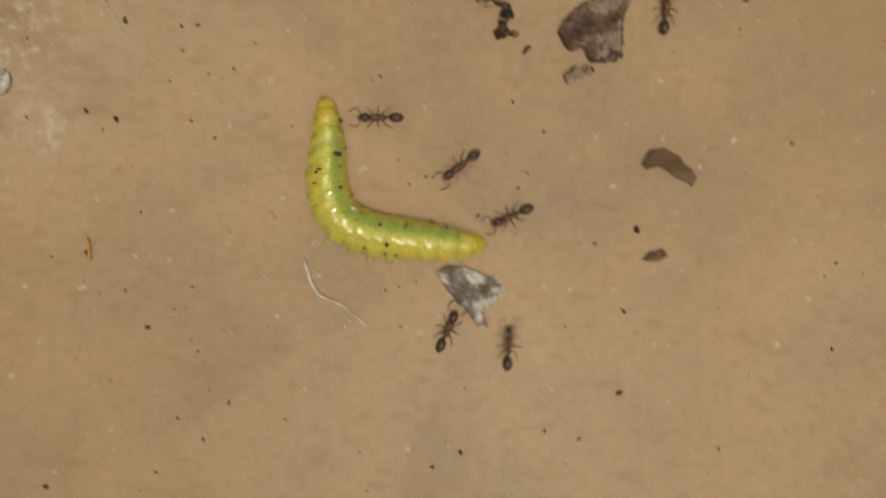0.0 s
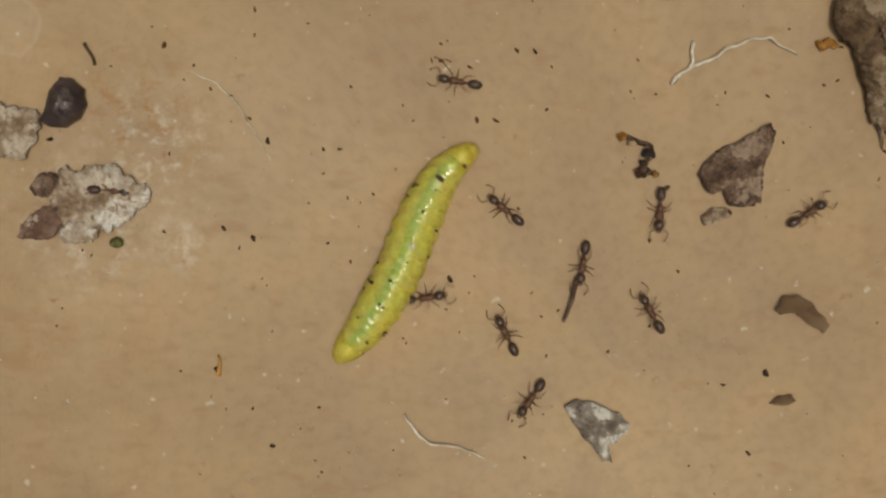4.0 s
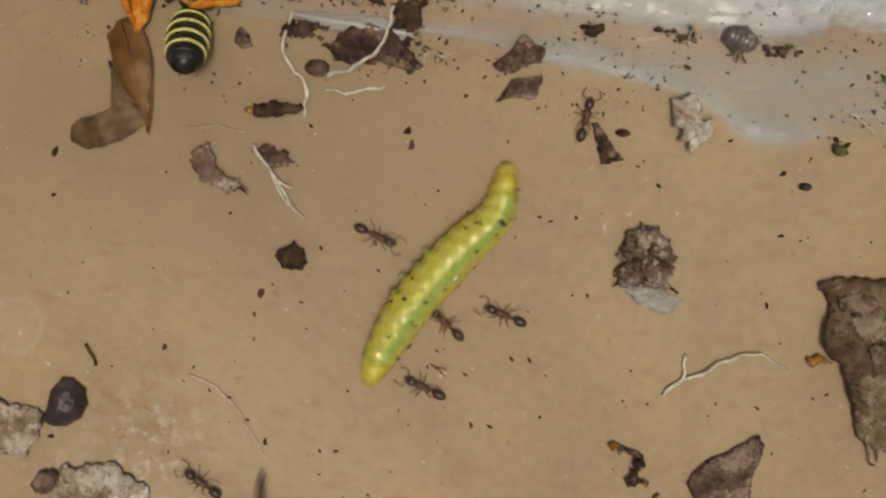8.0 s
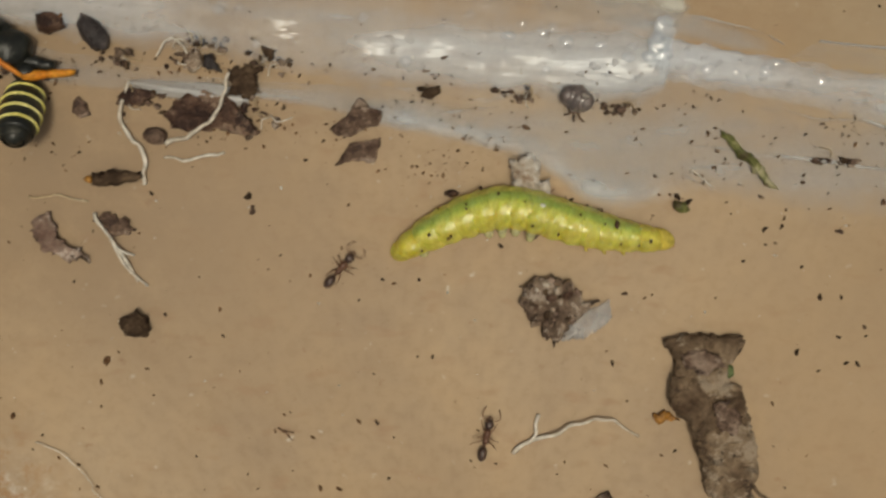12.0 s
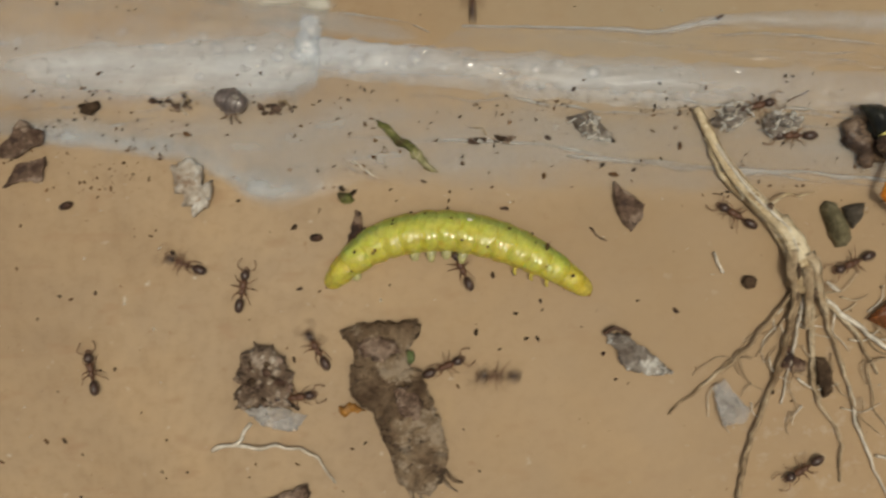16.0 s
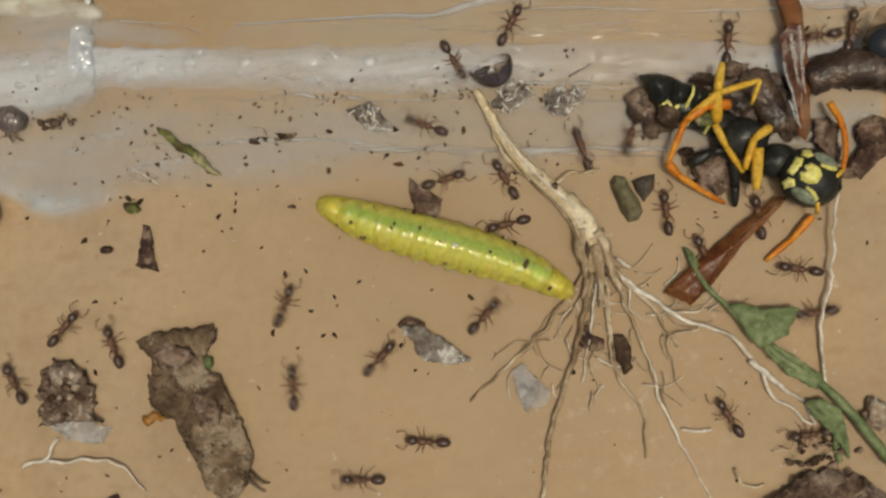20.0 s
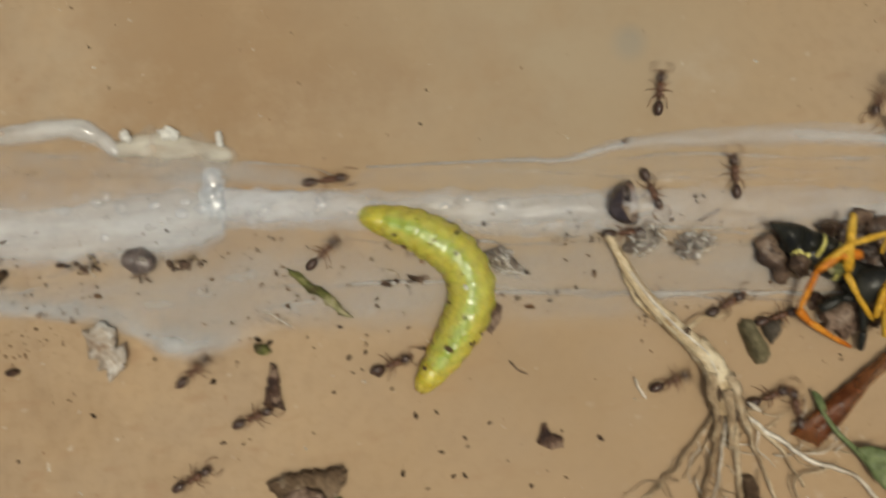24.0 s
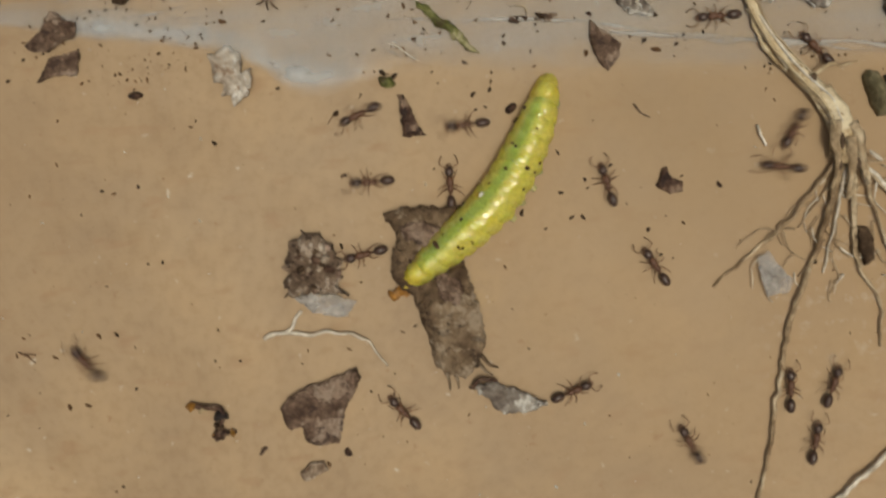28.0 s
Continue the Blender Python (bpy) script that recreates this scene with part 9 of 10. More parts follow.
    march(ANTS[4], [(0, 1.2, -6.87, 87), (0.3, 3.34, -2.47, 89), (0.6, 8.61, 5.36, 247), (0.73, 8.19, 6.73, 187), (0.9, 7.77, 8.1, 126), (1, 7.39, 8.21, 136), (1.2, 6.57, 9.04, 126), (1.5, 7.42, 7.96, 156), (1.8, 6.17, 7.29, 171), (2, 1.96, 5.32, 203), (2.07, -0.23, 4.53, 311), (2.2, -1.8, 4.16, 305), (2.4, -2.78, 4.2, 185), (4.5, -2.08, 6.83, 278), (5, -1.39, 6.85, 251), (5.5, -5.21, 10.52, 189), (6, -10.86, 7.33, 169), (6.27, -14.58, 7.85, 100), (6.5, -18.31, 8.36, 30), (7, -20.48, 8.71, 97), (7.5, -11.86, 16.15, 157), (8, -11.64, 16.28, 158), (8.5, -10.46, 19.72, 148), (9, -12.71, 21.2, 137), (9.5, -11.75, 20.88, 100), (10, -10.78, 22.35, 99), (10.5, -11.16, 23.2, 119), (11, -14.46, 15.02, 145), (11.4, -14.04, 7.87, 273), (12.2, -14.04, 7.87, 273), (13.3, -0.95, 3.13, 449), (14.1, -0.86, 11.13, 449), (14.5, -0.79, 17.13, 486), (14.73, 1.04, 19.45, 429), (15, 2.86, 21.78, 373), (15.5, 4.23, 22.08, 452), (16, 9.4, 22.91, 478), (16.5, 5.81, 25.58, 506), (17, 1.4, 21.65, 488), (17.5, 1.24, 19.51, 445), (18, 2.33, 20.12, 373), (18.5, 2.32, 20.12, 394), (19, 7.64, 24.82, 380), (19.5, 8.47, 24.29, 422), (20, 9.29, 23.77, 463), (20.5, 2.29, 21.72, 402), (22.5, 2.12, 22.17, 369), (23, 2.75, 22.07, 533), (23.5, 4.72, 30.71, 513), (24, 7.01, 30.94, 398), (24.5, 11.85, 30.31, 320), (25, 14.37, 29.67, 475), (25.5, 14.57, 30.14, 503), (26, 14.5, 30.29, 516), (27, 14.76, 30.09, 521), (27.5, 15.06, 29.22, 509), (28, 9.75, 30.21, 562)], -1)
    march(ANTS[5], [(0, 10.2, 12.68, 86), (0.3, 10.24, 13.34, 91), (0.6, 8.36, 15.36, 160), (0.9, 5.53, 12.47, 109), (1.2, 2.71, 9.58, 59), (1.33, 3.18, 8.73, -2), (1.5, 3.66, 7.88, -62), (1.67, 3.61, 7.51, -5), (1.8, 3.55, 7.14, 52), (2, 3.69, 9.31, 49), (2.1, 3.23, 9.03, 44), (2.27, 4.21, 7.95, 115), (2.4, 5.19, 6.86, 187), (4.5, 11.71, 10.7, 101), (5, 8.8, 15.67, 149), (5.5, 3.42, 18, 174), (6, -1.35, 17.79, 202), (6.5, -3.29, 17.48, 177), (7, -4.76, 21.04, 148), (7.5, -6.92, 21.21, 162), (8, -7.23, 20.88, 161), (8.5, -4.44, 23.4, 122), (9, -3.36, 25.91, 121), (9.5, -2.4, 26.09, 103), (10, -3.31, 26.61, 149), (10.3, -2.59, 17.85, 212), (10.63, -1.87, 9.09, 275), (11.43, -1.87, 9.09, 275), (11.5, -0.24, 8.77, 288.53), (13.5, 0.41, 20.66, 445), (14, 1.12, 22.25, 437), (14.5, -0.58, 21.18, 558), (15, 0.8, 23.8, 539), (15.5, 1.03, 20.56, 463), (16, 7.66, 20.35, 366), (16.5, 9.45, 20.55, 387), (17, 9.47, 17.84, 444), (17.5, 1.39, 16.02, 503), (18, -2.81, 15.95, 340), (18.5, -0.49, 18.61, 405), (19, 10.51, 17.23, 452), (19.5, 21.51, 15.84, 499), (20, 23.05, 14.67, 534), (20.5, 18.18, 9.65, 623), (22.5, 22.44, 9.02, 564), (23.8, 19.31, 9.13, 445), (24.6, 20.02, 17.1, 445), (25, 20.53, 22.69, 441), (25.5, 23.37, 20.34, 456), (26, 26.14, 23.81, 415), (27, 20.69, 16.34, 387), (27.5, 20.54, 13.2, 370), (28, 20.61, 12.88, 379)], 0.4)
    march(ANTS[6], [(0, -0.89, 19.58, -90), (0.13, -0.88, 17.21, -135), (0.3, -0.86, 14.84, -180), (0.6, -0.09, 14.71, -182), (0.9, 0.22, 15.44, -162), (1, 0.1, 15.62, -152), (1.2, -0.19, 15.14, -173), (1.5, 0.23, 15.63, -151), (1.8, 0.93, 15.58, -152), (2, 0.61, 14.74, -282), (2.1, 0.61, 14.52, -271), (2.4, 0.82, 14.08, -257), (4.5, 2.27, 8.3, -199), (5, 2.73, 8.09, -212), (5.27, 5.33, 7.87, -142), (5.5, 7.94, 7.66, -71), (6, 6.44, 10.51, -77), (6.5, 0.97, 11.6, -188), (7, -6.19, 10.75, -145), (7.5, -6.97, 13.39, -232), (7.9, -6.41, 4.74, -86), (8.7, -6.41, 4.74, -86), (9.3, -8.3, 0.1, -266), (10.1, -8.88, 8.07, -266), (10.5, -9.17, 12.02, -252), (11, -10.98, 15.39, -213), (11.5, -10.84, 21.31, -155), (11.93, -10.19, 8.73, -87), (13.6, -11.97, 13.4, 90), (14, -11.97, 17.94, 39), (14.5, -5.82, 29.4, 65), (15, -4.34, 21.52, 102), (15.5, -3.71, 21.98, 85), (16, -3.92, 22.09, 99), (16.5, -2.62, 21.73, 47), (17, -2.09, 21.89, 43), (17.5, -0.62, 22.95, 39), (18, -0.17, 22.48, 13), (18.5, 0.47, 22.83, 5), (19, 1.26, 22.47, -5), (19.5, 2.23, 22.37, 52), (20, 3.19, 22.27, 110), (20.5, -1.97, 25.42, 185), (22.1, -0.91, 31.96, 353), (22.5, 5.06, 31.2, 379), (22.9, -0.91, 31.96, 533), (23.7, -16.78, 33.98, 533), (24, -6.61, 24.89, 489), (24.3, 3.57, 15.8, 445), (25.1, 3.57, 15.8, 445), (25.5, 4.24, 23.38, 506), (25.9, 3.57, 15.8, 625), (26.6, 10.24, 2.29, 445), (27, 11.05, 12.01, 508), (27.5, 10.87, 12.17, 506), (28, 10.93, 12.31, 490)], 1)
    march(ANTS[7], [(0, -18.13, 21.2, -90), (0.07, -18.13, 21.2, -90), (0.6, -18.21, 6.24, -11), (0.9, -15.91, 5.93, -8), (1, -16.28, 6.18, -10), (1.2, -17.06, 5.05, -26), (1.5, -18.32, 4.48, -8), (1.8, -17.27, 5.03, 4), (2, -17.27, 5.2, 6), (2.1, -17.12, 5.06, 3), (2.4, -16.31, 5.43, -6), (4.5, -10.31, 3.17, 146), (5, -13.9, -3.09, 173), (5.5, -15.69, -2.73, 151), (6, -15.64, -2.16, 135), (6.5, -27.21, 0.09, 136), (7, -21.46, 5.19, 168), (7.5, -23.62, 9.57, 126), (8, -24.41, 9.65, 147), (8.5, -25.37, 9.21, 157), (8.9, -25.07, 4.01, 273), (28, -25.07, 4.01, 273)], -0.3)
    march(ANTS[8], [(0, -38, 9.15, 1), (0.53, -38, 9.15, 1), (1, -30.66, 9.26, 148), (1.8, -30.9, 9.53, 102), (2, -31.51, 8.62, 80), (2.1, -31.08, 8.87, 95), (2.4, -30.71, 9.26, 112), (4.5, -30.04, 9.02, -51), (4.73, -29.57, 9.25, -122), (5, -29.1, 9.47, -193), (5.5, -24.75, 4.55, -368), (6, -21.15, 6.93, -324), (6.5, -22.58, 4.91, -218), (7, -21.63, 11.5, -173), (7.27, -21.71, 11.74, -98), (7.5, -21.78, 11.98, -23), (7.9, -21.36, 3.78, -87), (8, -21.11, 9.41, -86.86), (8.5, -12.39, 16.1, -193), (9, -14.39, 17.78, -259), (9.5, -17.1, 19.94, -253), (10, -15.51, 23.4, -156), (10.5, -14.83, 26.82, -279), (11, -12.85, 25.62, -200), (11.5, -10.57, 25.69, -173), (13.5, -1.97, 31.59, -213), (14, -1.95, 31.43, -203), (14.5, -2.32, 30.85, -221), (14.73, -1.18, 29.46, -294), (15, -0.04, 28.07, -366), (15.5, 1.09, 28.94, -342), (15.73, 1.51, 28.63, -273), (16, 1.92, 28.32, -204), (16.5, -0.93, 25.26, -271), (17, -3.27, 28.79, -226), (17.5, -3.78, 29.16, -237), (17.9, -8.96, 29.51, -184), (18.7, -8.96, 29.51, -184), (18.77, -9.56, 27.81, -65), (19.6, -1.9, 26.08, -6), (20, 6.27, 25.18, 44), (20.5, 5.16, 26.16, 70), (22.5, 7.86, 26.28, 81), (23, 7.66, 25.34, 61), (23.5, 6.5, 25.86, 62), (24, 6.21, 24.74, 24), (24.5, 7.61, 25.37, 151), (25, 5.74, 25.87, 24), (25.5, 4.43, 25.86, 70), (26, 2.46, 31.39, 103), (26.5, 6.51, 31.64, 60), (27, 10.56, 31.89, 16), (27.5, 10.6, 28.58, 78), (28, 10.16, 26.2, 180)], -1)
    march(ANTS[9], [(0, -0.88, 25.07, -88), (1.33, -0.88, 25.07, -88), (1.5, -0.81, 23.07, -143), (1.67, -0.74, 21.08, -197), (1.8, -0.66, 19.08, -252), (2, -1.16, 17.44, -260), (2.1, -1.12, 16.89, -249), (2.4, 0.03, 16.96, -215), (4.5, -13.18, 16.13, -258), (5, -6.34, 12.67, -184), (5.5, -9.43, 14.95, -168), (6, -9.14, 15.94, -209), (6.5, -8.6, 16.72, -201), (7, -9.99, 19.47, -219), (7.5, -15.03, 25.47, -359), (8, -15.48, 25.17, -382), (8.5, -19.83, 37.58, -446), (8.6, -19.58, 43.21, -446), (9, -19.22, 37.55, -441), (9.5, -20.69, 36.16, -392), (10, -22.17, 34.77, -343), (10.4, -22.83, 45.39, -266), (10.73, -28.64, 33.97, -311), (11.1, -34.45, 22.55, -356), (11.5, -27.06, 23.01, -300), (11.9, -34.45, 22.55, -176), (12.7, -34.45, 22.55, -176), (24.8, -32.97, 31.75, -4), (25.6, -17.02, 30.51, -4), (26, -9.63, 29.93, 98), (26.4, -17.02, 30.51, 176), (27.6, -17.13, 17.36, -4), (28, -7.47, 16.61, 127)], 0.4)
    march(ANTS[10], [(0, 26.1, 34.08, -176), (7.07, 26.1, 34.08, -176), (8.07, 18.13, 33.5, -176), (8.5, 12.55, 33.1, -277), (9, 7.95, 24.12, -303), (9.5, 9.61, 21.32, -208), (10, 5.3, 30.06, -211), (10.5, 6.11, 29.61, -265), (11, 16.91, 27.75, -191), (11.5, 1.88, 28.75, -227), (13.5, 7.32, 36.11, -363), (13.73, 10.32, 34.61, -299), (14, 13.32, 33.1, -236), (14.5, 16.54, 33.35, -192), (14.77, 16.63, 41.16, -231), (15.07, 16.73, 48.97, -271), (15.87, 16.73, 48.97, -271), (16, 19.19, 43.09, -271.42), (16.5, 18.22, 26.55, -257), (17, 19.2, 26.76, -275), (17.5, 19.21, 25.79, -273), (18, 19.15, 25.77, -274), (18.5, 18.51, 23.41, -279), (19, 19, 24.58, -296), (19.5, 20.13, 25.85, -294), (20, 24.5, 21.44, -318), (20.27, 25.13, 22.69, -248), (20.5, 25.76, 23.95, -178), (22.5, 19.91, 27.61, -255), (23, 18.75, 31.2, -287), (23.5, 16.52, 35.05, -207), (24, 15.29, 36.93, -322), (24.5, 18.73, 31.41, -235), (25, 25.98, 29.1, -230), (25.27, 25.91, 33.67, -304), (25.5, 25.85, 38.25, -377), (26, 20.28, 34.86, -386), (26.5, 17.44, 33.46, -339), (27, 14.59, 32.06, -291), (27.5, 15.69, 32.09, -344), (28, 15.93, 29.1, -178)], 1)
    march(ANTS[11], [(0, 35.08, 24.52, -179), (13.07, 35.08, 24.52, -179), (13.5, 28.57, 24.46, -173), (14, 27.07, 25.2, -182), (14.5, 23.67, 25.62, -189), (14.73, 26.93, 27.92, -258), (15, 30.19, 30.22, -328), (15.5, 31.5, 32.12, -330), (16, 35.15, 36.16, -348), (16.5, 33.26, 35.28, -264), (17, 37.79, 35.93, -226), (17.5, 42.32, 36.57, -189), (18, 40.78, 28.94, -56), (18.5, 40.27, 27.35, -188), (19, 38.81, 26.89, -237), (19.5, 40.37, 31.7, -281), (20, 33.1, 30.85, -246), (20.5, 32.01, 32.04, -183), (22.5, 39.13, 35.33, -273), (23, 36.08, 37.19, -292), (23.5, 37.59, 40.32, -472), (24, 39.65, 38.62, -632), (24.5, 39.3, 38.67, -684), (25, 36.99, 34.2, -643), (25.4, 45.81, 33.39, -725), (26.2, 45.81, 33.39, -725), (26.8, 44.56, 26.88, -904), (27.6, 44.56, 26.88, -904), (28, 34.87, 27.6, -843)], -0.3)
    march(ANTS[12], [(0, 34.99, 30.51, -180), (13.07, 34.99, 30.51, -180), (13.33, 30.71, 30.48, -293), (13.5, 28.57, 30.46, -350), (14, 22.95, 25.3, -303), (14.5, 17.33, 20.14, -255), (15, 17.59, 22.56, -190), (15.5, 17.11, 22.36, -179), (16, 16.43, 21.72, -339), (16.5, 17.54, 19.65, -334), (17, 12.5, 18.39, -372), (17.5, 11.74, 20.46, -376), (17.73, 10.28, 22.15, -309), (18, 8.83, 23.84, -243), (18.5, 16.45, 23.37, -406), (18.73, 14.21, 26.5, -343), (19, 11.98, 29.63, -280), (19.5, 14.95, 27.72, -292), (20, 19.39, 25.05, -296), (20.5, 21.18, 23.6, -323), (22.5, 8.53, 29.68, -200), (23, 7.97, 30.18, -194), (23.5, 8.28, 30.03, -201), (23.73, 9.21, 28.99, -271), (24, 10.13, 27.94, -342), (24.5, 10.14, 28.26, -165), (25, 4.32, 29.95, -340), (25.27, 6.53, 29.3, -271), (25.5, 8.75, 28.65, -202), (26, 9.66, 23.51, -275), (26.5, 10.58, 22.48, -224), (27, 11.5, 21.45, -173), (27.5, 11.31, 20.59, -201), (28, 9.45, 22.04, -169)], -1)
    march(ANTS[13], [(0, 35.11, 22.27, -179), (13.07, 35.11, 22.27, -179), (13.5, 27.27, 22.19, -220), (14, 26.42, 22.25, -250), (14.5, 19.2, 21.69, -179), (15, 21.75, 24.59, -175), (15.5, 23.12, 25.3, -175), (16, 19.94, 21.12, -184), (16.4, 19.45, 9.76, -92), (16.5, 23.77, 12.15, -104.43), (17, 34.31, 6.89, -274), (17.6, 34.31, 6.89, -274), (18, 34.85, 14.05, -204), (18.5, 30.33, 12.53, -318), (19, 30.96, 11.96, -272), (19.5, 34.08, 20.46, -250), (20, 30.77, 23.21, -318), (20.5, 32.19, 19.38, -332), (22.5, 29.91, 22.44, -330), (22.73, 33.36, 20.94, -288), (23, 36.81, 19.44, -245), (23.4, 36.02, 13.06, -97), (24, 36.02, 13.06, -97), (24.5, 40.56, 13.43, -96), (25.2, 39.06, -0.48, -96), (25.5, 41.46, 4.95, -140), (26, 43.74, 7.14, -185), (26.6, 43.74, 7.14, -185), (27, 37.06, 7.68, -157), (27.27, 36.37, 8.68, -221), (27.5, 35.68, 9.68, -286), (28, 35.02, 8.55, -283)], 0.4)
    march(ANTS[14], [(0, 27.95, 10.8, 89), (14.07, 27.95, 10.8, 89), (14.5, 28.02, 16.27, 187), (15, 28, 15.92, 34), (16, 40.84, 26.94, 203), (16.5, 41.51, 27.93, 51), (17, 43.47, 25.77, 102), (17.5, 44.2, 27.94, 44), (18, 47.56, 26.63, 79), (18.5, 47.75, 26.45, 85), (19, 43.12, 25.73, 78), (19.5, 43.64, 25.91, 107), (20, 43.88, 25.24, 110), (20.5, 43.74, 25.34, 99), (22.5, 43.88, 19.38, 178), (23, 44.65, 24.55, 109), (23.5, 41.14, 24.06, 117), (24, 39.99, 25.82, 15), (24.27, 39.65, 25.9, -59), (24.5, 39.3, 25.99, -134), (25, 32.83, 25.97, -185), (25.5, 32.11, 22.79, -229), (26, 31.38, 19.62, -273), (27, 35.05, 16.45, -106), (27.5, 33.84, 11.72, -269), (28, 33.74, 11.81, -273)], 1)
    march(ANTS[15], [(0, 44.13, 37.48, 179), (14.53, 44.13, 37.48, 179), (15, 35.57, 37.68, 85), (15.5, 37.03, 34.59, 178), (16, 37.77, 34.39, 178), (16.5, 37.53, 31.17, 66), (17, 41.64, 28.75, 69), (17.5, 37.94, 32.64, 35), (18, 37.84, 31.94, 59), (18.5, 41.11, 29.55, -65), (19, 41.62, 27.66, 68), (19.5, 41.8, 27.57, 84), (20, 37.61, 32.03, 103), (20.5, 36.58, 39.63, 181), (22.5, 34.01, 39.09, 273), (23, 33.86, 39.03, 268), (23.5, 34.28, 39.26, 276), (24, 34.71, 38.77, 288), (24.5, 34.81, 38.89, 280), (25, 34.85, 38.85, 259), (25.5, 34.84, 38.65, 233), (26, 34.57, 38.5, 224), (26.4, 35.04, 46.47, 87), (28, 35.04, 46.47, 87)], -0.3)
    march(ANTS[16], [(0, 25.59, -22.48, 88), (13.53, 25.59, -22.48, 88), (14.53, 26.44, 9.5, 88), (15, 26.57, 14.4, 162), (15.5, 26.6, 14.22, 74), (15.9, 26.42, 9.16, -92), (17.1, 41.14, 8.68, 86), (17.5, 41.77, 17.09, 47), (18, 32.7, 16.74, 79), (18.5, 27.54, 17.04, 158), (19, 27.42, 16.8, 155), (19.5, 27.12, 16.93, 161), (20, 27.05, 16.47, 170), (20.5, 27.14, 16.72, 170), (22.5, 22.2, 18.29, 173), (23, 18.65, 20.27, 152), (23.5, 16.99, 21.64, 155), (23.9, 16.37, 16.75, 263), (24.6, 17.75, 17.31, 85), (25, 18.43, 24.81, 109), (25.5, 20.86, 22.55, 95), (26, 21.05, 23.46, 131), (27, 21.12, 23.67, 126), (27.5, 21.62, 23.03, 113), (28, 23.72, 24.82, 105)], -1)
    march(ANTS[17], [(0, 37.72, 9.29, 88), (14.53, 37.72, 9.29, 88), (15, 37.88, 14.53, 186), (16, 37.31, 15.17, 209), (16.5, 42.07, 15.82, 86), (17, 46.58, 24.77, 190), (17.5, 43.56, 25.86, 102), (18, 43.67, 25.46, 102), (18.5, 48.95, 23.6, 59), (19, 47.73, 26.25, 74), (19.5, 49.58, 25.11, 133), (20, 49.22, 23.99, 165), (20.27, 49.04, 23.73, 100), (20.5, 48.86, 23.46, 34), (22.5, 47.11, 15.24, 178), (22.9, 46.5, 10.23, 263), (23.7, 46.5, 10.23, 263), (25.5, 44.13, 7.58, 187.57), (26, 43.86, 10.39, 175), (26.6, 43.86, 10.39, 175), (27, 36.96, 10.95, 77), (27.5, 36.84, 12.93, 95), (28, 36.19, 11.88, 68)], 0.4)
    march(ANTS[18], [(0, 44.05, 35, 179), (14.53, 44.05, 35, 179), (15, 37.71, 35.15, 32), (15.5, 34.21, 29.56, 191), (16, 34.19, 29.77, 146), (16.5, 34.26, 29.86, 123), (17, 34.31, 29.53, 152), (17.5, 33.85, 29.22, 186), (18, 34.09, 23.9, 95), (18.5, 33.56, 23.63, 115), (19, 33.38, 21.81, 113), (19.5, 34.35, 28.36, 195), (20, 33.08, 28.5, 188), (20.27, 33.76, 28.46, 115), (20.5, 34.43, 28.43, 42), (22.5, 42.14, 27.94, 81), (23, 40.93, 30.84, 83), (23.5, 41.14, 30.96, 241), (24, 38.13, 31.39, 384), (24.5, 38.28, 31.66, 371), (25, 37.02, 30.56, 490), (25.5, 36.57, 30.68, 488), (26, 37.09, 30.52, 472), (26.5, 43.67, 27.12, 341), (27.6, 44.46, 24.46, 176), (28, 34.17, 25.24, 170)], 1)
    march(ANTS[19], [(0, 49.34, 38.71, 177), (16.07, 49.34, 38.71, 177), (16.5, 43.83, 39.01, 57), (17, 45.47, 39.99, 49), (17.5, 46.33, 38.96, 71), (18, 46.13, 37.49, -94), (18.5, 46.15, 37.75, -95), (18.73, 46.56, 37.79, -162), (19, 46.98, 37.84, -228), (19.5, 47.14, 37.58, -277), (20, 46.32, 37.02, -281), (20.5, 48.69, 36.77, -264), (22.5, 45.89, 41.63, -353), (23, 42.33, 37.61, -336), (23.5, 39.31, 42.39, -162), (24, 35.8, 43.89, -282), (24.5, 38.28, 47.66, -339), (24.9, 39.08, 55.71, -276), (28, 39.08, 55.71, -276)], -0.3)
    march(ANTS[20], [(0, 40.75, 6.57, 85), (18.07, 40.75, 6.57, 85), (18.5, 41.34, 13.46, 30), (19, 41.63, 13.28, 45), (19.5, 46.27, 13.83, 79), (20, 44.28, 15.87, 117), (20.27, 43.34, 15.93, 56), (20.5, 42.41, 15.99, -6), (22.5, 42.3, 17.69, 125), (23, 40.07, 26.52, 140), (23.27, 40.04, 27.09, 75), (23.5, 40.01, 27.65, 10), (24, 34.48, 27.35, 15), (24.4, 33.26, 16.27, -96), (25.2, 31.52, 0.36, -96), (25.8, 32.72, 0.48, -273), (26.6, 32.72, 0.48, -273), (27, 33.16, 8.94, -249), (27.5, 33.37, 7.37, -237), (28, 27.75, 9.03, -244)], -1)
    march(ANTS[21], [(0, 53.67, 51.04, -95), (17.53, 53.67, 51.04, -95), (18.53, 52.94, 43.07, -95), (18.87, 52.59, 39.25, 18), (19, 52.42, 37.34, 75), (19.5, 54.16, 38.07, 79), (20, 53.19, 36.9, 73), (20.5, 51.7, 37.75, 32), (22.5, 59.09, 34.24, 173), (22.6, 58.1, 34.37, 173), (23, 47.24, 35.76, 67), (23.5, 46.73, 37.64, 173), (23.9, 56.06, 36.48, -7), (28, 56.06, 36.48, -7)], 0.4)
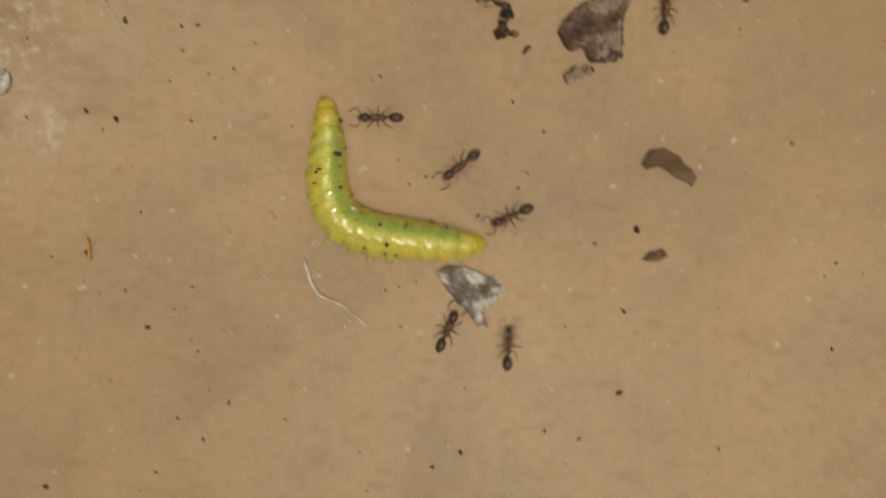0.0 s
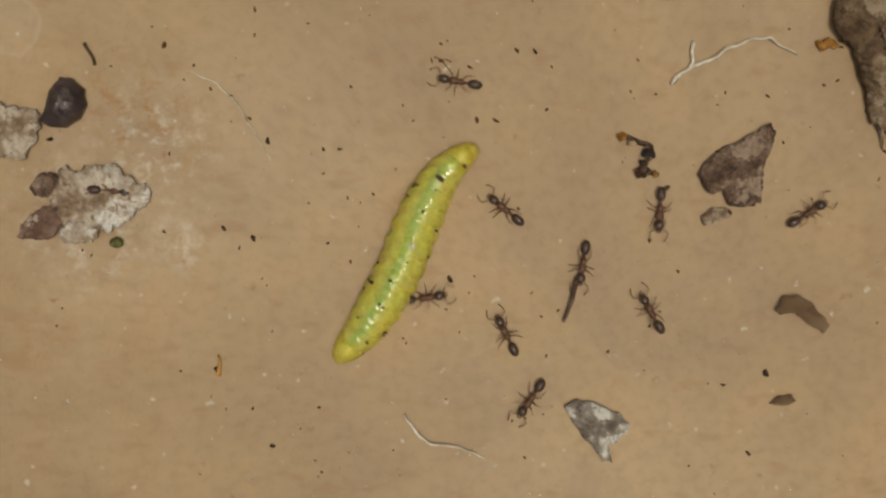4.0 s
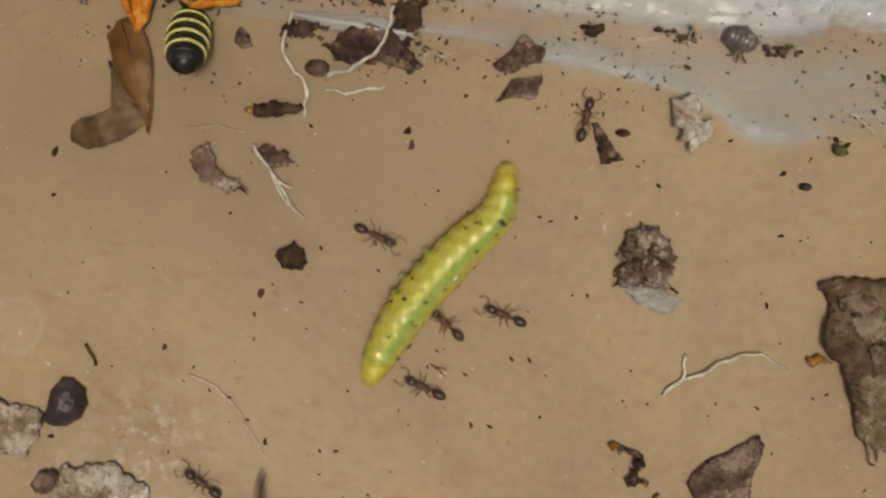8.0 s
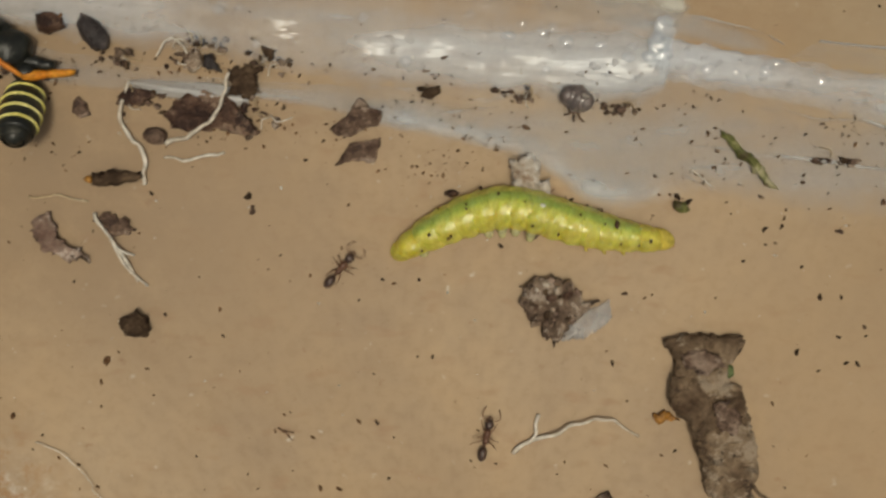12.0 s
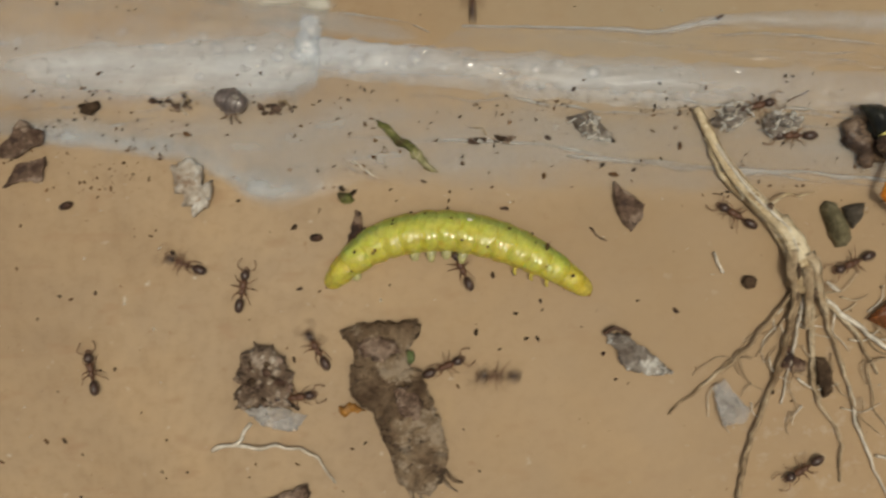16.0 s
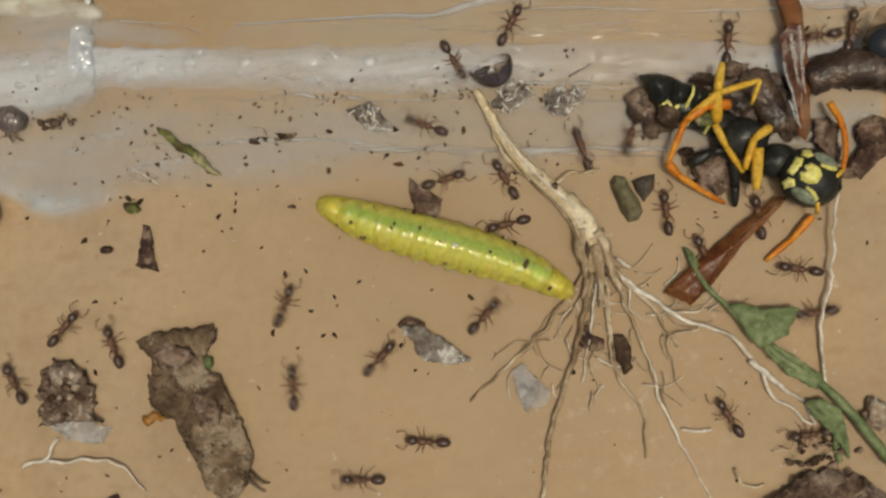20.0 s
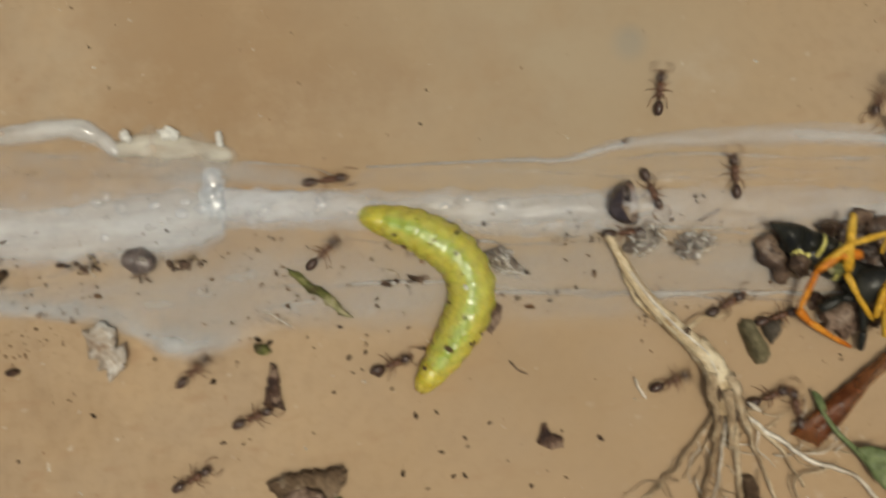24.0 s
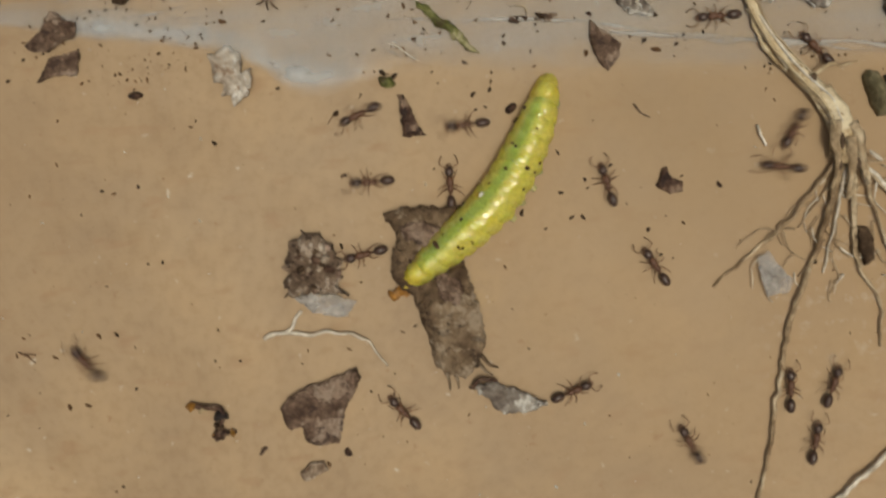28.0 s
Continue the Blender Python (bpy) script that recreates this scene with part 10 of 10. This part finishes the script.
    march(ANTS[22], [(0, 39.36, 54.38, -96), (18.07, 39.36, 54.38, -96), (19.07, 38.52, 46.43, -96), (19.5, 37.73, 38.88, 25), (20, 40.52, 32.95, -114), (20.5, 39.1, 44.22, -276), (22.5, 40.5, 49.81, -108), (22.6, 40.95, 50.1, -97), (23, 40.08, 43.12, 42), (23.5, 44.41, 48.87, 93), (24.1, 49.39, 41.49, 174), (24.5, 39.84, 42.49, 269), (24.9, 49.39, 41.49, 354), (28, 49.39, 41.49, 354)], 1)
    march(ANTS[23], [(0, 35.77, 54.8, -96), (18.07, 35.77, 54.8, -96), (19.07, 34.93, 46.85, -96), (19.33, 34.4, 41.86, 18), (19.5, 34.13, 39.37, 74), (20, 29.04, 34.5, 153), (20.5, 30.77, 38.18, 288), (22.5, 31.24, 37.18, 328), (23, 31.48, 37.04, 333), (23.5, 31.88, 37.02, 344), (24, 32.74, 36.28, 358), (24.5, 32.65, 36.67, 357), (25, 32.35, 36.94, 342), (25.5, 31.27, 37.14, 380), (26, 30.9, 37.56, 350), (27, 30.88, 33.9, 530), (28, 30.86, 34.24, 541)], -0.3)
    march(ANTS[24], [(0, 57.83, 21.98, 174), (19.07, 57.83, 21.98, 174), (19.5, 48.96, 22.91, 149), (20, 49.83, 21.5, 179), (20.4, 57.74, 20.62, 354), (20.5, 57.74, 20.62, 354), (22.5, 50.05, 20.9, 222), (23, 49.02, 21.53, 62), (23.4, 56.47, 20.59, -7), (28, 56.47, 20.59, -7)], -1)
    march(ANTS[25], [(0, 58.25, 26.29, 174), (19.07, 58.25, 26.29, 174), (19.5, 53.43, 26.81, 84), (20, 47.03, 27.06, 94), (20.5, 46.99, 27.46, 87), (22.5, 46.62, 26.92, 90), (23, 46.71, 26.55, 89), (23.5, 46.7, 26.64, 91), (23.9, 54.83, 25.65, -7), (28, 54.83, 25.65, -7)], 0.4)
    march(ANTS[26], [(0, 31.28, 53.89, -97), (18.53, 31.28, 53.89, -97), (19.5, 30.39, 46.18, -97), (20, 30.78, 38.27, -65), (20.5, 29.46, 46.29, 94), (22.1, 14.99, 51.91, 262), (22.5, 14.06, 45.16, 128), (22.73, 15.95, 46.02, 62), (23, 17.84, 46.88, -4), (23.5, 11.92, 40.38, 176), (24, 15.87, 41.23, 2), (24.5, 17.75, 42.56, 26), (25, 19.29, 43.81, 16), (25.5, 18.89, 44.55, 56), (25.9, 19.53, 52.32, 85), (26.6, 12.44, 40.48, 265), (27, 11.95, 34.74, 376), (27.4, 12.44, 40.48, 445), (28, 12.44, 40.48, 445)], 1)
    march(ANTS[27], [(0, 32.55, 53.73, -97), (18.53, 32.55, 53.73, -97), (19.5, 31.67, 46.02, -97), (20, 34.17, 39.55, 57), (20.5, 33.8, 39.17, 65), (22.5, 29, 52.99, -97), (23.1, 29, 52.99, -97), (23.5, 28.34, 47.56, 1), (23.9, 29, 52.99, 83), (24.8, 29.98, 60.93, 83), (28, 29.98, 60.93, 83)], -0.3)
    march(ANTS[28], [(0, 47.17, -1.31, 84), (18.53, 47.17, -1.31, 84), (19.53, 48.01, 6.64, 84), (20, 48.86, 14.65, 185), (20.27, 45.96, 14.22, 112), (20.5, 43.05, 13.8, 39), (22.5, 45.02, 17.43, 45), (23, 43.78, 18.73, 79), (23.5, 41.24, 20.75, 165), (24, 41.78, 24.79, 98), (24.5, 47.57, 15.38, 219), (24.8, 59.13, 17.69, 175), (25.6, 43.18, 18.94, 175), (26, 37.85, 19.36, 187), (27, 37.47, 16.43, 231), (27.5, 44.06, 15.73, 355), (28, 44.06, 15.73, 355)], -1)
    march(ANTS[29], [(0, 53.12, 51.13, -96), (18.53, 53.12, 51.13, -96), (19.53, 52.28, 43.17, -96), (20, 51.63, 37.02, -180), (20.4, 52.28, 43.17, -276), (20.5, 52.39, 44.17, -276), (22.5, 46.89, 49.43, -104), (22.6, 46.63, 49.37, -97), (23, 45.73, 42.06, -187), (23.4, 46.63, 49.37, -277), (24.1, 42.99, 55.31, -456), (24.5, 42.37, 48.96, -449), (24.9, 42.99, 55.31, -276), (28, 42.99, 55.31, -276)], 0.4)


motions()
